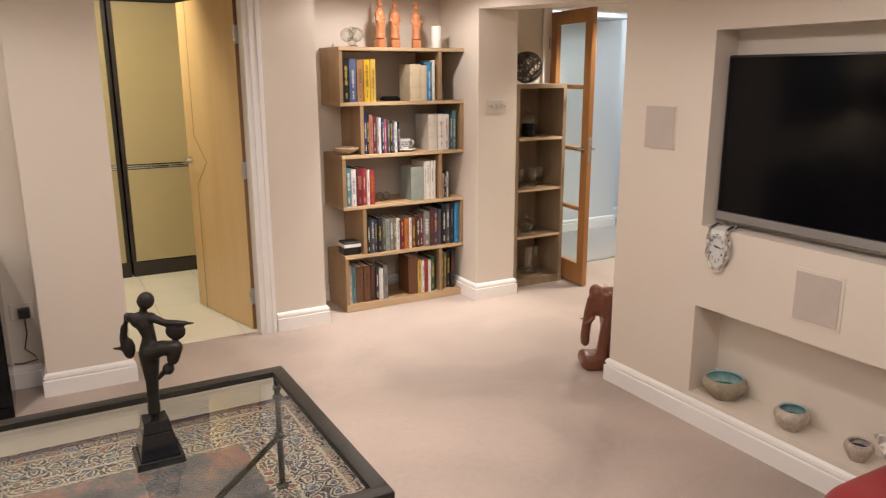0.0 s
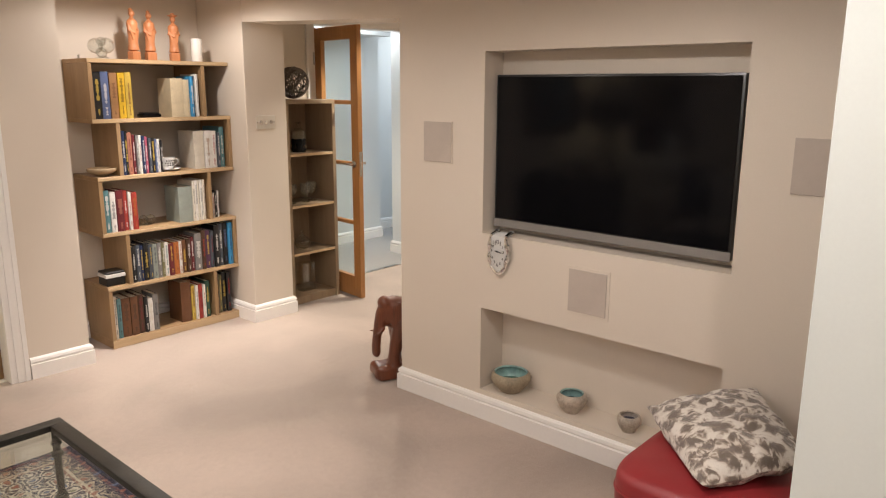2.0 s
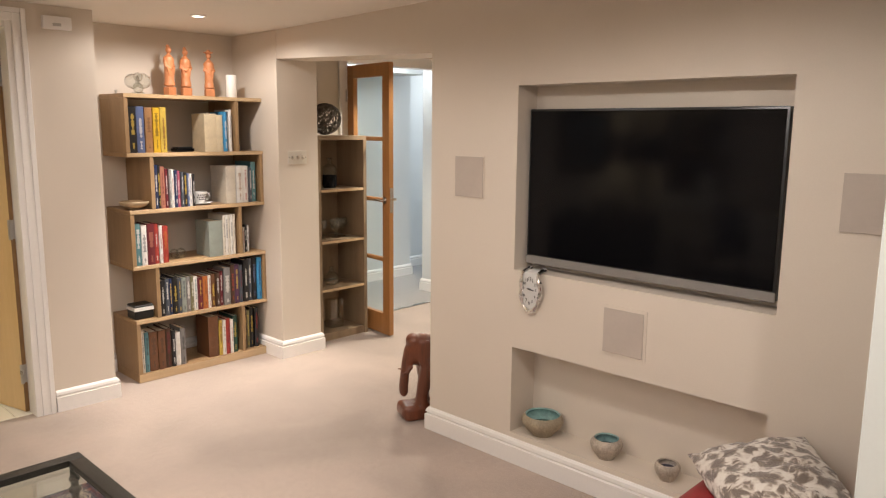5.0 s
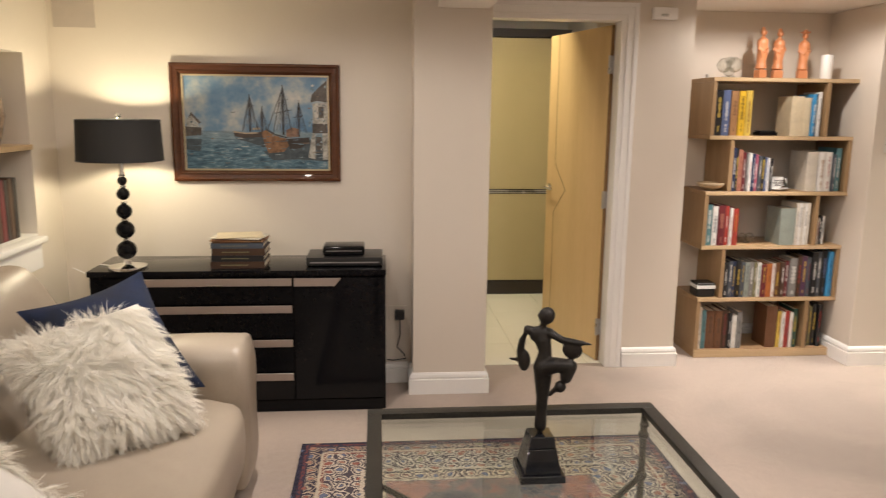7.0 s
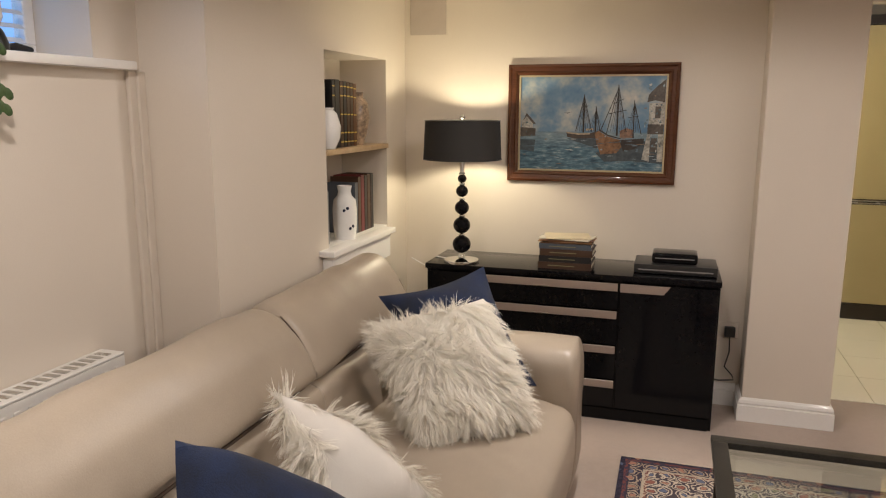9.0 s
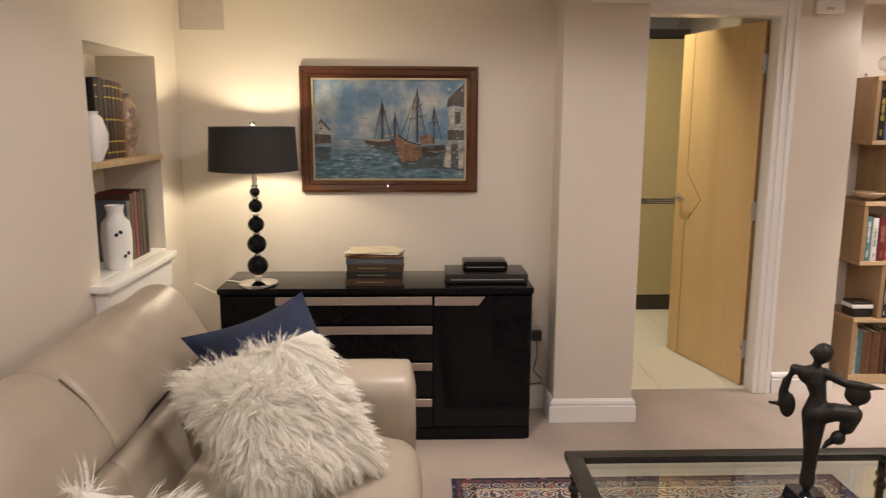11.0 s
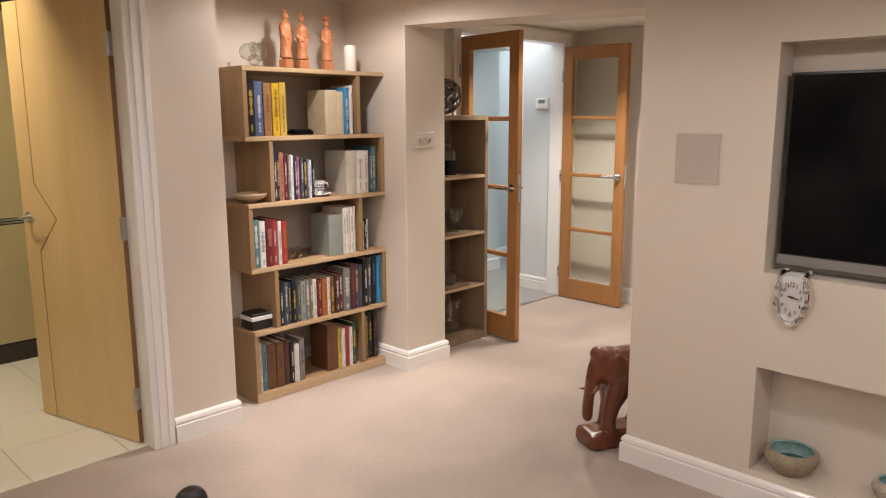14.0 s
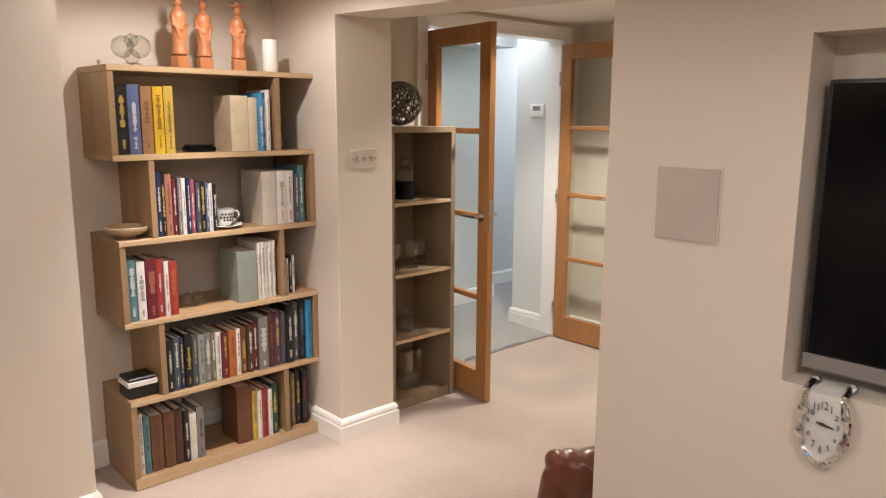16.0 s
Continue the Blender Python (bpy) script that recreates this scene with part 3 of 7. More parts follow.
kitchen_unit(0.715, 1.41, "kitchen_unit", "tall cream kitchen unit with dark brown frame")
kitchen_unit(0.0, 0.70, "kitchen_unit", "tall cream kitchen unit with dark brown frame")
structure("floor_kitchen", boxes((-1.0, 1.55, 4.331, 6.75, -0.12, -0.004)), GROUT, "grouted bed of the kitchen floor")


# ---- glazed doors to the hall ----
bm = bmesh.new()
architrave(bm, 3.668, 4.862, 2.03, 4.658, w=0.085)
for x0, x1 in ((3.632, 3.668), (4.862, 4.898)):
    box(bm, x0, x1, 4.661, 4.782, 0, 2.058, 0.002)
box(bm, 3.668, 4.862, 4.661, 4.782, 2.03, 2.058, 0.002)
structure("door_frame_hall", bm, GLOSS, "white gloss door frame of the double doors")
structure("trim_threshold", boxes((3.67, 4.86, 4.662, 4.70, 0.0, 0.007), bevel=0.002), STEEL, "metal carpet strip in the doorway")


def glazed_door(hinge, tip, w, reach, label):
    door = thing("glazed_door", (hinge[0], hinge[1], 0.008), label, "door", "pair of glazed doors")
    h, st, z0 = 2.0, 0.085, 0.008
    rows = [0.165, 0.575, 1.015, 1.46]
    for a, b in ((0.003, st), (w - st, w)):
        bm = bmesh.new()
        box(bm, a, b, -0.02, 0.02, z0, h, 0.003)
        part("stile", along(hinge, tip, bm), DOOR_OAK, door)
    for a, b in ((z0, 0.165), (h - 0.095, h)):
        bm = bmesh.new()
        box(bm, st, w - st, -0.019, 0.019, a, b, 0.003)
        part("rail", along(hinge, tip, bm), DOOR_OAK, door)
    for z in rows[1:]:
        bm = bmesh.new()
        box(bm, st, w - st, -0.015, 0.015, z - 0.015, z + 0.015, 0.005)
        part("glazing_bar", along(hinge, tip, bm), DOOR_OAK, door)
    edges = rows + [h - 0.095]
    for k, (a, b) in enumerate(zip(edges, edges[1:])):
        bm = bmesh.new()
        box(bm, st - 0.004, w - st + 0.004, -0.003, 0.003, a + (0.015 if k else 0) - 0.003, b - (0.015 if k < 3 else 0) + 0.003)
        p = part("pane", along(hinge, tip, bm), PANE, door, "clear glass pane", 0)
        p.visible_shadow = False
    for sgn in (1, -1):
        bm = bmesh.new()
        lever(bm, w - 0.045, 1.02, sgn, reach)
        part("handle", along(hinge, tip, bm), CHROME, door, "chrome lever handle")
    bm = bmesh.new()
    box(bm, w - 0.001, w + 0.0015, -0.011, 0.011, 0.93, 1.11, 0.0005)
    part("lock_plate", along(hinge, tip, bm), STEEL, door, "steel lock plate")
    for z in (0.22, 1.0, 1.78):
        bm = bmesh.new()
        tube(bm, [(-0.002, -0.024, z - 0.045), (-0.002, -0.024, z + 0.045)], 0.007, 10)
        part("hinge", along(hinge, tip, bm), STEEL, door, "steel hinge")
    return door


glazed_door((3.674, 4.640), (3.615, 4.125), 0.55, -0.12, "open oak glazed door beside the narrow shelf unit")
glazed_door((4.856, 4.640), (4.850, 4.058), 0.575, -0.12, "open oak glazed door folded back to the passage wall")


# ---- television ----
def television():
    tv = thing("television", (2.71, 1.585, 0.93), "large flat black television in a wall recess", "television")
    part("body", boxes((2.672, 2.744, 1.035, 2.137, 0.945, 1.628), bevel=0.006, seg=2), BLACK_PLASTIC, tv)
    part("screen", boxes((2.667, 2.6715, 1.046, 2.126, 0.985, 1.618), bevel=0.001), SCREEN, tv, "glossy black screen")
    part("bottom_bar", boxes((2.664, 2.6715, 1.035, 2.137, 0.943, 0.980), bevel=0.003), SILVER, tv, "silver lower bezel bar")
    return tv


television()


# ---- the bookcase ----
BX0, BX1, BY0, BY1 = 1.838, 2.738, 4.392, 4.730
LEVELS = [0.052, 0.385, 0.715, 1.048, 1.382, 1.722]   # top faces of the boards


def bookcase():
    case = thing("bookcase", ((BX0 + BX1) / 2, (BY0 + BY1) / 2, 0), "oak zigzag bookcase of five open tiers", "bookcase")
    t = 0.024
    for k, z in enumerate(LEVELS):
        bm = bmesh.new()
        lo = z - (0.052 if k == 0 else t)
        box(bm, BX0, BX1, BY0 + 0.002, BY1, lo, z, 0.0015)
        p = part("shelf" if 0 < k < 5 else ("plinth" if k == 0 else "top"), bm, OAK_X, case)
        bm = bmesh.new()
        box(bm, BX0, BX1, BY0 - 0.0012, BY0 + 0.0015, lo + 0.002, z - 0.002, 0.0005)
        part("edge_band", bm, OAK_EDGE, p, "lighter oak edge band")
    for k in range(5):
        lo, hi = LEVELS[k] + 0.0005, LEVELS[k + 1] - t - 0.0005
        odd = k % 2
        for side, x in (("side_panel", BX1 - t if odd else BX0), ("divider", 1.972 if odd else 2.545)):
            bm = bmesh.new()
            box(bm, x, x + t, BY0 + 0.0015, BY1, lo, hi, 0.0015)
            part(side, bm, OAK, case)
    return case


bookcase()


# ---- coffee table ----
TX0, TX1, TY0, TY1, TZ = -0.172, 0.838, 1.545, 2.535, 0.493


def coffee_table():
    t = thing("coffee_table", ((TX0 + TX1) / 2, (TY0 + TY1) / 2, 0.012), "square wrought-iron coffee table with a glass top", "table")
    w = 0.048
    for name, r in (("frame_bar", (TX0, TX1, TY1 - w, TY1)), ("frame_bar", (TX0, TX1, TY0, TY0 + w)),
                    ("frame_bar", (TX0, TX0 + w, TY0 + w, TY1 - w)), ("frame_bar", (TX1 - w, TX1, TY0 + w, TY1 - w))):
        bm = bmesh.new()
        box(bm, *r, TZ - 0.022, TZ, 0.003, 2)
        part(name, bm, IRON, t)
    bm = bmesh.new()
    box(bm, TX0 + w + 0.001, TX1 - w - 0.001, TY0 + w + 0.001, TY1 - w - 0.001, TZ - 0.028, TZ - 0.020, 0.001)
    g = part("glass_top", bm, TABLE_GLASS, t, "clear glass top", 0)
    g.visible_shadow = False
    for x in (TX0 + 0.03, TX1 - 0.03):
        for y in (TY0 + 0.03, TY1 - 0.03):
            bm = bmesh.new()
            lathe(bm, [(0, 0), (0.024, 0), (0.024, 0.008), (0.012, 0.016), (0.012, 0.20), (0.020, 0.208), (0.020, 0.222), (0.012, 0.23), (0.012, 0.36),
                       (0.019, 0.366), (0.019, 0.378), (0.012, 0.384), (0.012, 0.40), (0.017, 0.405), (0.017, 0.413), (0.012, 0.418), (0.012, 0.458), (0, 0.458)], x, y, 0.012, 14)
            part("leg", bm, IRON, t)
    cx, cy = (TX0 + TX1) / 2, (TY0 + TY1) / 2
    for sx in (-1, 1):
        for sy in (-1, 1):
            bm = bmesh.new()
            ex, ey = cx + sx * (TX1 - TX0 - 0.06) / 2, cy + sy * (TY1 - TY0 - 0.06) / 2
            tube(bm, [(ex, ey, 0.225), (cx + (ex - cx) * 0.5, cy + (ey - cy) * 0.5, 0.21), (cx + sx * 0.012, cy + sy * 0.012, 0.205)], 0.011, 10)
            part("stretcher", bm, IRON, t)
    bm = bmesh.new()
    lathe(bm, [(0, -0.03), (0.03, -0.02), (0.038, 0), (0.03, 0.02), (0, 0.03)], cx, cy, 0.205, 16)
    part("hub", bm, IRON, t)
    return t


coffee_table()


# ---- sideboard ----
SX0, SX1, SY0, SY1, SZ = -1.522, -0.092, 3.688, 4.075, 0.735


def sideboard():
    s = thing("sideboard", ((SX0 + SX1) / 2, (SY0 + SY1) / 2, 0), "black high-gloss sideboard with four drawers and a door", "sideboard")
    part("body", boxes((SX0 + 0.004, SX1 - 0.004, SY0 + 0.022, SY1, 0.0, SZ - 0.028), bevel=0.002), BLACK_GLOSS, s)
    part("top", boxes((SX0, SX1, SY0 - 0.002, SY1, SZ - 0.0275, SZ), bevel=0.003, seg=2), BLACK_GLOSS, s)
    part("plinth", boxes((SX0 + 0.02, SX1 - 0.02, SY0 + 0.012, SY0 + 0.0215, 0.0, 0.06), bevel=0.001), BLACK_GLOSS, s)
    zs = [0.065, 0.213, 0.388, 0.563, 0.700]
    xm = -0.55
    for k in range(4):
        bm = boxes((SX0 + 0.012, xm - 0.003, SY0, SY0 + 0.0215, zs[k] + 0.003, zs[k + 1] - 0.003), bevel=0.002)
        d = part("drawer", bm, BLACK_GLOSS, s)
        bm = boxes((SX0 + 0.26, xm - 0.006, SY0 - 0.007, SY0 - 0.0005, zs[k + 1] - 0.042, zs[k + 1] - 0.004), bevel=0.002)
        h = part("handle", bm, TAUPE_STRIP, d, "long taupe metal handle strip")
        bm = boxes((SX0 + 0.56, SX0 + 0.64, SY0 - 0.010, SY0 - 0.0072, zs[k + 1] - 0.0415, zs[k + 1] - 0.035), bevel=0.001)
        part("badge", bm, CHROME, d, "small bright pull edge")
    d = part("door", boxes((xm + 0.003, SX1 - 0.012, SY0, SY0 + 0.0215, 0.068, 0.697), bevel=0.002), BLACK_GLOSS, s)
    bm = bmesh.new()
    q = [(xm + 0.006, 0.696), (-0.315, 0.696), (-0.345, 0.656), (xm + 0.006, 0.656)]
    lo = [bm.verts.new((x, SY0 - 0.0005, z)) for x, z in q]
    hi = [bm.verts.new((x, SY0 - 0.007, z)) for x, z in q]
    bm.faces.new(hi)
    for i in range(4):
        bm.faces.new((lo[i], lo[(i + 1) % 4], hi[(i + 1) % 4], hi[i]))
    part("handle", bm, TAUPE_STRIP, d, "taupe metal handle strip with slanted end")
    return s


sideboard()


# ---- sofa ----
def soft_block(bm, x0, x1, y0, y1, z0, z1, power=5.0, nu=28, nv=18, puff=0.0):
    """A plump upholstered block: a superellipsoid that fills the given bounds."""
    c = Vector(((x0 + x1) / 2, (y0 + y1) / 2, (z0 + z1) / 2))
    h = Vector(((x1 - x0) / 2, (y1 - y0) / 2, (z1 - z0) / 2))
    e = 2.0 / power

    def sp(v):
        return math.copysign(abs(v) ** e, v)
    rings = []
    for j in range(nv + 1):
        b = -math.pi / 2 + math.pi * j / nv
        if j in (0, nv):
            rings.append([bm.verts.new(c + Vector((0, 0, h.z * (1 if j else -1))))])
            continue
        rings.append([bm.verts.new(c + Vector((h.x * sp(math.cos(b)) * sp(math.cos(a)), h.y * sp(math.cos(b)) * sp(math.sin(a)), h.z * sp(math.sin(b)))))
                      for a in (2 * math.pi * (i + 0.5) / (2 * nu) for i in range(2 * nu))])
    n = 2 * nu
    for r, s in zip(rings, rings[1:]):
        for i in range(n):
            k = (i + 1) % n
            if len(r) == 1:
                bm.faces.new((r[0], s[k], s[i]))
            elif len(s) == 1:
                bm.faces.new((r[i], r[k], s[0]))
            else:
                bm.faces.new((r[i], r[k], s[k], s[i]))
    return [v for r in rings for v in r]


def creased(bm, amount, scale, seed):
    """Soft folds and hollows pressed into leather."""
    bm.normal_update()
    for v in bm.verts:
        p = v.co * scale + Vector((seed, seed * 2.3, 0))
        f = noise.noise(p) + 0.5 * noise.noise(p * 2.3)
        v.co += v.normal * amount * f


def extruded(bm, outline, y0, y1, ny=10, pinch=0.02):
    """A closed x-z outline carried along y with softened ends."""
    cx = sum(p[0] for p in outline) / len(outline)
    cz = sum(p[1] for p in outline) / len(outline)
    rings = []
    soft = [0.0, 0.002, 0.005, 0.010, 0.018, 0.030]
    run = y1 - y0
    inner = [0.05 + (run - 0.10) * j / ny for j in range(ny + 1)]
    for edge_y in soft + inner + [run - e for e in reversed(soft)]:
        y = y0 + edge_y
        edge = min(edge_y, run - edge_y)
        k = 1.0 - pinch * max(0.0, 1 - edge / 0.03) ** 2.4 / 0.12
        rings.append([bm.verts.new((cx + (x - cx) * k, y, cz + (z - cz) * k)) for x, z in outline])
    n = len(outline)
    for r, s in zip(rings, rings[1:]):
        for i in range(n):
            bm.faces.new((r[i], r[(i + 1) % n], s[(i + 1) % n], s[i]))
    bm.faces.new(rings[0])
    bm.faces.new(rings[-1])


def smooth_outline(pts, per=5):
    """Catmull-Rom curve round a closed list of points."""
    out = []
    n = len(pts)
    for i in range(n):
        p0, p1, p2, p3 = (Vector((*pts[(i + k - 1) % n], 0)) for k in range(4))
        for s in range(per):
            t = s / per
            v = 0.5 * ((2 * p1) + (p2 - p0) * t + (2 * p0 - 5 * p1 + 4 * p2 - p3) * t * t + (3 * p1 - p0 - 3 * p2 + p3) * t ** 3)
            out.append((v.x, v.y))
    return out


def sofa():
    s = thing("sofa", (-1.15, 1.4, 0), "long taupe leather sofa with rolled back and padded arm", "sofa")
    bm = boxes((-1.62, -0.68, -0.55, 3.03, 0.05, 0.27), bevel=0.02, seg=2)
    part("base", bm, LEATHER, s)
    # back: three rolled sections
    back = smooth_outline([(-1.67, 0.20), (-1.26, 0.22), (-1.30, 0.48), (-1.335, 0.58), (-1.350, 0.632), (-1.392, 0.660), (-1.366, 0.692), (-1.395, 0.765), (-1.435, 0.83), (-1.52, 0.897), (-1.62, 0.87), (-1.69, 0.70)])
    for a, b in ((2.162, 3.062), (0.998, 2.159), (-0.2, 0.994)):
        bm = bmesh.new()
        extruded(bm, back, a, b, 18, 0.009)
        creased(bm, 0.013, 4.0, 4)
        part("backrest", bm, LEATHER, s)
    # dark tubes laid in the creases in place of their shade
    for y in (2.160, 0.995):
        bm = bmesh.new()
        tube(bm, [(x - 0.002, y, z - 0.008) for x, z in back[8:44]], 0.0022, 6)
        part("crease_shade", bm, CREASE_SHADE, s, "thin dark tube standing for the shade between the back cushions")
    for a, b in ((2.19, 3.03), (1.03, 2.13), (-0.17, 0.96)):
        bm = bmesh.new()
        tube(bm, [(-1.384, a + (b - a) * k / 8, 0.660 + 0.002 * math.sin(k * 2.1)) for k in range(9)], [0.001] + [0.0048] * 7 + [0.001], 6)
        part("crease_shade", bm, CREASE_SHADE, s, "thin dark tube standing for the shade in the crease below the back roll")
    for k, (a, b) in enumerate(((1.93, 2.80), (0.88, 1.92), (-0.25, 0.87))):
        bm = bmesh.new()
        soft_block(bm, -1.42, -0.605, a, b, 0.22, 0.468, 5.5)
        creased(bm, 0.010, 6.0, 20 + k)
        part("seat_cushion", bm, LEATHER, s)
    # another dark tube, for the shade where the seat meets the back
    bm = bmesh.new()
    tube(bm, [(-1.318, y, 0.464) for y in (-0.2, 0.8, 1.8, 2.78)], 0.012, 6)
    part("crease_shade", bm, CREASE_SHADE, s, "dark tube standing for the shade between seat and back")
    for name, y0, y1 in (("arm", 2.79, 3.075), ("arm", -0.58, -0.26)):
        bm = bmesh.new()
        o = smooth_outline([(y0 + 0.01, 0.06), (y1 - 0.02, 0.06), (y1 - 0.015, 0.30), (y1 + 0.004, 0.50), (y1 - 0.02, 0.610), ((y0 + y1) / 2, 0.640), (y0 + 0.02, 0.610), (y0 - 0.006, 0.50), (y0 + 0.012, 0.30)])
        extruded(bm, o, -1.62, -0.630, 14, 0.03)
        for v in bm.verts:
            x, y, z = v.co
            v.co = Vector((y, x, z))
        creased(bm, 0.006, 5, 41)
        part(name, bm, LEATHER, s)
    for x in (-1.55, -0.75):
        for y in (-0.45, 2.95):
            bm = bmesh.new()
            lathe(bm, [(0, 0), (0.022, 0), (0.028, 0.05), (0, 0.05)], x, y, 0, 14)
            part("foot", bm, BLACK_SATIN, s, "dark turned foot")
    return s


sofa()


# ---- small makers ----
def sculpted(ob, voxel, smooth=4):
    """Fuse overlapping masses into one carved surface."""
    r = ob.modifiers.new("fuse", "REMESH")
    r.mode, r.voxel_size, r.use_smooth_shade = "VOXEL", voxel, True
    s = ob.modifiers.new("soften", "SMOOTH")
    s.iterations, s.factor = smooth, 0.5
    return ob


def limb(bm, points, radii, seg=10):
    """A chain of overlapping balls and bars, for carved figures."""
    tube(bm, points, radii, seg)
    for p, r in zip(points, radii):
        ball(bm, p, (r, r, r), 10, 6)


# ---- ceiling fittings ----
LED = glow("downlight_lens", (1.0, 0.90, 0.74), 9.0)
for x, y, power, tight in DOWNLIGHTS[:7]:
    d = thing("ceiling_light", (x, y, CEIL), "round recessed white ceiling downlight, lit", "ceiling light", "ceiling downlights")
    bm = bmesh.new()
    lathe(bm, [(0.045, 0.0), (0.045, -0.004), (0.040, -0.007), (0.031, -0.005), (0.030, 0.0)], x, y, CEIL, 28)
    part("rim", bm, GLOSS, d)
    bm = bmesh.new()
    lathe(bm, [(0.0, -0.002), (0.029, -0.002), (0.029, -0.0005), (0.0, -0.0005)], x, y, CEIL, 24)
    lens = part("lens", bm, LED, d, "glowing lens")
    lens.visible_shadow = False

bm = bmesh.new()
box(bm, 1.39, 1.53, 4.232, 4.268, 2.02, 2.085, 0.008, 2)
s = solo("alarm_sensor", bm, GLOSS, "small white alarm sensor box on the wall above the skirted pier", "sensor")
part("lens", boxes((1.435, 1.475, 4.2285, 4.2325, 2.035, 2.05), bevel=0.001), STEEL, s)

# ---- speaker grilles ----
def wall_speaker(plane, a0, a1, z0, z1, name_label):
    """Flush square grille with a thin white rim; plane 'x' hangs on the television wall, 'y' on the north wall."""
    def b(a, c, z, w, d0, d1, bev):
        if plane == "x":
            return (TVX - d1, TVX - d0, a, c, z, w)
        return (a, c, 4.09 - d1, 4.09 - d0, z, w)
    mid = (a0 + a1) / 2
    base = (TVX - 0.004, mid, z0) if plane == "x" else (mid, 4.086, z0)
    s = thing("wall_speaker", base, name_label, "speaker", "flush wall speakers")
    r = 0.012 if z1 < 1.0 else 0.004
    part("rim", boxes(b(a0 - r, a1 + r, z0 - r, z1 + r, 0.0, 0.004, 0)), WALL, s)
    part("grille", boxes(b(a0, a1, z0, z1, 0.0042, 0.008, 0), bevel=0.001), GRILLE, s, "taupe woven grille")


wall_speaker("x", 2.348, 2.522, 1.224, 1.412, "square taupe wall speaker grille beside the television recess")
wall_speaker("x", 0.650, 0.832, 1.226, 1.414, "square taupe wall speaker grille beside the television recess")
wall_speaker("x", 1.500, 1.680, 0.642, 0.826, "square taupe speaker grille between recess and niche")
wall_speaker("y", -1.738, -1.536, 1.90, 2.09, "square taupe speaker grille high on the wall above the lamp")

# ---- light switch on the pier, thermostat, socket ----
s = thing("light_switch", (2.885, 4.21, 1.296), "brushed steel triple light switch on the pier", "switch")
part("plate", boxes((2.811, 2.958, 4.2075, 4.2125, 1.298, 1.386), bevel=0.0015), SATIN_NICKEL, s)
for x in (2.846, 2.885, 2.924):
    bm = bmesh.new()
    tube(bm, [(x, 4.2078, 1.342), (x, 4.2045, 1.342)], 0.013, 16)
    tube(bm, [(x, 4.205, 1.342), (x, 4.196, 1.348)], 0.004, 8)
    part("toggle", bm, CHROME, s, "small chrome toggle")
for x in (2.820, 2.949):
    bm = bmesh.new()
    tube(bm, [(x, 4.2078, 1.342), (x, 4.206, 1.342)], 0.004, 8)
    part("screw", bm, STEEL, s)

t = thing("thermostat", (4.895, 4.88, 1.53), "white wall thermostat in the hall", "thermostat")
part("case", boxes((4.882, 4.904, 4.82, 4.945, 1.53, 1.62), bevel=0.006, seg=2), GLOSS, t)
part("display", boxes((4.8805, 4.8825, 4.85, 4.915, 1.575, 1.605), bevel=0.0005), SILVER, t, "grey display")

s = thing("wall_socket", (-0.035, 4.09, 0.36), "cream double wall socket with a black plug beside the sideboard", "socket")
part("plate", boxes((-0.075, 0.03, 4.082, 4.0895, 0.36, 0.446), bevel=0.003), WALL, s)
part("plug", boxes((-0.04, 0.012, 4.045, 4.0815, 0.372, 0.425), bevel=0.008, seg=2), BLACK_PLASTIC, s, "black plug")
bm = bmesh.new()
tube(bm, [(-0.014, 4.05, 0.375), (-0.012, 4.035, 0.30), (-0.03, 4.04, 0.22), (0.01, 4.045, 0.175), (0.02, 4.05, 0.15), (-0.05, 4.05, 0.14), (-0.085, 4.06, 0.142)], 0.0035, 8)
part("cable", bm, BLACK_PLASTIC, s, "black cable")

# ---- books ----
_book_mats = {}


def cover(colour):
    if colour not in _book_mats:
        _book_mats[colour] = material("book_cover_%d" % len(_book_mats), colour, 0.42, fine=220, coarse=16, vary=0.14, bump=0.08)
    return _book_mats[colour]


COL = dict(black=(0.018, 0.018, 0.02), navy=(0.02, 0.04, 0.12), blue=(0.15, 0.20, 0.38), tan=(0.50, 0.27, 0.12), yellow=(0.72, 0.45, 0.03),
           gold=(0.62, 0.44, 0.08), cream=(0.68, 0.58, 0.40), white=(0.76, 0.74, 0.70), skyblue=(0.05, 0.28, 0.55), grey=(0.30, 0.29, 0.28),
           salmon=(0.58, 0.25, 0.17), maroon=(0.20, 0.025, 0.035), pink=(0.55, 0.13, 0.20), teal=(0.13, 0.30, 0.33), red=(0.50, 0.06, 0.045),
           orange=(0.62, 0.20, 0.05), brown=(0.20, 0.085, 0.035), darkbrown=(0.09, 0.045, 0.025), green=(0.03, 0.10, 0.07), slate=(0.10, 0.12, 0.15),
           ivory=(0.66, 0.61, 0.52), sage=(0.40, 0.45, 0.40), purple=(0.12, 0.05, 0.12), olive=(0.30, 0.28, 0.14))


for k in COL:
    if k not in ("white", "ivory", "cream", "yellow", "gold", "skyblue"):
        COL[k] = tuple(round(0.72 * v, 4) for v in COL[k])


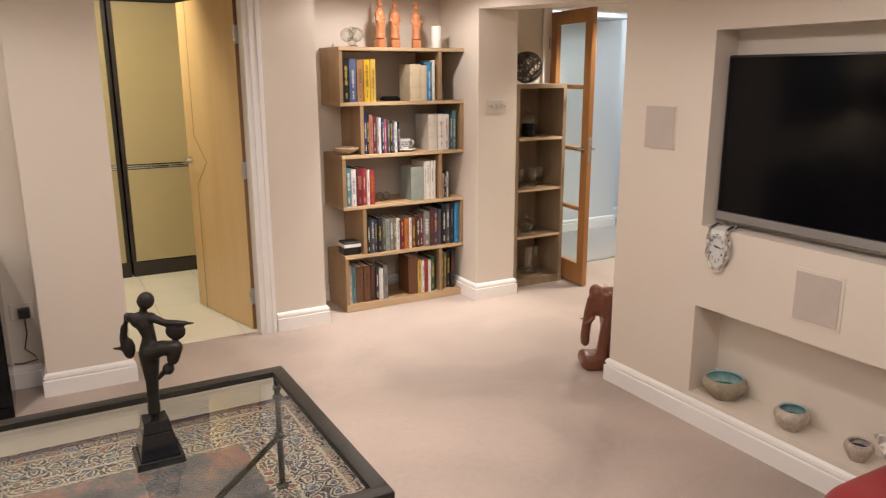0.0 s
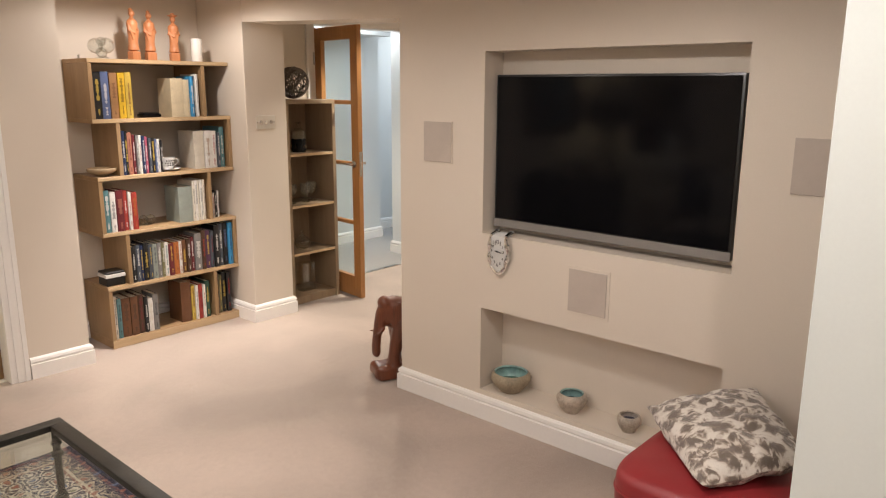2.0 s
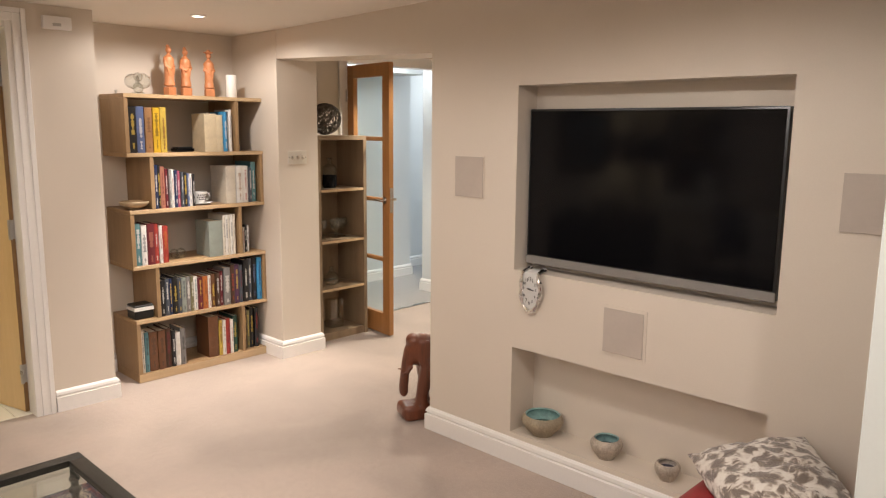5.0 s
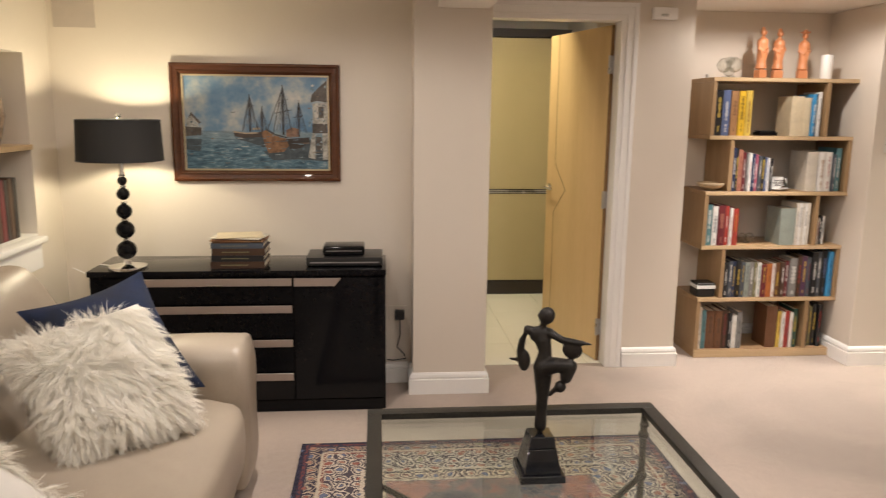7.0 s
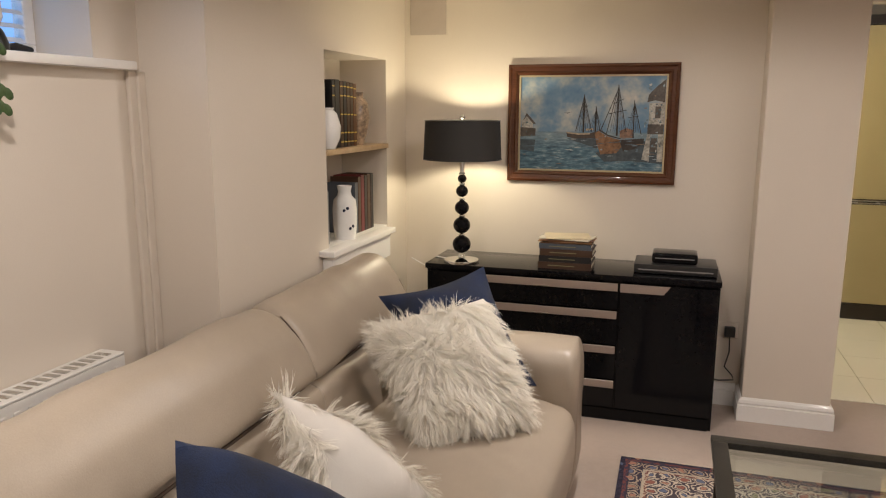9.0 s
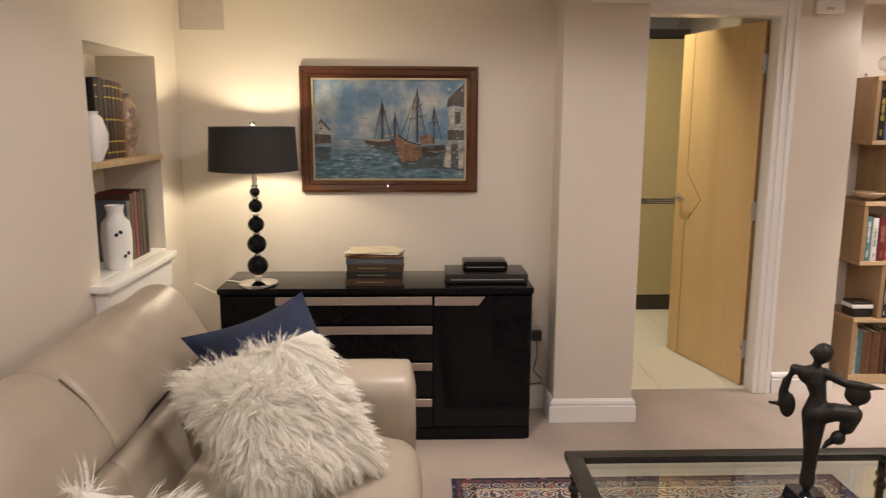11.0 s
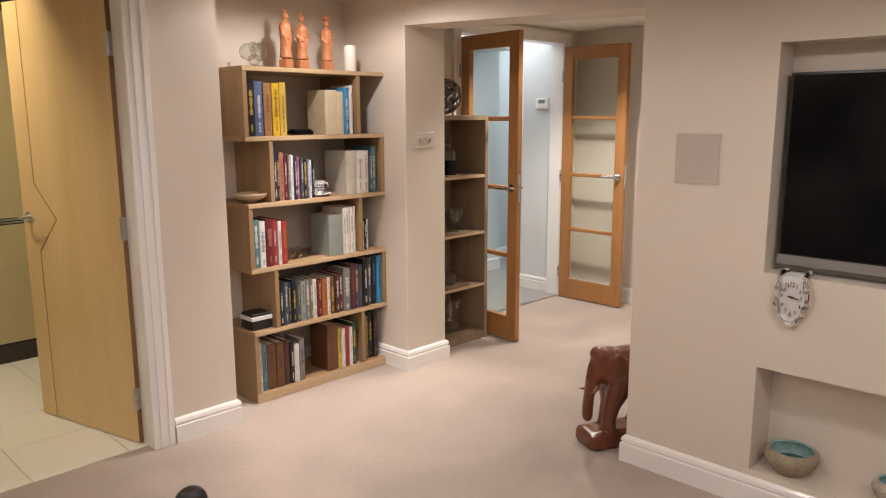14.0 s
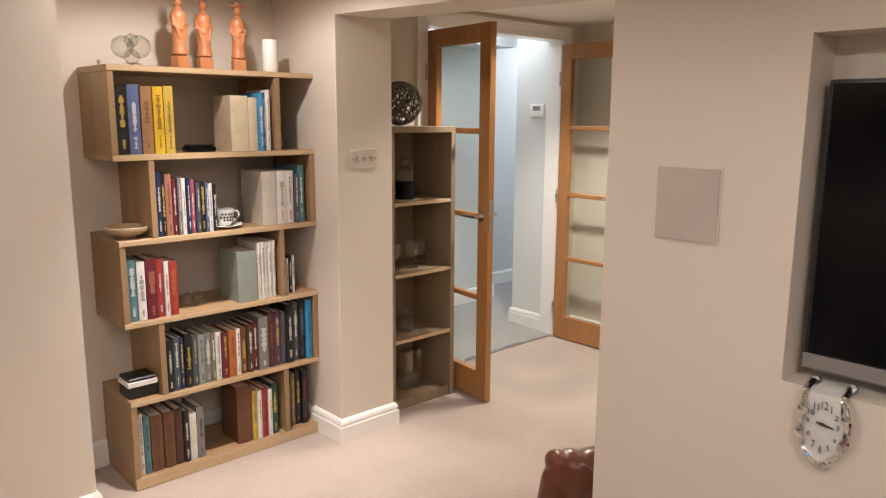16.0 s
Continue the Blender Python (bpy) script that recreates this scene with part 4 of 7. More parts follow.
def book(x, y_front, z, thick, height, colour, depth=0.15, title=None, lean=0.0, group="books on the oak bookcase", label="", axis="y"):
    """A standing book, spine to the front: cover with rounded spine, page block, and title bars on the spine."""
    c = COL[colour]
    t = thick * 0.94
    ob = thing("book", (x + thick / 2, y_front, z), label or "%s hardback standing upright on a bookcase shelf" % colour, "book", group)
    bm = bmesh.new()
    hc = 0.0025
    n = 6
    spine = [(-t / 2 + t * i / n, 0.004 * (1 - math.sin(math.pi * i / n))) for i in range(n + 1)]
    outer = [(-t / 2, depth)] + spine + [(t / 2, depth)]
    inner = [(t / 2 - hc, depth), (t / 2 - hc, 0.008), (-t / 2 + hc, 0.008), (-t / 2 + hc, depth)]
    loop = outer + inner
    lo = [bm.verts.new((px, py, 0.0)) for px, py in loop]
    hi = [bm.verts.new((px, py, height)) for px, py in loop]
    k = len(loop)
    for i in range(k):
        bm.faces.new((lo[i], lo[(i + 1) % k], hi[(i + 1) % k], hi[i]))
    bm.faces.new(lo)
    bm.faces.new(hi)
    pg = bmesh.new()
    box(pg, -t / 2 + hc * 1.04, t / 2 - hc * 1.04, 0.0083, depth - 0.006, 0.003, height - 0.004)
    tc = COL[title] if title else (COL["gold"] if sum(c) < 0.6 else COL["slate"])
    tc = tuple(0.6 * p + 0.4 * q for p, q in zip(tc, c))
    rnd = random.Random(int(x * 9173) + int(z * 331))
    bars = []
    for lo_f, hi_f, wide in ((rnd.uniform(0.30, 0.46), rnd.uniform(0.72, 0.92), rnd.uniform(0.16, 0.30)), (rnd.uniform(0.06, 0.10), rnd.uniform(0.16, 0.26), rnd.uniform(0.10, 0.18))):
        q = bmesh.new()
        h0, edge = height * lo_f, []
        while h0 < height * hi_f:
            tt = t * wide * rnd.choice((0.35, 0.6, 0.9, 1.0))
            step = rnd.uniform(0.004, 0.011)
            edge += [(tt, h0), (tt, h0 + step * 0.85)]
            h0 += step
        left = [q.verts.new((-w2, -0.0005, h2)) for w2, h2 in edge]
        right = [q.verts.new((w2, -0.0005, h2)) for w2, h2 in edge]
        for k2 in range(len(edge) - 1):
            q.faces.new((left[k2], right[k2], right[k2 + 1], left[k2 + 1]))
        rim = bmesh.ops.extrude_face_region(q, geom=q.faces[:])
        bmesh.ops.translate(q, verts=[v for v in rim["geom"] if isinstance(v, bmesh.types.BMVert)], vec=(0, 0.0025, 0))
        bars.append(q)
    m = Matrix.Rotation(lean, 4, "Y")
    for q in (bm, pg, *bars):
        bmesh.ops.transform(q, verts=q.verts[:], matrix=m)
        bmesh.ops.translate(q, verts=q.verts[:], vec=ob.location)
    cv = part("cover", bm, cover(c), ob, "", 30)
    part("page_block", pg, PAPER, ob, "cream page block", 0)
    tm = cover(tuple(round(v, 3) for v in tc))
    part("spine_title", bars[0], tm, cv, "", 0)
    part("spine_author", bars[1], tm, cv, "", 0)
    return ob


def row(x, z, items, front=BY0 + 0.010, jitter=0.014, depth=0.155):
    """Books side by side: (thickness, height, colour)."""
    rnd = random.Random(int(x * 1000) + int(z * 100))
    for it in items:
        th, h, col = it[:3]
        book(x, front + rnd.uniform(0, jitter), z, th, h, col, depth + rnd.uniform(-0.012, 0.012), it[3] if len(it) > 3 else None,
             label="%s %s standing upright on the oak bookcase" % (col, "paperback" if th < 0.022 else "hardback book"))
        x += th + 0.0008
    return x


Z1, Z2, Z3, Z4, Z5 = (LEVELS[k] + 0.0006 for k in range(5))
row(1.868, Z5, [(0.046, 0.262, "black", "gold"), (0.048, 0.268, "blue", "white"), (0.046, 0.262, "tan", "brown"), (0.042, 0.262, "yellow", "black"), (0.04, 0.266, "gold", "maroon")])
row(2.335, Z5, [(0.085, 0.235, "cream", "cream"), (0.046, 0.228, "cream", "cream"), (0.022, 0.248, "skyblue", "white"), (0.012, 0.25, "slate", "white"), (0.02, 0.262, "white", "grey")], front=BY0 + 0.006, depth=0.17)
book(2.582, BY0 + 0.07, Z5, 0.016, 0.19, "slate", 0.13, lean=-0.05, label="slate paperback leaning against the bookcase divider")
book(2.604, BY0 + 0.07, Z5, 0.016, 0.155, "navy", 0.13, lean=-0.10, label="small navy paperback leaning on its neighbour")
x = 2.0
row(x, Z4, [(0.022, 0.262, "navy", "white"), (0.018, 0.258, "black", "gold"), (0.028, 0.25, "salmon", "maroon"), (0.018, 0.235, "maroon", "white"), (0.016, 0.232, "grey", "white"),
            (0.017, 0.232, "white", "red"), (0.02, 0.226, "navy", "white"), (0.022, 0.222, "pink", "white"), (0.018, 0.212, "slate", "white"), (0.022, 0.21, "black", "gold"),
            (0.014, 0.205, "blue", "white"), (0.02, 0.202, "white", "blue"), (0.016, 0.198, "black", "white")])
row(2.478, Z4, [(0.072, 0.24, "ivory", "ivory"), (0.048, 0.24, "white", "tan"), (0.04, 0.238, "white", "red"), (0.02, 0.225, "slate", "white"), (0.036, 0.262, "teal", "white")], front=BY0 + 0.015, depth=0.19)
row(1.868, Z3, [(0.034, 0.252, "teal", "white"), (0.034, 0.24, "white", "slate"), (0.045, 0.248, "maroon", "salmon"), (0.028, 0.242, "red", "white"), (0.02, 0.23, "white", "red"), (0.036, 0.226, "red", "orange")])
row(2.335, Z3, [(0.10, 0.228, "sage", "sage"), (0.018, 0.26, "ivory", "grey"), (0.018, 0.262, "white", "grey"), (0.017, 0.26, "ivory", "grey"), (0.018, 0.262, "white", "grey"), (0.016, 0.262, "ivory", "grey")], front=BY0 + 0.006, depth=0.18)
row(2.572, Z3, [(0.018, 0.17, "brown", "white"), (0.014, 0.165, "white", "red"), (0.022, 0.178, "black", "white"), (0.014, 0.175, "white", "slate")], front=BY0 + 0.030, depth=0.12)
row(2.0, Z2, [(0.03, 0.225, "black", "white"), (0.026, 0.23, "slate", "white"), (0.022, 0.226, "navy", "gold"), (0.032, 0.236, "black", "gold"), (0.026, 0.222, "slate", "gold"), (0.03, 0.22, "sage", "slate"),
              (0.028, 0.224, "grey", "white"), (0.02, 0.22, "olive", "white"), (0.026, 0.218, "white", "teal"), (0.034, 0.206, "maroon", "gold"), (0.036, 0.21, "orange", "brown"), (0.02, 0.212, "white", "red"),
              (0.03, 0.216, "brown", "gold"), (0.03, 0.22, "darkbrown", "white"), (0.026, 0.226, "maroon", "white"), (0.048, 0.246, "grey", "white"), (0.03, 0.262, "darkbrown", "red"), (0.034, 0.258, "purple", "gold"),
              (0.026, 0.25, "slate", "maroon"), (0.04, 0.282, "black", "white"), (0.03, 0.284, "slate", "white"), (0.034, 0.288, "black", "blue"), (0.034, 0.286, "skyblue", "navy")], front=BY0 + 0.010)
row(1.868, Z1, [(0.02, 0.268, "ivory", "slate"), (0.026, 0.25, "teal", "black"), (0.055, 0.246, "brown", "darkbrown"), (0.048, 0.246, "brown", "darkbrown"), (0.036, 0.25, "darkbrown", "maroon"),
               (0.026, 0.232, "black", "white"), (0.032, 0.214, "white", "ivory"), (0.034, 0.236, "grey", "black")])
row(2.31, Z1, [(0.075, 0.268, "brown", "brown"), (0.024, 0.236, "gold", "brown"), (0.022, 0.232, "white", "grey"), (0.03, 0.238, "red", "maroon"), (0.02, 0.228, "white", "red"), (0.034, 0.248, "green", "gold")], front=BY0 + 0.010, depth=0.17)
row(2.572, Z1, [(0.03, 0.272, "darkbrown", "gold"), (0.022, 0.262, "olive", "gold"), (0.03, 0.278, "black", "gold"), (0.03, 0.272, "black", "red")], front=BY0 + 0.030, depth=0.15)

# ---- things among the books ----
bm = boxes((2.165, 2.285, BY0 + 0.05, BY0 + 0.13, Z5, Z5 + 0.022), bevel=0.008, seg=2)
s = solo("trinket_box", bm, BLACK_GLOSS, "flat black lacquered trinket box on the bookcase", "box")
part("lid", boxes((2.175, 2.275, BY0 + 0.055, BY0 + 0.125, Z5 + 0.0222, Z5 + 0.03), bevel=0.003), BLACK_SATIN, s)


def dish(cx, cy, z, outer, height, mats, name, label, category, wall=0.006, foot=0.4, pool=None, group="", seg=36, curl=0.0):
    """A thrown bowl with thickness; the inside takes the second material, a pool of glass the third."""
    bm = bmesh.new()
    def girth(t):
        return outer * (foot + (1 - foot) * math.sin(min(1.0, t * 1.25) * math.pi / 2) ** 0.9) * (1 - curl * max(0.0, t - 0.7) ** 2)
    prof = [(0, 0.0), (outer * foot, 0.0), (outer * (foot + 0.02), 0.004)]
    for i in range(1, 11):
        prof.append((girth(i / 10), 0.004 + (height - 0.004) * i / 10))
    r = prof[-1][0]
    prof += [(r - wall * 0.5, height + wall * 0.4)]
    lathe(bm, prof, cx, cy, z, seg, 0)
    inside = [(r - wall * 0.5, height + wall * 0.4), (r - wall, height)]
    for i in range(9, 0, -1):
        inside.append((max(0.004, girth(i / 10) - wall), 0.004 + (height - 0.004) * i / 10 + wall * 0.3))
    inside += [(outer * foot * 0.8, wall), (0, wall)]
    lathe(bm, inside, cx, cy, z, seg, 1)
    bmesh.ops.remove_doubles(bm, verts=bm.verts[:], dist=1e-5)
    for v in bm.verts:
        p = (v.co - Vector((cx, cy, z))) * 22
        v.co += 0.0015 * noise.noise_vector(p) * (1 if v.co.z > z + 0.003 else 0)
    ob = solo(name, bm, mats[:2], label, category, group)
    if pool:
        pm = bmesh.new()
        hh, rr = pool
        lathe(pm, [(0, hh), (rr * 0.7, hh + 0.0015), (rr, hh + 0.002), (rr, hh - 0.004), (0, hh - 0.004)], cx, cy, z, seg)
        part("glass_pool", pm, mats[2], ob, "pool of glossy coloured glass")
    return ob


OLIVE_WOOD = wood("pale_carved_bowl_wood", (0.52, 0.40, 0.26), (0.34, 0.24, 0.14), "x", 22)
dish(1.902, BY0 + 0.085, Z4, 0.083, 0.045, (OLIVE_WOOD, OLIVE_WOOD), "carved_bowl", "pale carved wooden bowl on the bookcase shelf end", "bowl", foot=0.35)

cup = thing("cup", (2.325, BY0 + 0.09, Z4), "white cup with dark lettering on a saucer", "cup")
bm = bmesh.new()
lathe(bm, [(0, 0), (0.03, 0), (0.06, 0.006), (0.078, 0.014), (0.076, 0.016), (0.05, 0.009), (0, 0.006)], 2.325, BY0 + 0.09, Z4, 30)
part("saucer", bm, CERAMIC, cup, "white saucer")
bm = bmesh.new()
lathe(bm, [(0, 0.0095), (0.022, 0.0095), (0.028, 0.014), (0.040, 0.04), (0.043, 0.082), (0.040, 0.082), (0.037, 0.04), (0.024, 0.018), (0, 0.016)], 2.325, BY0 + 0.09, Z4, 30)
c = part("cup_body", bm, CERAMIC, cup)
bm = bmesh.new()
tube(bm, [(2.363, BY0 + 0.09, Z4 + 0.07), (2.385, BY0 + 0.085, Z4 + 0.068), (2.392, BY0 + 0.085, Z4 + 0.048), (2.378, BY0 + 0.088, Z4 + 0.03), (2.36, BY0 + 0.09, Z4 + 0.032)], 0.005, 8)
part("cup_handle", bm, CERAMIC, c)
bm = bmesh.new()
for zz, rows in ((0.062, 5), (0.048, 6), (0.034, 4)):
    for i in range(rows):
        a = -math.pi / 2 + (i - rows / 2 + 0.5) * 0.32
        r = 0.0435 if zz > 0.045 else 0.0405
        p = Vector((2.325 + r * math.cos(a), BY0 + 0.09 + r * math.sin(a), Z4 + zz))
        ball(bm, p, (0.0045, 0.0015, 0.005), 8, 5, turn=Matrix.Rotation(a + math.pi / 2, 4, "Z"))
part("lettering", bm, BLACK_PLASTIC, c, "dark lettering marks")


def crystal_piece(cx, cy, z, lobes, size, label):
    bm = bmesh.new()
    for dx, dz, r in lobes:
        made = bmesh.ops.create_icosphere(bm, subdivisions=2, radius=r * size, matrix=Matrix.Translation((cx + dx * size, cy, z + dz * size)))["verts"]
    box(bm, cx - 0.28 * size, cx + 0.28 * size, cy - 0.25 * size, cy + 0.25 * size, z, z + 0.12 * size, 0.004)
    return solo("crystal_ornament", bm, GLASSWARE, label, "ornament", smooth=0)


crystal_piece(2.165, BY0 + 0.10, Z3, [(-0.35, 0.52, 0.42), (0.32, 0.50, 0.45)], 0.07, "small clear crystal ornament on the middle shelf")
crystal_piece(1.975, 4.50, LEVELS[5] + 0.0006, [(-0.32, 0.70, 0.42), (0.30, 0.74, 0.44), (0, 0.35, 0.30), (0.02, 0.95, 0.26)], 0.105, "clear cut crystal ornament on top of the bookcase")

b = thing("keepsake_box", (1.905, BY0 + 0.09, Z2), "small black and cream keepsake box on the bookcase", "box")
part("box_body", boxes((1.835 + 0.012, 1.962, BY0 + 0.035, BY0 + 0.145, Z2, Z2 + 0.05), bevel=0.003), BLACK_SATIN, b)
part("band", boxes((1.843, 1.966, BY0 + 0.031, BY0 + 0.149, Z2 + 0.0502, Z2 + 0.072), bevel=0.002), CERAMIC, b, "cream band")
part("lid", boxes((1.847, 1.962, BY0 + 0.035, BY0 + 0.145, Z2 + 0.0722, Z2 + 0.086), bevel=0.004), BLACK_SATIN, b)


def figurine(cx, cy, height, turn, hat, label):
    """A carved standing figure in long robes, one plain mesh."""
    z = LEVELS[5] + 0.0006
    bm = bmesh.new()
    k = height / 0.30
    s = Matrix.Rotation(turn, 4, "Z")

    def P(x, y, h):
        v = s @ Vector((x * k, y * k, 0))
        return Vector((cx + v.x, cy + v.y, z + h * k))
    vs = box(bm, cx - 0.027 * k, cx + 0.027 * k, cy - 0.022 * k, cy + 0.022 * k, z, z + 0.050 * k)
    bmesh.ops.rotate(bm, verts=vs, cent=(cx, cy, z), matrix=s.to_3x3())
    lathe(bm, [(0, 0.045 * k), (0.018 * k, 0.046 * k), (0.018 * k, 0.055 * k), (0.031 * k, 0.058 * k), (0.030 * k, 0.066 * k), (0.026 * k, 0.09 * k), (0.025 * k, 0.14 * k),
               (0.027 * k, 0.18 * k), (0.030 * k, 0.205 * k), (0.027 * k, 0.224 * k), (0.013 * k, 0.238 * k), (0.009 * k, 0.246 * k), (0, 0.25 * k)], cx, cy, z, 20)
    ball(bm, P(0, -0.003, 0.266), (0.0165 * k, 0.017 * k, 0.020 * k), 12, 8)
    ball(bm, P(0, 0.003, 0.286), (0.011 * k, 0.011 * k, 0.014 * k), 10, 6)
    for sg in (-1, 1):
        limb(bm, [P(sg * 0.024, 0, 0.212), P(sg * 0.029, -0.008, 0.172), P(sg * 0.006, -0.024, 0.166 + sg * 0.012)], [0.0085 * k, 0.0095 * k, 0.007 * k], 8)
        limb(bm, [P(sg * 0.020, -0.014, 0.162), P(sg * 0.015, -0.020, 0.12)], [0.009 * k, 0.004 * k], 8)
    for sg in (-0.016, -0.005, 0.007, 0.017):
        limb(bm, [P(sg * 0.8, -0.021 + abs(sg) * 0.5, 0.135), P(sg * 1.2, -0.025 + abs(sg) * 0.5, 0.064)], [0.0022 * k, 0.0036 * k], 6)
    if hat:
        lathe(bm, [(0, 0.280 * k), (0.014 * k, 0.281 * k), (0.031 * k, 0.288 * k), (0.030 * k, 0.293 * k), (0.013 * k, 0.290 * k), (0.011 * k, 0.304 * k), (0, 0.308 * k)], cx, cy, z, 16)
    for v in bm.verts:
        v.co.x, v.co.y = cx + (v.co.x - cx) * 1.08, cy + (v.co.y - cy) * 1.08
    ob = solo("carved_figurine", bm, CARVED, label, "figurine", "carved figures on the bookcase")
    return sculpted(ob, 0.0026, 2)


figurine(2.183, 4.525, 0.305, 0.3, False, "tall orange-brown carved wooden robed figure on the bookcase")
figurine(2.300, 4.545, 0.30, -0.1, False, "orange-brown carved wooden robed figure on the bookcase")
figurine(2.440, 4.512, 0.285, -0.2, True, "orange-brown carved wooden figure wearing a flat hat")
c = thing("pillar_candle", (2.583, 4.492, LEVELS[5]), "thick white pillar candle on top of the bookcase", "candle")
bm = bmesh.new()
lathe(bm, [(0, 0.0006), (0.033, 0.0006), (0.034, 0.004), (0.034, 0.138), (0.031, 0.144), (0.012, 0.139), (0, 0.137)], 2.583, 4.492, LEVELS[5], 30)
part("wax", bm, WAX, c)
bm = bmesh.new()
tube(bm, [(2.583, 4.492, LEVELS[5] + 0.137), (2.584, 4.492, LEVELS[5] + 0.15)], 0.0014, 6)
part("wick", bm, BLACK_SATIN, c, "burnt wick")
bm = bmesh.new()
lathe(bm, [(0, 0), (0.008, 0), (0.006, 0.012), (0.008, 0.02), (0, 0.024)], 1.868, 4.56, LEVELS[5] + 0.0006, 12)
solo("brass_trinket", bm, STEEL, "tiny metal trinket at the end of the bookcase top", "ornament")

# ---- narrow shelf unit in the passage ----
UX0, UX1, UY0, UY1, UZ = 3.128, 3.572, 4.322, 4.648, 1.482


def shelf_unit():
    u = thing("shelf_unit", ((UX0 + UX1) / 2, (UY0 + UY1) / 2, 0), "narrow dark oak shelf unit of four open shelves", "shelf unit")
    t = 0.03
    for x in (UX0, UX1 - t):
        part("side_panel", boxes((x, x + t, UY0, UY1, 0.0, UZ - t - 0.0005), bevel=0.0015), OAK_DARK, u)
    part("top", boxes((UX0, UX1, UY0, UY1, UZ - t, UZ), bevel=0.0015), OAK_DARK, u)
    part("back_panel", boxes((UX0 + t, UX1 - t, UY1 - 0.012, UY1, 0.0, UZ - t - 0.001)), OAK_DARK, u)
    part("plinth", boxes((UX0 + t, UX1 - t, UY0 + 0.01, UY1 - 0.013, 0.0, 0.055), bevel=0.001), OAK_DARK, u)
    for z in (0.385, 0.735, 1.105):
        p = part("shelf", boxes((UX0 + t + 0.0005, UX1 - t - 0.0005, UY0 + 0.004, UY1 - 0.013, z - 0.02, z), bevel=0.001), OAK_DARK, u)
        part("edge_band", boxes((UX0 + t + 0.001, UX1 - t - 0.001, UY0 + 0.001, UY0 + 0.0038, z - 0.019, z - 0.001)), OAK_EDGE, p, "lighter edge band")


shelf_unit()

# wicker ball: interlaced bent canes
bm = bmesh.new()
rnd = random.Random(5)
bc = Vector((3.315, 4.47, UZ + 0.117))
for i in range(34):
    axis = Vector((rnd.uniform(-1, 1), rnd.uniform(-1, 1), rnd.uniform(-1, 1))).normalized()
    u = axis.orthogonal().normalized()
    w = axis.cross(u)
    rr, off = rnd.uniform(0.102, 0.112), rnd.uniform(-0.03, 0.03)
    a0 = rnd.uniform(0, 6.28)
    arc = [bc + off * axis + math.sqrt(rr * rr - off * off) * (math.cos(a0 + t) * u + math.sin(a0 + t) * w) for t in (2 * math.pi * j / 22 for j in range(23))]
    tube(bm, arc, 0.0035, 5)
WICKER = material("dark_wicker", (0.15, 0.125, 0.105), 0.55, fine=200, coarse=15, vary=0.35, bump=0.3)
solo("wicker_ball", bm, WICKER, "dark woven wicker ball on the shelf unit", "ornament")

# decanter, goblets, flask and a glass block on the shelves
d = thing("decanter", (3.33, 4.45, 1.1055), "cut glass decanter with dark base", "decanter")
bm = bmesh.new()
lathe(bm, [(0, 0.095), (0.048, 0.095), (0.05, 0.15), (0.02, 0.175), (0.016, 0.2), (0.026, 0.215), (0.022, 0.217), (0, 0.2)], 3.33, 4.45, 1.1055, 20)
part("bottle", bm, GLASSWARE, d)
bm = bmesh.new()
lathe(bm, [(0, 0), (0.05, 0), (0.052, 0.094), (0, 0.094)], 3.33, 4.45, 1.1055, 20)
part("base", bm, BLACK_GLOSS, d, "dark base")
for gx, gy in ((3.24, 4.44), (3.36, 4.43), (3.45, 4.47)):
    bm = bmesh.new()
    lathe(bm, [(0, 0), (0.034, 0), (0.033, 0.004), (0.006, 0.01), (0.006, 0.05), (0.03, 0.07), (0.042, 0.10), (0.038, 0.14), (0.036, 0.14), (0.039, 0.10), (0.02, 0.072), (0, 0.066)], gx, gy, 0.7355, 20)
    solo("goblet", bm, GLASSWARE, "round clear glass goblet on the shelf unit", "glass", "goblets on the shelf unit")
bm = bmesh.new()
lathe(bm, [(0, 0), (0.04, 0), (0.058, 0.035), (0.05, 0.075), (0.016, 0.10), (0.014, 0.13), (0.02, 0.135), (0, 0.13)], 3.33, 4.45, 0.3855, 22)
solo("glass_flask", bm, GLASSWARE, "round clear glass flask on the shelf unit", "flask")
solo("glass_block", boxes((3.30, 3.42, 4.42, 4.50, 0.0555, 0.27), bevel=0.006, seg=2), GLASSWARE, "clear upright glass block on the lowest shelf", "ornament")

# ---- niche bowls ----
dish(2.695, 2.035, 0.1425, 0.097, 0.092, (STONEWARE, GLAZE_TEAL, GLAZE_GREEN), "pottery_bowl", "large brown pottery bowl with teal glaze inside", "bowl", 0.013, 0.5, (0.042, 0.074), "pottery bowls in the niche", curl=1.2)
dish(2.688, 1.690, 0.1425, 0.070, 0.086, (STONEWARE_PALE, GLAZE_TEAL, GLAZE_BLUE), "pottery_bowl", "medium pale pottery bowl with turquoise glaze inside", "bowl", 0.012, 0.5, (0.048, 0.052), "pottery bowls in the niche", curl=1.8)
dish(2.686, 1.405, 0.1425, 0.052, 0.070, (STONEWARE_PALE, STONEWARE_PALE, GLAZE_BLUE), "pottery_bowl", "small pale pottery bowl with dark blue glass", "bowl", 0.011, 0.55, (0.046, 0.038), "pottery bowls in the niche", curl=1.2)


# ---- melting clock ----
def between(stops, t):
    for (t0, v0), (t1, v1) in zip(stops, stops[1:]):
        if t <= t1:
            k = (t - t0) / (t1 - t0)
            return v0 + (v1 - v0) * k * k * (3 - 2 * k)
    return stops[-1][1]


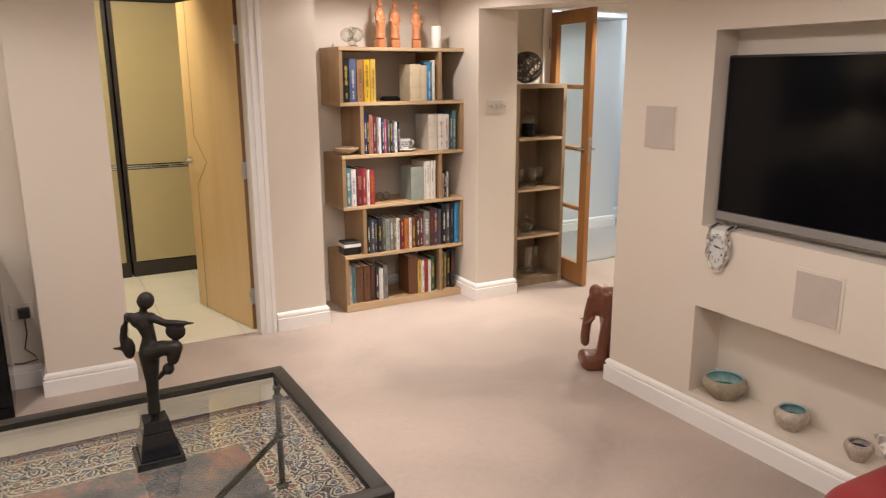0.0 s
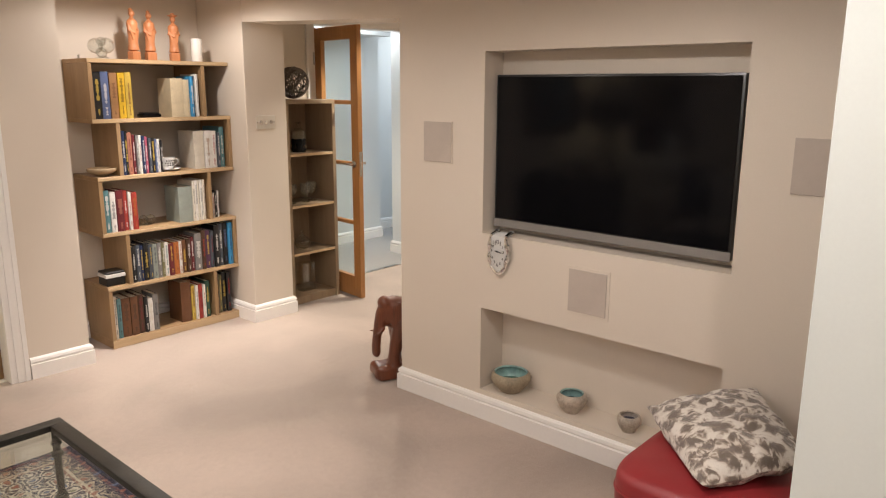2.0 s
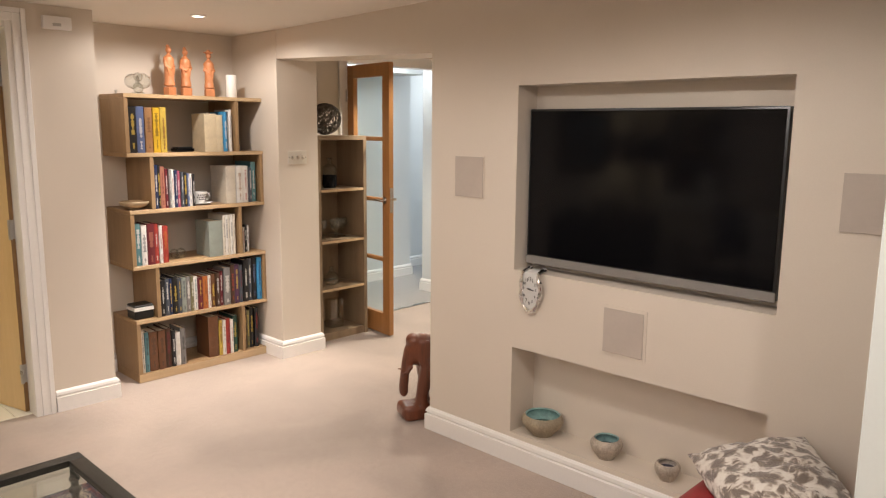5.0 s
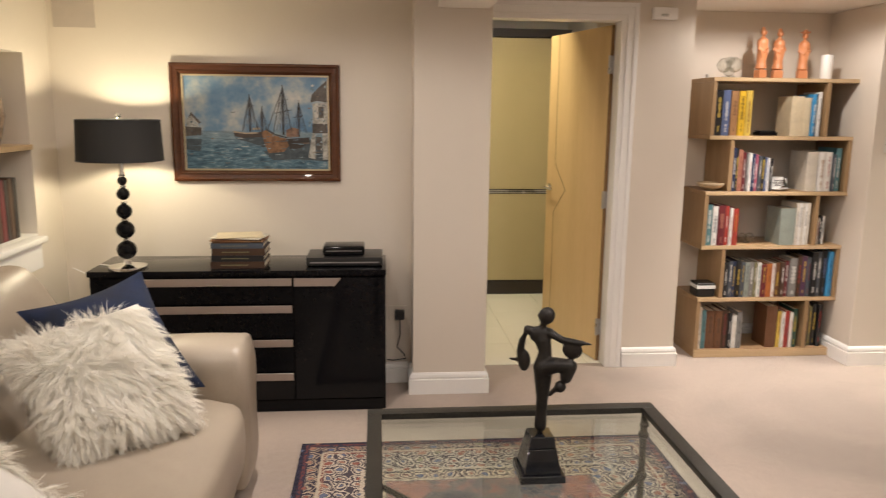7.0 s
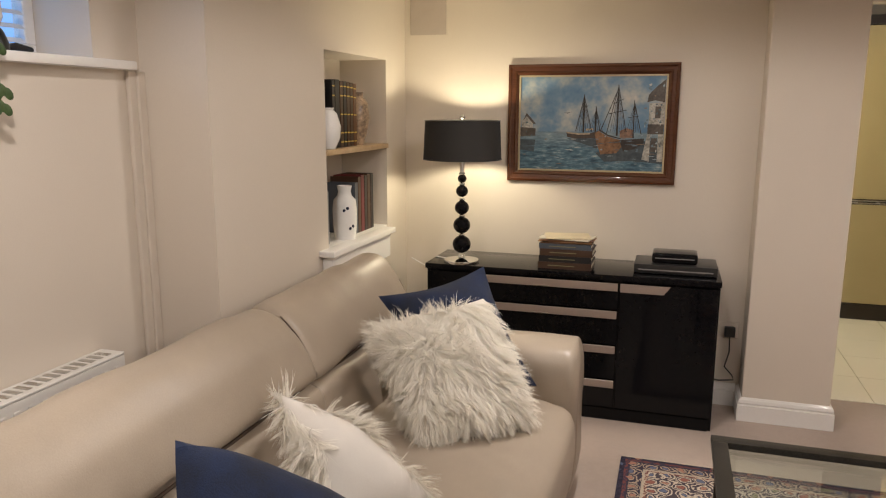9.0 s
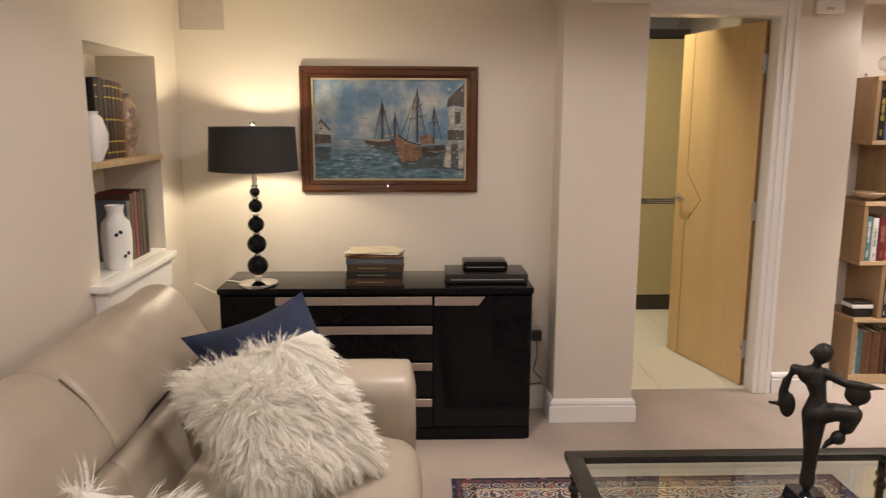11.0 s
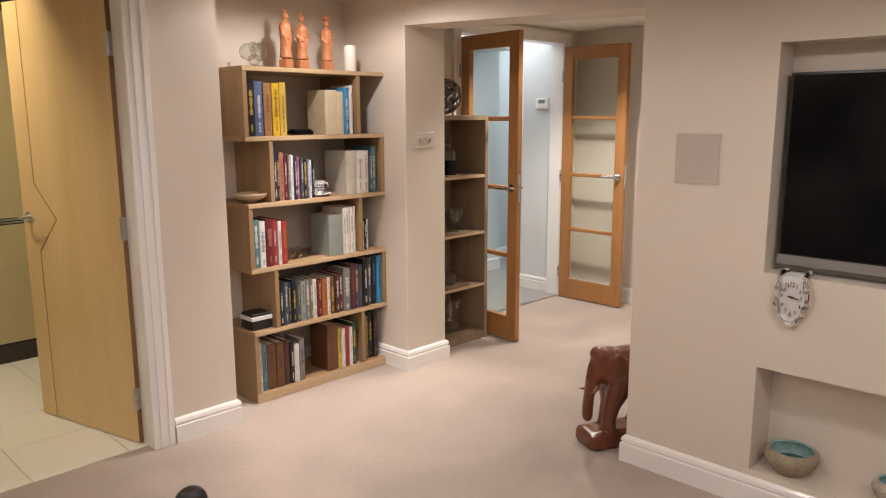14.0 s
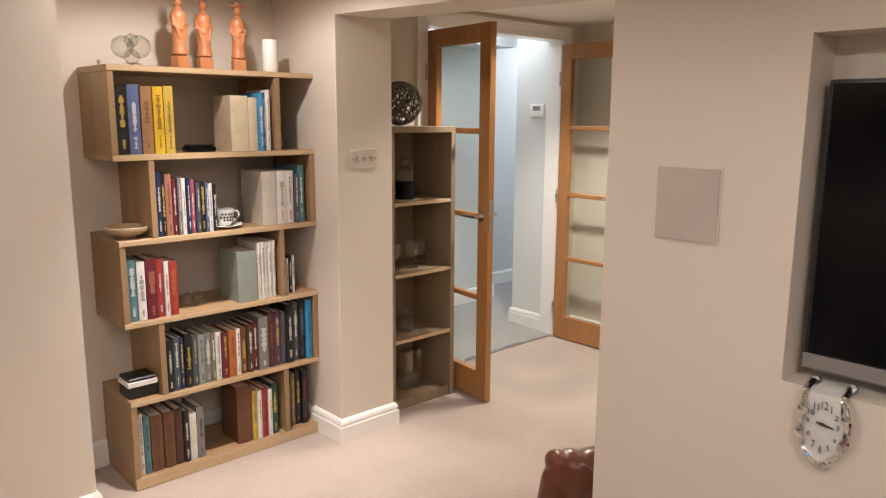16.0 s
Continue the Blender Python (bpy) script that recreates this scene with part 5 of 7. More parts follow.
def melting_clock():
    cy, zt = 2.048, 0.9155
    c = thing("melting_clock", (2.60, cy, 0.765), "silver melting wall clock draped over the recess edge", "clock")
    left_of = [(0.0, 0.034), (0.2, 0.036), (0.68, 0.042), (0.88, 0.038), (1.0, 0.018)]
    right_of = [(0.0, -0.032), (0.2, -0.036), (0.48, -0.050), (0.64, -0.048), (0.84, -0.034), (1.0, -0.014)]
    rows = []
    for i in range(29):
        t = i / 28
        drop = t * 0.200 - 0.03
        if drop < 0:
            x, z = TVX + 0.012 - drop, zt + 0.010
        else:
            x, z = TVX - 0.016 - 0.006 * math.sin(t * 4), zt + 0.006 - drop
        rows.append((x, z, cy + between(left_of, t), cy + between(right_of, t)))
    bm = bmesh.new()
    grid = [[bm.verts.new((x - 0.005 * (1 - ((k - 6) / 6) ** 2), a + (b - a) * k / 12, z)) for k in range(13)] for x, z, a, b in rows]
    for a, b in zip(grid, grid[1:]):
        for k in range(12):
            bm.faces.new((a[k], a[k + 1], b[k + 1], b[k]))
    r = bmesh.ops.extrude_face_region(bm, geom=bm.faces[:])
    bmesh.ops.translate(bm, verts=[v for v in r["geom"] if isinstance(v, bmesh.types.BMVert)], vec=(0.006, 0, -0.002))
    DIAL = material("silvered_dial", (0.74, 0.74, 0.72), 0.35, metal=0.15, vary=0.05, bump=0.03)
    part("dial", bm, DIAL, c, "silver-white dial")
    bm = bmesh.new()
    loop = [Vector((x - 0.003, a + 0.006, z)) for x, z, a, b in rows]
    loop += [Vector((rows[-1][0] - 0.004, cy + 0.003, rows[-1][1] - 0.010))]
    loop += [Vector((x - 0.003, b - 0.006, z)) for x, z, a, b in reversed(rows)]
    tube(bm, loop, [0.0105 + 0.0028 * math.sin(i * 0.7) for i in range(len(loop))], 10)
    part("rim", bm, CHROME, c, "wavy polished chrome rim")
    hub = Vector((TVX - 0.031, cy - 0.002, 0.846))
    for name, d in (("hour_hand", Vector((0, 0.014, 0.002))), ("minute_hand", Vector((0, -0.026, -0.004)))):
        bm = bmesh.new()
        tube(bm, [hub - d * 0.2, hub + d], [0.0042, 0.0014], 6)
        part(name, bm, BLACK_PLASTIC, c)
    # numerals, drawn out where the dial sags
    for k in range(1, 13):
        a = 2 * math.pi * k / 12
        up = math.cos(a)
        place = hub + Vector((0.0005, -0.0005 - 0.033 * math.sin(a), 0.045 * up if up > 0 else 0.062 * up))
        text = bpy.data.curves.new("numeral", "FONT")
        text.body, text.size, text.extrude = str(k), 0.0175, 0.0006
        text.align_x, text.align_y = "CENTER", "CENTER"
        holder = bpy.data.objects.new("numeral", text)
        me = bpy.data.meshes.new_from_object(holder)
        bpy.data.objects.remove(holder)
        tall = 1.5 if k in (6, 7, 11, 12, 1) else 1.0
        me.transform(Matrix.Translation(place) @ Matrix(((0, 0, -1, 0), (-1, 0, 0, 0), (0, tall, 0, 0), (0, 0, 0, 1))))
        bm = bmesh.new()
        bm.from_mesh(me)
        bpy.data.meshes.remove(me)
        part("numeral", bm, BLACK_PLASTIC, c)
    return c


melting_clock()


# ---- elephant ----
def elephant():
    bm = bmesh.new()
    x0, yc = 2.60, 2.86          # trunk tip towards -x
    for p, r in (((2.82, yc, 0.345), (0.165, 0.095, 0.108)), ((2.90, yc, 0.33), (0.105, 0.092, 0.118)), ((2.685, yc, 0.372), (0.074, 0.066, 0.084)),
                 ((2.660, yc, 0.424), (0.046, 0.056, 0.040)), ((2.72, yc, 0.40), (0.08, 0.07, 0.06))):
        ball(bm, p, r, 20, 14)
    limb(bm, [(2.648, yc, 0.36), (2.622, yc, 0.305), (2.606, yc, 0.245), (2.598, yc, 0.185), (2.600, yc, 0.148)], [0.050, 0.038, 0.030, 0.029, 0.031])
    for sy in (-1, 1):
        ball(bm, (2.735, yc + sy * 0.072, 0.345), (0.062, 0.014, 0.092), 14, 10, turn=Matrix.Rotation(sy * 0.25, 4, "Z"))
        limb(bm, [(2.64, yc + sy * 0.034, 0.285), (2.600, yc + sy * 0.046, 0.258), (2.566, yc + sy * 0.048, 0.262)], [0.012, 0.008, 0.004], 8)
        limb(bm, [(2.765, yc + sy * 0.042, 0.29), (2.738 + sy * 0.016, yc + sy * 0.040, 0.19), (2.724 + sy * 0.018, yc + sy * 0.040, 0.13), (2.722 + sy * 0.018, yc + sy * 0.040, 0.075)], [0.074, 0.046, 0.038, 0.046])
        limb(bm, [(2.915, yc + sy * 0.040, 0.28), (2.925 + sy * 0.012, yc + sy * 0.042, 0.18), (2.92 + sy * 0.014, yc + sy * 0.042, 0.13), (2.915 + sy * 0.014, yc + sy * 0.042, 0.075)], [0.074, 0.046, 0.039, 0.047])
    limb(bm, [(2.995, yc, 0.34), (3.008, yc, 0.25), (3.00, yc, 0.17)], [0.014, 0.009, 0.008], 8)
    base = bmesh.new()
    soft_block(base, 2.578, 3.03, yc - 0.098, yc + 0.098, 0.0, 0.076, 7)
    creased(base, 0.009, 14, 6)
    cast = bpy.data.meshes.new("base")
    base.to_mesh(cast)
    base.free()
    bm.from_mesh(cast)
    bpy.data.meshes.remove(cast)
    for v in bm.verts:
        v.co.z = max(v.co.z, 0.0)
        v.co += 0.0035 * noise.noise_vector(v.co * 26) * (1 if v.co.z > 0.09 else 0)
    turn = Matrix.Translation((2.66, 2.868, 0)) @ Matrix.Rotation(radians(-24), 4, "Z") @ Matrix.Diagonal((0.86, 0.86, 1.0, 1)) @ Matrix.Translation((-2.66, -yc, 0))
    bmesh.ops.transform(bm, verts=bm.verts[:], matrix=turn)
    ob = solo("elephant_carving", bm, TEAK, "glossy red-brown carved wooden elephant on its base", "carving")
    return sculpted(ob, 0.006, 4)


elephant()


# ---- dancer on the coffee table ----
def dancer():
    cx, cy, z = 0.330, 2.075, TZ - 0.02
    z += 0.0006
    bm = bmesh.new()
    H = 0.128

    turn = Matrix.Rotation(radians(-25), 3, "Z")

    def P(x, y, h):
        return Vector((cx, cy, z + H + h)) + turn @ Vector((x * 0.92 - 0.035 * h, y, 0))
    # standing leg in a flared trouser, then the raised leg
    limb(bm, [P(0, 0, -0.004), P(0, 0, 0.02)], [0.009, 0.008], 10)
    limb(bm, [P(0.001, 0, 0.022), P(0.003, 0, 0.05), P(0.007, 0, 0.105), P(0.009, 0, 0.155), P(0.010, 0, 0.195)], [0.0185, 0.0165, 0.0175, 0.024, 0.029], 12)
    limb(bm, [P(0.016, -0.006, 0.20), P(0.055, -0.014, 0.214), P(0.098, -0.018, 0.217)], [0.027, 0.0225, 0.0195], 12)
    limb(bm, [P(0.098, -0.018, 0.217), P(0.084, -0.016, 0.182), P(0.066, -0.014, 0.152)], [0.0195, 0.0175, 0.0175], 12)
    limb(bm, [P(0.060, -0.014, 0.148), P(0.044, -0.014, 0.136), P(0.034, -0.018, 0.124)], [0.008, 0.008, 0.005], 8)
    # torso with a narrow waist, neck and tilted head
    limb(bm, [P(0.010, 0, 0.198), P(0.014, 0, 0.225), P(0.016, 0, 0.247), P(0.008, 0, 0.280)], [0.029, 0.0225, 0.019, 0.024], 12)
    ball(bm, P(0.002, 0, 0.292), (0.034, 0.019, 0.026), 16, 10, turn=turn.to_4x4())
    for sx in (-0.030, 0.029):
        ball(bm, P(sx, 0, 0.302), (0.015, 0.013, 0.013), 12, 8)
    limb(bm, [P(0.006, 0, 0.308), P(0.014, -0.002, 0.332)], [0.012, 0.0095], 10)
    ball(bm, P(0.022, -0.003, 0.350), (0.0235, 0.020, 0.026), 16, 12, turn=turn.to_4x4() @ Matrix.Rotation(0.45, 4, "Y"))
    ball(bm, P(0.000, 0.004, 0.347), (0.008, 0.010, 0.009), 10, 6)
    # arm held out with its hanging sleeve
    limb(bm, [P(0.036, -0.006, 0.301), P(0.072, -0.014, 0.288), P(0.112, -0.018, 0.287), P(0.136, -0.018, 0.287)], [0.0125, 0.0105, 0.0095, 0.007], 10)
    limb(bm, [P(0.136, -0.018, 0.286), P(0.160, -0.018, 0.287)], [0.0058, 0.0028], 8)
    ball(bm, P(0.103, -0.018, 0.264), (0.029, 0.009, 0.026), 16, 10, turn=turn.to_4x4())
    # arm hanging at the side, wide sleeve, hand turned out
    limb(bm, [P(-0.040, 0.006, 0.302), P(-0.058, 0.012, 0.268), P(-0.066, 0.014, 0.236), P(-0.064, 0.014, 0.205)], [0.0125, 0.0105, 0.011, 0.012], 10)
    ball(bm, P(-0.054, 0.014, 0.206), (0.019, 0.011, 0.033), 14, 10, turn=turn.to_4x4())
    limb(bm, [P(-0.068, 0.014, 0.206), P(-0.098, 0.012, 0.207)], [0.0065, 0.0042], 8)
    ob = solo("dancer_statue", bm, BRONZE, "dark bronze statue of a dancer on a stepped marble base", "statue")
    sculpted(ob, 0.0030, 5)
    pb = thing("statue_base", (cx, cy - 0.01, z), "tapered black marble statue plinth on the glass table", "plinth")
    for a, b, h0, h1 in ((0.066, 0.064, 0.0, 0.022), (0.055, 0.041, 0.0223, 0.094), (0.040, 0.034, 0.0943, 0.128)):
        q = bmesh.new()
        lo = [q.verts.new((cx + sx * a, cy - 0.0 + sy * a, z + h0)) for sx, sy in ((-1, -1), (1, -1), (1, 1), (-1, 1))]
        hi = [q.verts.new((cx + sx * b, cy - 0.0 + sy * b, z + h1)) for sx, sy in ((-1, -1), (1, -1), (1, 1), (-1, 1))]
        q.faces.new(lo)
        q.faces.new(hi)
        for i in range(4):
            q.faces.new((lo[i], lo[(i + 1) % 4], hi[(i + 1) % 4], hi[i]))
        bmesh.ops.bevel(q, geom=q.edges[:], offset=0.002, segments=1, affect="EDGES")
        part("tier", q, BLACK_STONE, pb)


dancer()


# ---- rug ----
RX0, RX1, RY0, RY1 = -0.482, 1.135, 0.93, 3.30


def rug_material():
    m, n, l, b = principled("oriental_rug_pile")
    tc = n.new("ShaderNodeTexCoord")
    sep = n.new("ShaderNodeSeparateXYZ")
    l.new(tc.outputs["Object"], sep.inputs[0])

    def math_node(op, a, c=None, v=None):
        q = n.new("ShaderNodeMath")
        q.operation = op
        l.new(a, q.inputs[0])
        if c is not None:
            l.new(c, q.inputs[1])
        elif v is not None:
            q.inputs[1].default_value = v
        return q.outputs[0]
    hw, hh = (RX1 - RX0) / 2, (RY1 - RY0) / 2
    ax = math_node("ABSOLUTE", sep.outputs[0])
    ay = math_node("ABSOLUTE", sep.outputs[1])
    dx = n.new("ShaderNodeMath")
    dx.operation, dx.inputs[0].default_value = "SUBTRACT", hw
    l.new(ax, dx.inputs[1])
    dy = n.new("ShaderNodeMath")
    dy.operation, dy.inputs[0].default_value = "SUBTRACT", hh
    l.new(ay, dy.inputs[1])
    d = math_node("MINIMUM", dx.outputs[0], dy.outputs[0])
    wob = node(n, "ShaderNodeTexNoise", Scale=30.0, Detail=2.0)
    l.new(tc.outputs["Object"], wob.inputs["Vector"])
    d = math_node("ADD", d, math_node("MULTIPLY", wob.outputs["Fac"], v=0.012))

    def layer(stops):
        r = ramp(n, stops, True)
        l.new(d, r.inputs["Fac"])
        return r.outputs["Color"]
    ground = layer([(0.0, (0.03, 0.028, 0.045)), (0.025, (0.16, 0.06, 0.06)), (0.04, (0.045, 0.04, 0.06)), (0.10, (0.42, 0.36, 0.29)), (0.112, (0.18, 0.08, 0.07)),
                    (0.125, (0.075, 0.062, 0.075)), (0.275, (0.42, 0.36, 0.29)), (0.29, (0.05, 0.045, 0.06)), (0.31, (0.13, 0.10, 0.10)), (0.365, (0.40, 0.34, 0.27)), (0.378, (0.10, 0.10, 0.115))])
    motif = layer([(0.0, (0.05, 0.045, 0.07)), (0.05, (0.38, 0.30, 0.23)), (0.10, (0.48, 0.39, 0.30)), (0.125, (0.52, 0.45, 0.37)), (0.29, (0.48, 0.4, 0.3)), (0.31, (0.55, 0.45, 0.34)), (0.38, (0.36, 0.29, 0.25))])
    vor = node(n, "ShaderNodeTexVoronoi", Scale=15.0, Randomness=0.35)
    wv = n.new("ShaderNodeVectorMath")
    wn = node(n, "ShaderNodeTexNoise", Scale=24.0, Detail=3.0)
    l.new(tc.outputs["Object"], wn.inputs["Vector"])
    wv.operation = "MULTIPLY_ADD"
    wv.inputs[1].default_value = (0.055, 0.055, 0.0)
    l.new(wn.outputs["Color"], wv.inputs[0])
    l.new(tc.outputs["Object"], wv.inputs[2])
    l.new(wv.outputs[0], vor.inputs["Vector"])
    rings = ramp(n, [(0.0, (1, 1, 1)), (0.12, (0, 0, 0)), (0.24, (1, 1, 1)), (0.34, (0, 0, 0)), (0.47, (1, 1, 1)), (0.56, (0, 0, 0))], True)
    l.new(vor.outputs["Distance"], rings.inputs["Fac"])
    mx = n.new("ShaderNodeMix")
    mx.data_type = "RGBA"
    l.new(rings.outputs["Color"], mx.inputs[0])
    l.new(ground, mx.inputs[6])
    l.new(motif, mx.inputs[7])
    # coloured blossoms at cell centres
    bl = ramp(n, [(0.0, (1, 1, 1)), (0.2, (0, 0, 0))], True)
    l.new(vor.outputs["Distance"], bl.inputs["Fac"])
    tint = ramp(n, [(0.0, (0.27, 0.11, 0.085)), (0.35, (0.12, 0.14, 0.22)), (0.6, (0.36, 0.19, 0.14)), (0.8, (0.22, 0.22, 0.14))], True)
    l.new(vor.outputs["Color"], tint.inputs["Fac"])
    mx2 = n.new("ShaderNodeMix")
    mx2.data_type = "RGBA"
    l.new(bl.outputs["Color"], mx2.inputs[0])
    l.new(mx.outputs[2], mx2.inputs[6])
    l.new(tint.outputs["Color"], mx2.inputs[7])
    # worn field: blue-grey with salmon areas
    field = ramp(n, [(0.38, (0.075, 0.075, 0.09)), (0.49, (0.16, 0.15, 0.15)), (0.54, (0.34, 0.17, 0.14)), (0.61, (0.50, 0.25, 0.19)), (0.66, (0.10, 0.10, 0.11))])
    fn = node(n, "ShaderNodeTexNoise", Scale=3.4, Detail=5.0, Roughness=0.7)
    l.new(tc.outputs["Object"], fn.inputs["Vector"])
    l.new(fn.outputs["Fac"], field.inputs["Fac"])
    inner = math_node("GREATER_THAN", d, v=0.385)
    half = math_node("MULTIPLY", inner, v=0.66)
    mx3 = n.new("ShaderNodeMix")
    mx3.data_type = "RGBA"
    l.new(half, mx3.inputs[0])
    l.new(mx2.outputs[2], mx3.inputs[6])
    l.new(field.outputs["Color"], mx3.inputs[7])
    l.new(mx3.outputs[2], b.inputs["Base Color"])
    b.inputs["Roughness"].default_value = 0.95
    b.inputs["Specular IOR Level"].default_value = 0.1
    fine = node(n, "ShaderNodeTexNoise", Scale=380.0, Detail=2.0)
    l.new(tc.outputs["Object"], fine.inputs["Vector"])
    bp = node(n, "ShaderNodeBump", Strength=0.4, Distance=0.003)
    l.new(fine.outputs["Fac"], bp.inputs["Height"])
    l.new(bp.outputs[0], b.inputs["Normal"])
    return m


r = thing("rug", ((RX0 + RX1) / 2, (RY0 + RY1) / 2, 0.0005), "patterned oriental rug in faded navy, rust and cream", "rug")
bm = bmesh.new()
box(bm, RX0, RX1, RY0, RY1, 0.0006, 0.0115, 0.004, 2)
part("woven_field", bm, rug_material(), r)
FRINGE = material("rug_fringe", (0.55, 0.47, 0.36), 0.9, vary=0.1)
for y, s in ((RY0, -1), (RY1, 1)):
    bm = bmesh.new()
    rnd = random.Random(3)
    k = RX0 + 0.01
    while k < RX1 - 0.01:
        box(bm, k, k + 0.004, min(y, y + s * 0.022), max(y, y + s * 0.022) + rnd.uniform(-0.003, 0.003), 0.001, 0.004)
        k += 0.009
    f = part("fringe", bm, FRINGE, r, "short cream fringe", 0)
    f["kind"] = "stuff"


# ---- painting ----
def painting():
    X0, X1, Z0, Z1, Y = -1.186, -0.328, 1.135, 1.737, 4.0885
    p = thing("framed_painting", ((X0 + X1) / 2, Y, Z0), "oil painting of fishing boats in a harbour, brown wooden frame", "painting")
    FRAME = wood("mahogany_frame", (0.12, 0.042, 0.018), (0.06, 0.02, 0.009), "x", 18, 0.25, 0.5)
    w = 0.055
    outer = [(X0, Z0), (X1, Z0), (X1, Z1), (X0, Z1)]
    inner = [(X0 + w, Z0 + w), (X1 - w, Z0 + w), (X1 - w, Z1 - w), (X0 + w, Z1 - w)]
    prof = [(0.0, 0.0), (0.0, 0.026), (0.22, 0.031), (0.34, 0.024), (0.62, 0.022), (0.74, 0.027), (0.90, 0.018), (1.0, 0.012), (1.0, 0.0)]
    for i in range(4):
        j = (i + 1) % 4
        bm = bmesh.new()
        ends = []
        for k in (i, j):
            o, q = Vector((outer[k][0], 0, outer[k][1])), Vector((inner[k][0], 0, inner[k][1]))
            ends.append([bm.verts.new(o.lerp(q, t) + Vector((0, Y - h, 0))) for t, h in prof])
        for a in range(len(prof) - 1):
            bm.faces.new((ends[0][a], ends[0][a + 1], ends[1][a + 1], ends[1][a]))
        for e in ends:
            bm.faces.new(e)
        part("frame_side", bm, FRAME, p)
    slip = material("pale_gilt_slip", (0.52, 0.42, 0.26), 0.4, metal=0.3, vary=0.1)
    t = 0.009
    cx0, cx1, cz0, cz1 = X0 + w, X1 - w, Z0 + w, Z1 - w
    for r4 in ((cx0, cx1, cz0, cz0 + t), (cx0, cx1, cz1 - t, cz1), (cx0, cx0 + t, cz0 + t, cz1 - t), (cx1 - t, cx1, cz0 + t, cz1 - t)):
        part("slip", boxes((r4[0], r4[1], Y - 0.0145, Y - 0.004, r4[2], r4[3]), bevel=0.001), slip, p, "thin gilt slip")
    # canvas: sky above, water below, brushed
    m, n, l, b = principled("painted_sky_and_sea")
    tc = n.new("ShaderNodeTexCoord")
    sep = n.new("ShaderNodeSeparateXYZ")
    l.new(tc.outputs["Object"], sep.inputs[0])
    mr = n.new("ShaderNodeMapRange")
    mr.inputs["From Min"].default_value, mr.inputs["From Max"].default_value = cz0 - Z0, cz1 - Z0
    l.new(sep.outputs[2], mr.inputs["Value"])
    mp = n.new("ShaderNodeMapping")
    mp.inputs["Scale"].default_value = (1, 1, 4)
    l.new(tc.outputs["Object"], mp.inputs["Vector"])
    wav = node(n, "ShaderNodeTexNoise", Scale=16.0, Detail=4.0, Roughness=0.7)
    l.new(mp.outputs[0], wav.inputs["Vector"])
    cld = node(n, "ShaderNodeTexNoise", Scale=6.0, Detail=4.0, Roughness=0.6)
    l.new(tc.outputs["Object"], cld.inputs["Vector"])
    sea = ramp(n, [(0.33, (0.02, 0.05, 0.08)), (0.47, (0.06, 0.13, 0.18)), (0.58, (0.13, 0.22, 0.27)), (0.70, (0.38, 0.43, 0.43))])
    l.new(wav.outputs["Fac"], sea.inputs["Fac"])
    sky = ramp(n, [(0.34, (0.09, 0.19, 0.31)), (0.47, (0.16, 0.26, 0.36)), (0.58, (0.34, 0.375, 0.38)), (0.70, (0.56, 0.52, 0.44))])
    l.new(cld.outputs["Fac"], sky.inputs["Fac"])
    mask = ramp(n, [(0.40, (0, 0, 0)), (0.425, (1, 1, 1))])
    l.new(mr.outputs[0], mask.inputs["Fac"])
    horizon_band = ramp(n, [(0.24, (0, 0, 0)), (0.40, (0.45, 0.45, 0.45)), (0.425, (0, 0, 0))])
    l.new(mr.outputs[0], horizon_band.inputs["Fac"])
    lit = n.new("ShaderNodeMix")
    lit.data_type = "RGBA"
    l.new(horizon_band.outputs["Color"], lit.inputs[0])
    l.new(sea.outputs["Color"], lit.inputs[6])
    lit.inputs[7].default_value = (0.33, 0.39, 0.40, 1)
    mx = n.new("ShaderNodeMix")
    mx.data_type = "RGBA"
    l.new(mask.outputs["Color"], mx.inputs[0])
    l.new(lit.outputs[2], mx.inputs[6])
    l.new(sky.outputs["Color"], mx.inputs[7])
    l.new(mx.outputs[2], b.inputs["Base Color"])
    b.inputs["Roughness"].default_value = 0.38
    br = node(n, "ShaderNodeTexNoise", Scale=140.0, Detail=3.0)
    l.new(tc.outputs["Object"], br.inputs["Vector"])
    bp = node(n, "ShaderNodeBump", Strength=0.35, Distance=0.002)
    l.new(br.outputs["Fac"], bp.inputs["Height"])
    l.new(bp.outputs[0], b.inputs["Normal"])
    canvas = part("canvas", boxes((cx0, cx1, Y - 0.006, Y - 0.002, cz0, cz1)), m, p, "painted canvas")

    def daub(name, colour, polys, lift, vary=0.35):
        mat = material("oil_" + name, colour, 0.4, fine=90, coarse=22, vary=vary, bump=0.4)
        for poly in polys:
            bm = bmesh.new()
            pts = [(cx0 + (cx1 - cx0) * u, cz0 + (cz1 - cz0) * v) for u, v in poly]
            lo = [bm.verts.new((x, Y - 0.0062, z)) for x, z in pts]
            hi = [bm.verts.new((x, Y - 0.0064 - lift, z)) for x, z in pts]
            bm.faces.new(hi)
            for i in range(len(pts)):
                bm.faces.new((lo[i], lo[(i + 1) % len(pts)], hi[(i + 1) % len(pts)], hi[i]))
            part(name, bm, mat, canvas, "", 0)

    def mast(u, v0, v1, w=0.0065):
        return [(u - w, v0), (u + w, v0), (u + w * 0.4, v1), (u - w * 0.4, v1)]

    def stay(u0, v0, u1, v1, w=0.0026):
        return [(u0 - w, v0), (u0 + w, v0), (u1 + w, v1), (u1 - w, v1)]
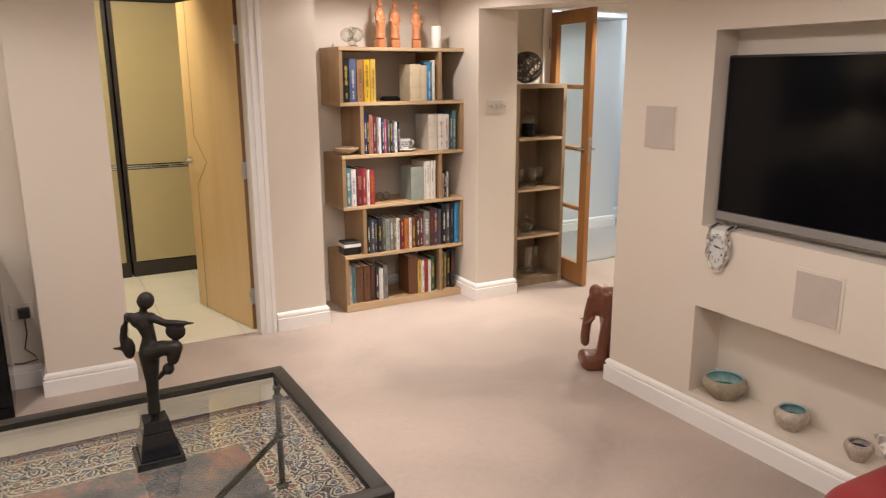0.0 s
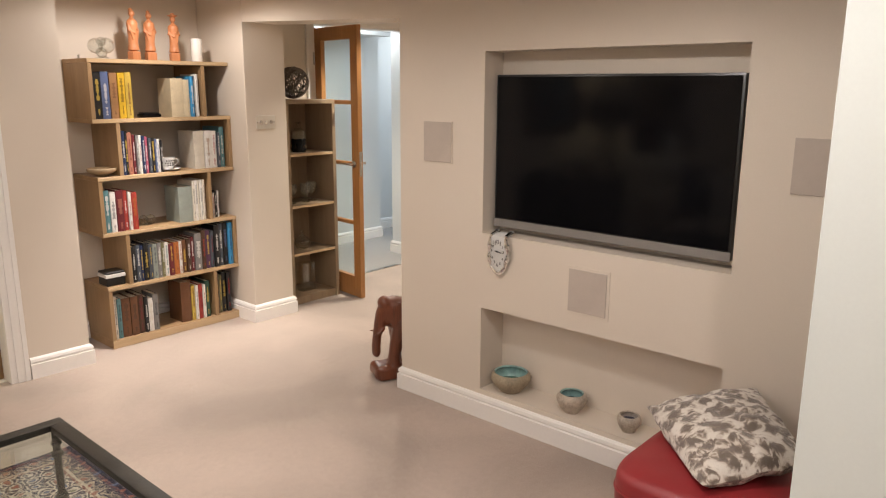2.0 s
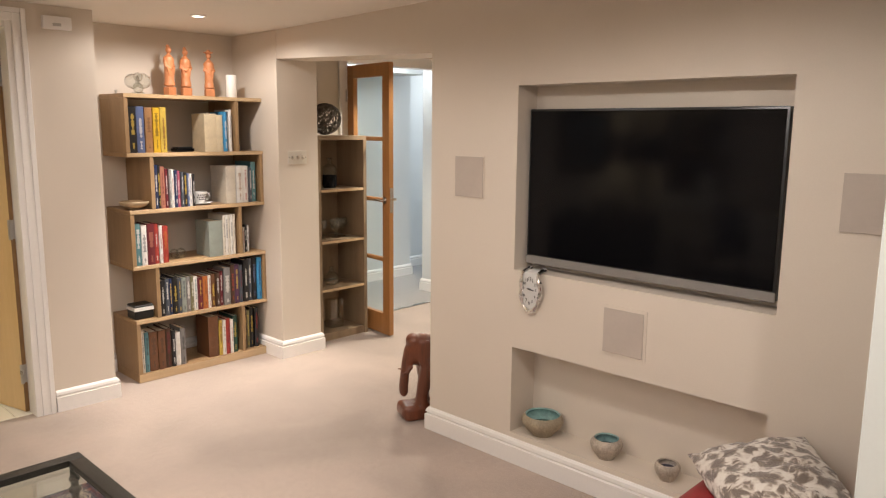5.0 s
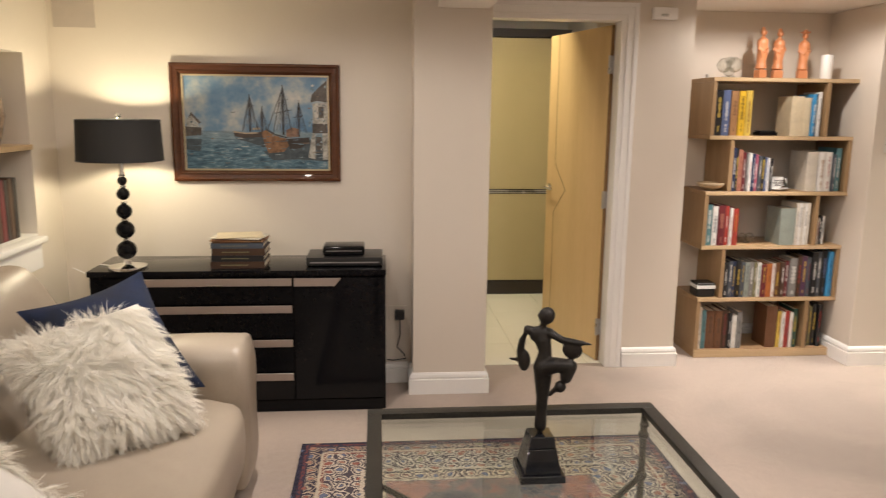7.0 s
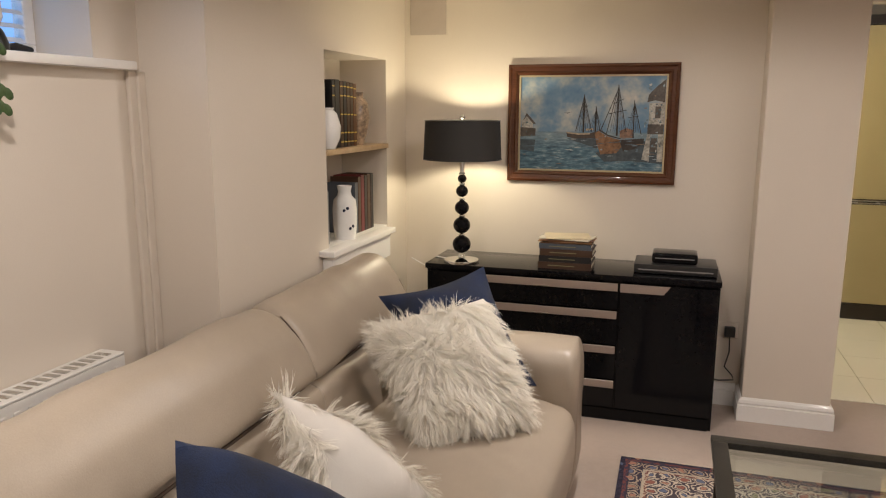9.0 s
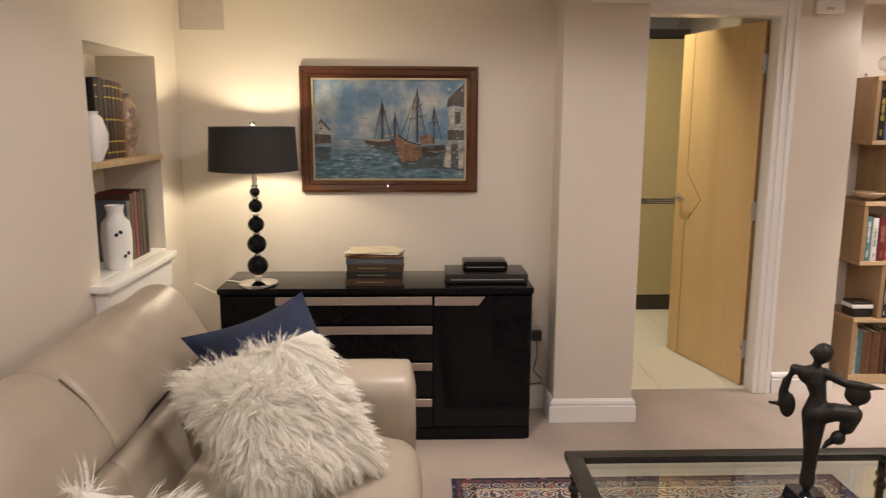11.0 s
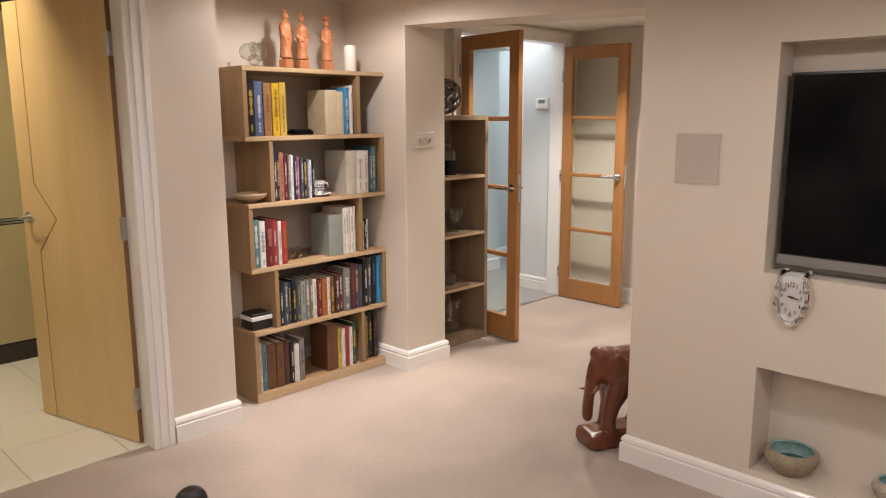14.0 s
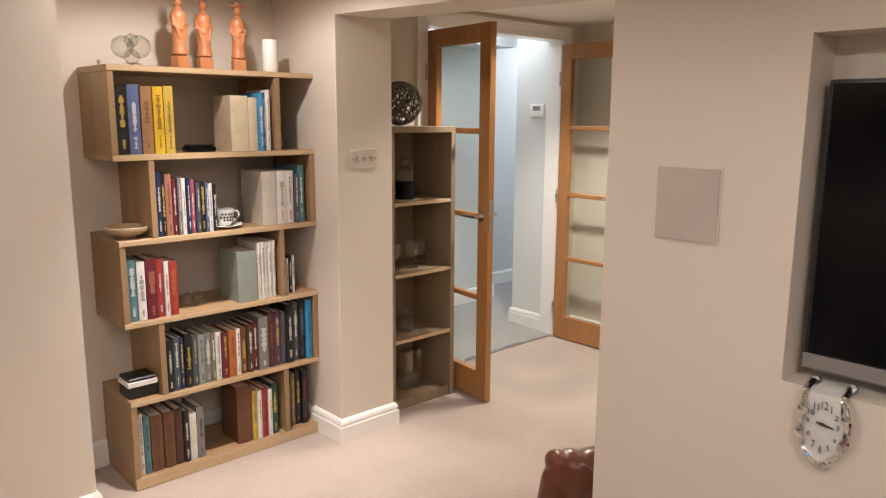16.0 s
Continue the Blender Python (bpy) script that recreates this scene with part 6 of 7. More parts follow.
    daub("painted_reflection", (0.06, 0.08, 0.09), [[(0.54, 0.20), (0.87, 0.33), (0.99, 0.33), (0.99, 0.10), (0.78, 0.12), (0.60, 0.11)], [(0.34, 0.345), (0.56, 0.36), (0.55, 0.24), (0.48, 0.28)], [(0.01, 0.33), (0.12, 0.33), (0.11, 0.20), (0.01, 0.22)]], 0.0003)
    daub("painted_far_boat", (0.07, 0.05, 0.04), [[(0.335, 0.415), (0.345, 0.36), (0.40, 0.345), (0.55, 0.355), (0.565, 0.43), (0.50, 0.405), (0.42, 0.40)]], 0.0006)
    daub("painted_trim", (0.46, 0.36, 0.24), [[(0.335, 0.415), (0.42, 0.40), (0.50, 0.405), (0.50, 0.39), (0.42, 0.385), (0.34, 0.40)], [(0.47, 0.43), (0.52, 0.435), (0.52, 0.455), (0.47, 0.45)]], 0.0010)
    daub("painted_orange_hull", (0.24, 0.125, 0.06), [[(0.53, 0.40), (0.545, 0.30), (0.575, 0.185), (0.68, 0.20), (0.72, 0.27), (0.71, 0.335), (0.62, 0.37), (0.555, 0.43)]], 0.0008, 0.5)
    daub("painted_dark_hull", (0.04, 0.03, 0.027), [[(0.70, 0.335), (0.725, 0.22), (0.80, 0.245), (0.86, 0.31), (0.86, 0.355), (0.78, 0.345)], [(0.555, 0.435), (0.62, 0.375), (0.71, 0.342), (0.71, 0.352), (0.62, 0.39), (0.56, 0.45)]], 0.0010)
    daub("painted_cabin", (0.26, 0.15, 0.10), [[(0.70, 0.36), (0.70, 0.43), (0.74, 0.46), (0.79, 0.44), (0.79, 0.36)]], 0.0011, 0.5)
    daub("painted_rigging", (0.03, 0.024, 0.02), [mast(0.453, 0.41, 0.80), mast(0.535, 0.42, 0.68), mast(0.68, 0.38, 0.90, 0.007), mast(0.788, 0.36, 0.74, 0.005),
                                               stay(0.453, 0.78, 0.40, 0.42), stay(0.453, 0.78, 0.51, 0.42), stay(0.535, 0.66, 0.565, 0.43), stay(0.68, 0.88, 0.61, 0.40), stay(0.68, 0.88, 0.74, 0.42),
                                               stay(0.68, 0.86, 0.57, 0.43), stay(0.788, 0.72, 0.84, 0.40), *(stay(u, top, u + dx, 0.42, 0.0012) for u, top in ((0.453, 0.74), (0.535, 0.64), (0.68, 0.84), (0.788, 0.70)) for dx in (-0.045, -0.028, -0.014, 0.016, 0.034, 0.05)),
                                               [(0.62, 0.60), (0.74, 0.64), (0.74, 0.646), (0.62, 0.607)], [(0.75, 0.56), (0.82, 0.58), (0.82, 0.586), (0.75, 0.566)], [(0.648, 0.70), (0.715, 0.75), (0.716, 0.757), (0.647, 0.708)], [(0.43, 0.66), (0.48, 0.68), (0.48, 0.687), (0.43, 0.667)]], 0.0013, 0.3)
    daub("painted_house_wall", (0.44, 0.42, 0.37), [[(0.02, 0.44), (0.02, 0.53), (0.055, 0.59), (0.10, 0.53), (0.10, 0.44)], [(0.885, 0.41), (0.885, 0.71), (0.985, 0.72), (0.985, 0.42)], [(0.85, 0.14), (0.88, 0.40), (0.90, 0.40), (0.90, 0.12)], [(0.95, 0.12), (0.95, 0.40), (0.985, 0.40), (0.985, 0.12)]], 0.0008, 0.5)
    daub("painted_house_dark", (0.10, 0.085, 0.07), [[(0.01, 0.36), (0.01, 0.46), (0.12, 0.45), (0.12, 0.37)], [(0.03, 0.53), (0.055, 0.61), (0.12, 0.50), (0.105, 0.49), (0.056, 0.575)], [(0.87, 0.72), (0.88, 0.80), (0.93, 0.88), (0.985, 0.95), (0.985, 0.72), (0.92, 0.74)],
                                                    [(0.925, 0.56), (0.925, 0.68), (0.96, 0.68), (0.96, 0.56)], [(0.88, 0.40), (0.88, 0.50), (0.985, 0.50), (0.985, 0.40)], [(0.905, 0.22), (0.905, 0.36), (0.945, 0.36), (0.945, 0.22)]], 0.0012, 0.4)
    # loose strokes: wave lights, broken reflections and foliage on the quay
    m, n, l, b = principled("oil_brush_strokes")
    geo = n.new("ShaderNodeNewGeometry")
    cr = ramp(n, [(0.0, (0.08, 0.11, 0.13)), (0.35, (0.13, 0.19, 0.23)), (0.65, (0.28, 0.34, 0.36)), (0.85, (0.46, 0.46, 0.43)), (0.94, (0.22, 0.15, 0.10))], True)
    l.new(geo.outputs["Random Per Island"], cr.inputs["Fac"])
    l.new(cr.outputs["Color"], b.inputs["Base Color"])
    b.inputs["Roughness"].default_value = 0.4
    bm = bmesh.new()
    rnd = random.Random(21)
    for k in range(120):
        kind = rnd.random()
        if kind < 0.62:
            u, v, du, dv = rnd.uniform(0.02, 0.98), rnd.uniform(0.02, 0.36), rnd.uniform(0.012, 0.04), rnd.uniform(0.003, 0.007)
        elif kind < 0.82:
            u, v, du, dv = rnd.uniform(0.86, 0.985), rnd.uniform(0.10, 0.92), rnd.uniform(0.004, 0.012), rnd.uniform(0.008, 0.022)
        elif kind < 0.93:
            u, v, du, dv = rnd.uniform(0.56, 0.85), rnd.uniform(0.22, 0.44), rnd.uniform(0.004, 0.012), rnd.uniform(0.006, 0.014)
        else:
            u, v, du, dv = rnd.uniform(0.01, 0.13), rnd.uniform(0.34, 0.52), rnd.uniform(0.004, 0.010), rnd.uniform(0.008, 0.016)
        x, z = cx0 + (cx1 - cx0) * u, cz0 + (cz1 - cz0) * v
        w, h = (cx1 - cx0) * du, (cz1 - cz0) * dv
        if x - w < cx0 + 0.01 or x + w > cx1 - 0.01:
            continue
        bm.faces.new([bm.verts.new((x + a * w, Y - 0.0078 - 0.00001 * k, z + c * h)) for a, c in ((-1, 0.1), (-0.3, -0.8), (1, -0.2), (0.4, 0.9))])
    strokes = part("brush_strokes", bm, m, canvas, "", 0)
    strokes["kind"] = "stuff"
    daub("painted_gull", (0.06, 0.06, 0.07), [[(0.315, 0.615), (0.34, 0.612), (0.37, 0.622), (0.34, 0.605)]], 0.0006)


painting()


# ---- table lamp ----
def table_lamp():
    x, y, z = -1.352, 3.768, SZ + 0.0006
    t = thing("table_lamp", (x, y, z), "lamp of stacked black glass balls with a black drum shade", "lamp")
    bm = bmesh.new()
    lathe(bm, [(0, 0), (0.088, 0), (0.090, 0.006), (0.088, 0.014), (0.06, 0.020), (0.02, 0.026), (0.016, 0.04), (0, 0.04)], x, y, z, 40)
    part("foot", bm, CHROME, t, "round chrome foot")
    for h, r in ((0.092, 0.047), (0.191, 0.044), (0.281, 0.037), (0.365, 0.031), (0.428, 0.023)):
        bm = bmesh.new()
        ball(bm, (x, y, z + h), (r, r, r * 0.97), 28, 18)
        part("glass_ball", bm, BLACK_GLOSS, t, "glossy black glass ball")
    for h in (0.141, 0.239, 0.322, 0.399, 0.453):
        bm = bmesh.new()
        lathe(bm, [(0, -0.007), (0.013, -0.007), (0.017, 0), (0.013, 0.007), (0, 0.007)], x, y, z + h, 18)
        part("collar", bm, CHROME, t, "chrome collar")
    bm = bmesh.new()
    lathe(bm, [(0, 0), (0.011, 0), (0.011, 0.10), (0.016, 0.102), (0.016, 0.15), (0, 0.15)], x, y, z + 0.455, 16)
    part("stem", bm, CHROME, t)
    bm = bmesh.new()
    tube(bm, [(x - 0.186, y, z + 0.69), (x, y, z + 0.70), (x + 0.186, y, z + 0.69)], 0.0022, 6)
    tube(bm, [(x, y - 0.186, z + 0.69), (x, y, z + 0.70), (x, y + 0.186, z + 0.69)], 0.0022, 6)
    tube(bm, [(x, y, z + 0.60), (x, y, z + 0.735)], 0.0025, 6)
    part("shade_carrier", bm, STEEL, t)
    bm = bmesh.new()
    lathe(bm, [(0.196, 0.527), (0.187, 0.716), (0.1855, 0.716), (0.1945, 0.527), (0.196, 0.527)], x, y, z, 56)
    for f in bm.faces:
        c = f.calc_center_median()
        f.material_index = 1 if math.hypot(c.x - x, c.y - y) < 0.1945 - (c.z - z - 0.527) * 0.0476 - 0.0004 else 0
    shade_ob = part("shade", bm, [SHADE_OUT, SHADE_IN], t, "black drum shade with pale lining")
    for h, r in ((0.527, 0.1965), (0.716, 0.1872)):
        bm = bmesh.new()
        tube(bm, [(x + r * math.cos(a), y + r * math.sin(a), z + h) for a in (2 * math.pi * i / 56 for i in range(57))], 0.0028, 6)
        part("shade_trim", bm, BLACK_SATIN, shade_ob)
    bm = bmesh.new()
    ball(bm, (x, y, z + 0.735), (0.014, 0.014, 0.013), 14, 8)
    part("finial", bm, CHROME, t)
    bm = bmesh.new()
    tube(bm, [(x - 0.08, y + 0.03, z + 0.006), (x - 0.16, y + 0.08, z + 0.004), (x - 0.20, y + 0.16, z - 0.05), (x - 0.26, y + 0.25, z - 0.10), (x - 0.38, y + 0.30, z - 0.06)], 0.0028, 6)
    part("cord", bm, GLOSS, t, "pale lamp cord")


table_lamp()


# ---- on the sideboard ----
rnd = random.Random(11)
z = SZ + 0.0006
for k, (h, col, w) in enumerate(((0.034, "darkbrown", 0.262), (0.030, "black", 0.256), (0.034, "darkbrown", 0.258), (0.026, "slate", 0.254))):
    b = thing("stacked_book", (-0.82, 3.83, z), "%s hardback lying in a stack on the sideboard" % col, "book", "book stack on the sideboard")
    dx = rnd.uniform(-0.006, 0.006)
    x0, x1, y0, y1 = -0.82 - w / 2 + dx, -0.82 + w / 2 + dx, 3.74, 3.93
    bm = boxes((x0, x1, y0, y1, z, z + 0.003), (x0, x1, y0, y1, z + h - 0.003, z + h), (x0, x1, y0, y0 + 0.004, z + 0.003, z + h - 0.003))
    c = part("cover", bm, cover(COL[col]), b)
    part("page_block", boxes((x0 + 0.005, x1 - 0.005, y0 + 0.0045, y1 - 0.005, z + 0.0033, z + h - 0.0033)), PAPER, b, "cream page block")
    part("spine_title", boxes((x0 + 0.05, x0 + 0.18, y0 - 0.0006, y0 + 0.002, z + h * 0.44, z + h * 0.56)), cover(COL["olive"]), c, "dull gilt title bar")
    z += h + 0.0006
for k, (col, w, ang) in enumerate((("brown", 0.25, 0.05), ("tan", 0.26, -0.08), ("brown", 0.25, 0.12), ("ivory", 0.255, -0.16), ("cream", 0.22, 0.2))):
    bm = bmesh.new()
    vs = box(bm, -0.82 - w / 2, -0.82 + w / 2, 3.745, 3.915, z, z + 0.005, 0.001)
    bmesh.ops.rotate(bm, verts=bm.verts[:], cent=(-0.82, 3.83, z), matrix=Matrix.Rotation(ang, 3, "Z"))
    solo("magazine", bm, cover(COL[col]), "%s booklet fanned on top of the book stack" % col, "magazine", "booklets on the stack")
    z += 0.0058

d = thing("disc_player", (-0.30, 3.875, SZ), "flat black disc player on the sideboard", "player")
part("case", boxes((-0.49, -0.11, 3.76, 3.99, SZ + 0.006, SZ + 0.048), bevel=0.003, seg=2), BLACK_PLASTIC, d)
part("tray_line", boxes((-0.47, -0.13, 3.7585, 3.7602, SZ + 0.02, SZ + 0.026)), SILVER, d, "silver front line")
for x in (-0.45, -0.15):
    for y in (3.79, 3.96):
        bm = bmesh.new()
        lathe(bm, [(0, 0.0005), (0.012, 0.0005), (0.012, 0.0058), (0, 0.0058)], x, y, SZ, 12)
        part("foot", bm, BLACK_SATIN, d)
d = thing("set_top_box", (-0.305, 3.88, SZ + 0.0485), "small black rounded set-top box on the disc player", "set-top box")
part("case", boxes((-0.41, -0.20, 3.80, 3.95, SZ + 0.0486, SZ + 0.098), bevel=0.014, seg=3), BLACK_GLOSS, d)
part("front_line", boxes((-0.395, -0.215, 3.7985, 3.801, SZ + 0.072, SZ + 0.076)), SILVER, d, "thin silver line")


# ---- cushions ----
def cushion_mesh(corners, thick, lumps=0.006, seed=1, nu=26, pinch=0.10, plump=0.42):
    """A filled cushion between four corners (in order), plump in the middle, pinched at its corners."""
    a, b, c, d = (Vector(p) for p in corners)
    nrm = ((c - a).cross(d - b)).normalized()
    bm = bmesh.new()
    sides = []
    for s in (1, -1):
        grid = []
        for j in range(nu + 1):
            rowv = []
            for i in range(nu + 1):
                u, v = i / nu, j / nu
                bow_u = pinch * math.sin(math.pi * v) * (0.5 - u) * 0.35
                bow_v = pinch * math.sin(math.pi * u) * (0.5 - v) * 0.35
                uu, vv = u + bow_u * 0.6, v + bow_v * 0.6
                p = (a * (1 - uu) + b * uu) * (1 - vv) + (d * (1 - uu) + c * uu) * vv
                h = (max(0.0, 1 - (2 * u - 1) ** 2) * max(0.0, 1 - (2 * v - 1) ** 2)) ** plump
                wob = noise.noise(p * 7 + Vector((seed, 0, s))) * lumps
                rowv.append(bm.verts.new(p + nrm * s * (thick * 0.5 * h + wob * h)))
            grid.append(rowv)
        for j in range(nu):
            for i in range(nu):
                q = (grid[j][i], grid[j][i + 1], grid[j + 1][i + 1], grid[j + 1][i])
                bm.faces.new(q if s > 0 else q[::-1])
        sides.append(grid)
    bmesh.ops.remove_doubles(bm, verts=bm.verts[:], dist=0.0008)
    return bm, nrm


def piping(corners, r):
    a, b, c, d = (Vector(p) for p in corners)
    bm = bmesh.new()
    pts = []
    for p, q in ((a, b), (b, c), (c, d), (d, a)):
        pts += [p.lerp(q, t / 8) for t in range(8)]
    mid = (a + b + c + d) / 4
    pts = [p + (mid - p) * 0.012 for p in pts]
    tube(bm, pts + [pts[0]], r, 6)
    return bm


def navy_cushion(corners, seed, label, pinch=0.55):
    bm, nrm = cushion_mesh(corners, 0.21 if pinch > 0 else 0.25, 0.040, seed, pinch=pinch, plump=0.62 if pinch > 0 else 0.45)
    t = thing("navy_cushion", tuple(min((Vector(p) for p in corners), key=lambda v: v.z)), label, "cushion", "navy cushions on the sofa")
    part("cover", bm, NAVY, t)
    

def fur_cushion(corners, seed, label, count=32000, plain_back=False):
    bm, nrm = cushion_mesh(corners, 0.17 if plain_back else 0.13, 0.012 if plain_back else 0.008, seed, plump=0.60 if plain_back else 0.42)
    mid = sum((Vector(p) for p in corners), Vector()) / 4
    bm.normal_update()
    bm.faces.ensure_lookup_table()
    faces = [f for f in bm.faces]
    for f in faces:
        if (f.calc_center_median() - mid).dot(f.normal) < 0:
            f.normal_flip()
    if plain_back:
        faces = [f for f in faces if f.normal.dot(nrm) < 0.74]
    areas = np.cumsum([f.calc_area() for f in faces])
    rg = np.random.RandomState(seed)

    def root():
        f = faces[min(int(np.searchsorted(areas, rg.rand() * areas[-1])), len(faces) - 1)]
        w = rg.dirichlet([1.0] * len(f.verts))
        return sum((v.co * k for v, k in zip(f.verts, w)), Vector()), f.normal.copy()

    def sweep(p, nn, loose, ln):
        """Where a strand from p ends: out of the pile, away from the middle and down."""
        out = p - mid
        out -= nn * out.dot(nn)
        d = nn * 0.40 + 0.7 * noise.noise_vector(p * 8 + Vector((seed, 0, 0))) + out.normalized() * 0.22 + Vector((0.22, -0.1, -0.55)) + Vector(rg.normal(0, loose, 3))
        return p + d.normalized() * ln
    # strands gather into pointed locks
    locks = [(p, sweep(p, nn, 0.32, 0.062 + 0.04 * rg.rand())) for p, nn in (root() for k in range(count // 11))]
    roots = np.array([p for p, e in locks])
    verts, polys = [], []
    for k in range(count):
        p, nn = root()
        own = sweep(p, nn, 0.15, 0.04 + 0.045 * rg.rand())
        near, end = locks[int(np.argmin(((roots - np.array(p)) ** 2).sum(axis=1)))]
        pull = 0.68 if rg.rand() < 0.8 else 0.15
        tip = own.lerp(end, pull)
        m1 = p.lerp(tip, 0.5) + nn * 0.007
        side = (tip - p).cross(nn + Vector(rg.normal(0, 0.35, 3))).normalized() * 0.0010
        k = len(verts)
        verts += [p - side, p + side, m1 + side * 0.8, m1 - side * 0.8, tip]
        polys += [(k, k + 1, k + 2, k + 3), (k + 3, k + 2, k + 4)]
    t = thing("fur_cushion", tuple(min((Vector(p) for p in corners), key=lambda v: v.z)), label, "cushion", "shaggy white cushions on the sofa")
    part("cover", bm, FUR_BACK if plain_back else FUR, t, "smooth off-white cloth cover" if plain_back else "")
    me = bpy.data.meshes.new("shaggy_fur")
    org = t.location
    me.from_pydata([tuple(v - org) for v in verts], [], polys)
    me.materials.append(FUR)
    ob = new("shaggy_fur", me)
    ob.parent = t
    tagged(ob, "long shaggy ivory pile", kind="stuff")


navy_cushion([(-1.09, 2.53, 0.482), (-0.775, 2.78, 0.492), (-1.01, 2.875, 0.915), (-1.335, 2.60, 0.838)], 3, "navy velvet cushion standing behind the shaggy cushion")
fur_cushion([(-1.055, 2.235, 0.492), (-0.745, 2.47, 0.50), (-0.935, 2.585, 0.865), (-1.275, 2.40, 0.785)], 5, "shaggy ivory fur cushion leaning on the sofa arm")
fur_cushion([(-1.08, 1.66, 0.500), (-0.87, 1.88, 0.487), (-1.115, 1.90, 0.662), (-1.31, 1.81, 0.775)], 8, "shaggy ivory fur cushion lying with its plain cloth back up", 15000, True)
navy_cushion([(-1.08, 1.18, 0.49), (-0.84, 1.52, 0.50), (-0.99, 1.60, 0.60), (-1.25, 1.33, 0.86)], 9, "navy velvet cushion leaning on the sofa back", -0.5)


# ---- red stool and throw ----
st = thing("footstool", (2.16, 0.81, 0.0), "red leather footstool with plump padded top", "stool")
bm = bmesh.new()
soft_block(bm, 1.875, 2.44, 0.565, 1.07, 0.03, 0.285, 9)
part("body", bm, RED_LEATHER, st)
bm = bmesh.new()
soft_block(bm, 1.862, 2.455, 0.556, 1.082, 0.275, 0.432, 5)
creased(bm, 0.004, 6, 2)
pad = part("seat_pad", bm, RED_LEATHER, st)
bm = bmesh.new()
loop = [(2.1585 + 0.297 * math.copysign(abs(math.cos(a)) ** 0.4, math.cos(a)), 0.819 + 0.264 * math.copysign(abs(math.sin(a)) ** 0.4, math.sin(a)), 0.356) for a in (2 * math.pi * i / 64 for i in range(65))]
tube(bm, loop, 0.0028, 6)
part("piping", bm, RED_LEATHER, pad)
for x in (1.93, 2.39):
    for y in (0.62, 1.02):
        bm = bmesh.new()
        lathe(bm, [(0, 0), (0.02, 0), (0.024, 0.036), (0, 0.036)], x, y, 0, 12)
        part("foot", bm, BLACK_SATIN, st)


def throw_material():
    m, n, l, b = principled("mottled_fur_throw")
    tc = n.new("ShaderNodeTexCoord")
    v = node(n, "ShaderNodeTexVoronoi", Scale=24.0, Randomness=1.0)
    v.distance = "CHEBYCHEV"
    nz = node(n, "ShaderNodeTexNoise", Scale=19.0, Detail=3.0, Distortion=1.6)
    l.new(tc.outputs["Object"], nz.inputs["Vector"])
    sh = n.new("ShaderNodeVectorMath")
    sh.operation = "MULTIPLY_ADD"
    sh.inputs[1].default_value = (0.05, 0.05, 0.05)
    l.new(nz.outputs["Color"], sh.inputs[0])
    l.new(tc.outputs["Object"], sh.inputs[2])
    l.new(sh.outputs[0], v.inputs["Vector"])
    mul = n.new("ShaderNodeMath")
    mul.operation = "MULTIPLY_ADD"
    mul.inputs[1].default_value, mul.inputs[2].default_value = 0.8, -0.1
    l.new(nz.outputs["Fac"], mul.inputs[0])
    add = n.new("ShaderNodeMath")
    add.operation = "ADD"
    l.new(mul.outputs[0], add.inputs[0])
    l.new(v.outputs["Distance"], add.inputs[1])
    cr = ramp(n, [(0.58, (0.16, 0.125, 0.10)), (0.70, (0.32, 0.26, 0.21)), (0.77, (0.58, 0.52, 0.45)), (0.92, (0.72, 0.67, 0.60))])
    l.new(add.outputs[0], cr.inputs["Fac"])
    l.new(cr.outputs["Color"], b.inputs["Base Color"])
    b.inputs["Roughness"].default_value = 0.9
    b.inputs["Sheen Weight"].default_value = 0.4
    f = node(n, "ShaderNodeTexNoise", Scale=260.0, Detail=3.0)
    l.new(tc.outputs["Object"], f.inputs["Vector"])
    bp = node(n, "ShaderNodeBump", Strength=0.7, Distance=0.006)
    l.new(f.outputs["Fac"], bp.inputs["Height"])
    l.new(bp.outputs[0], b.inputs["Normal"])
    return m


bm, nrm = cushion_mesh([(1.905, 0.78, 0.455), (2.26, 1.13, 0.47), (2.55, 0.86, 0.53), (2.18, 0.575, 0.50)], 0.15, 0.016, 14, 40, 0.05)
for v in bm.verts:
    p = v.co
    p.z += 0.010 * noise.noise(p * 26) + 0.012 * noise.noise(p * 11)
    p.z = max(p.z, 0.436 if p.y < 1.07 else 0.40)
    p.x = min(p.x, 2.588)
solo("fur_throw", bm, throw_material(), "folded white and grey-brown mottled fur throw on the footstool", "throw")

# ---- niche in the west wall ----
s = structure("shelf_niche", boxes((-2.03, LX + 0.012, 3.0955, 3.7995, 1.308, 1.333), bevel=0.002), OAK_EDGE, "pale wooden shelf in the book niche")
bm = boxes((-2.03, LX, 3.0955, 3.7995, 0.8785, 0.905), (LX, -1.700, 3.0, 3.735, 0.8785, 0.905), bevel=0.004, seg=2)
structure("trim_niche_sill", bm, GLOSS, "white painted sill board of the niche")
structure("trim_niche_apron", boxes((LX, -1.722, 3.03, 3.715, 0.755, 0.878), bevel=0.004), GLOSS, "white painted apron under the niche sill")


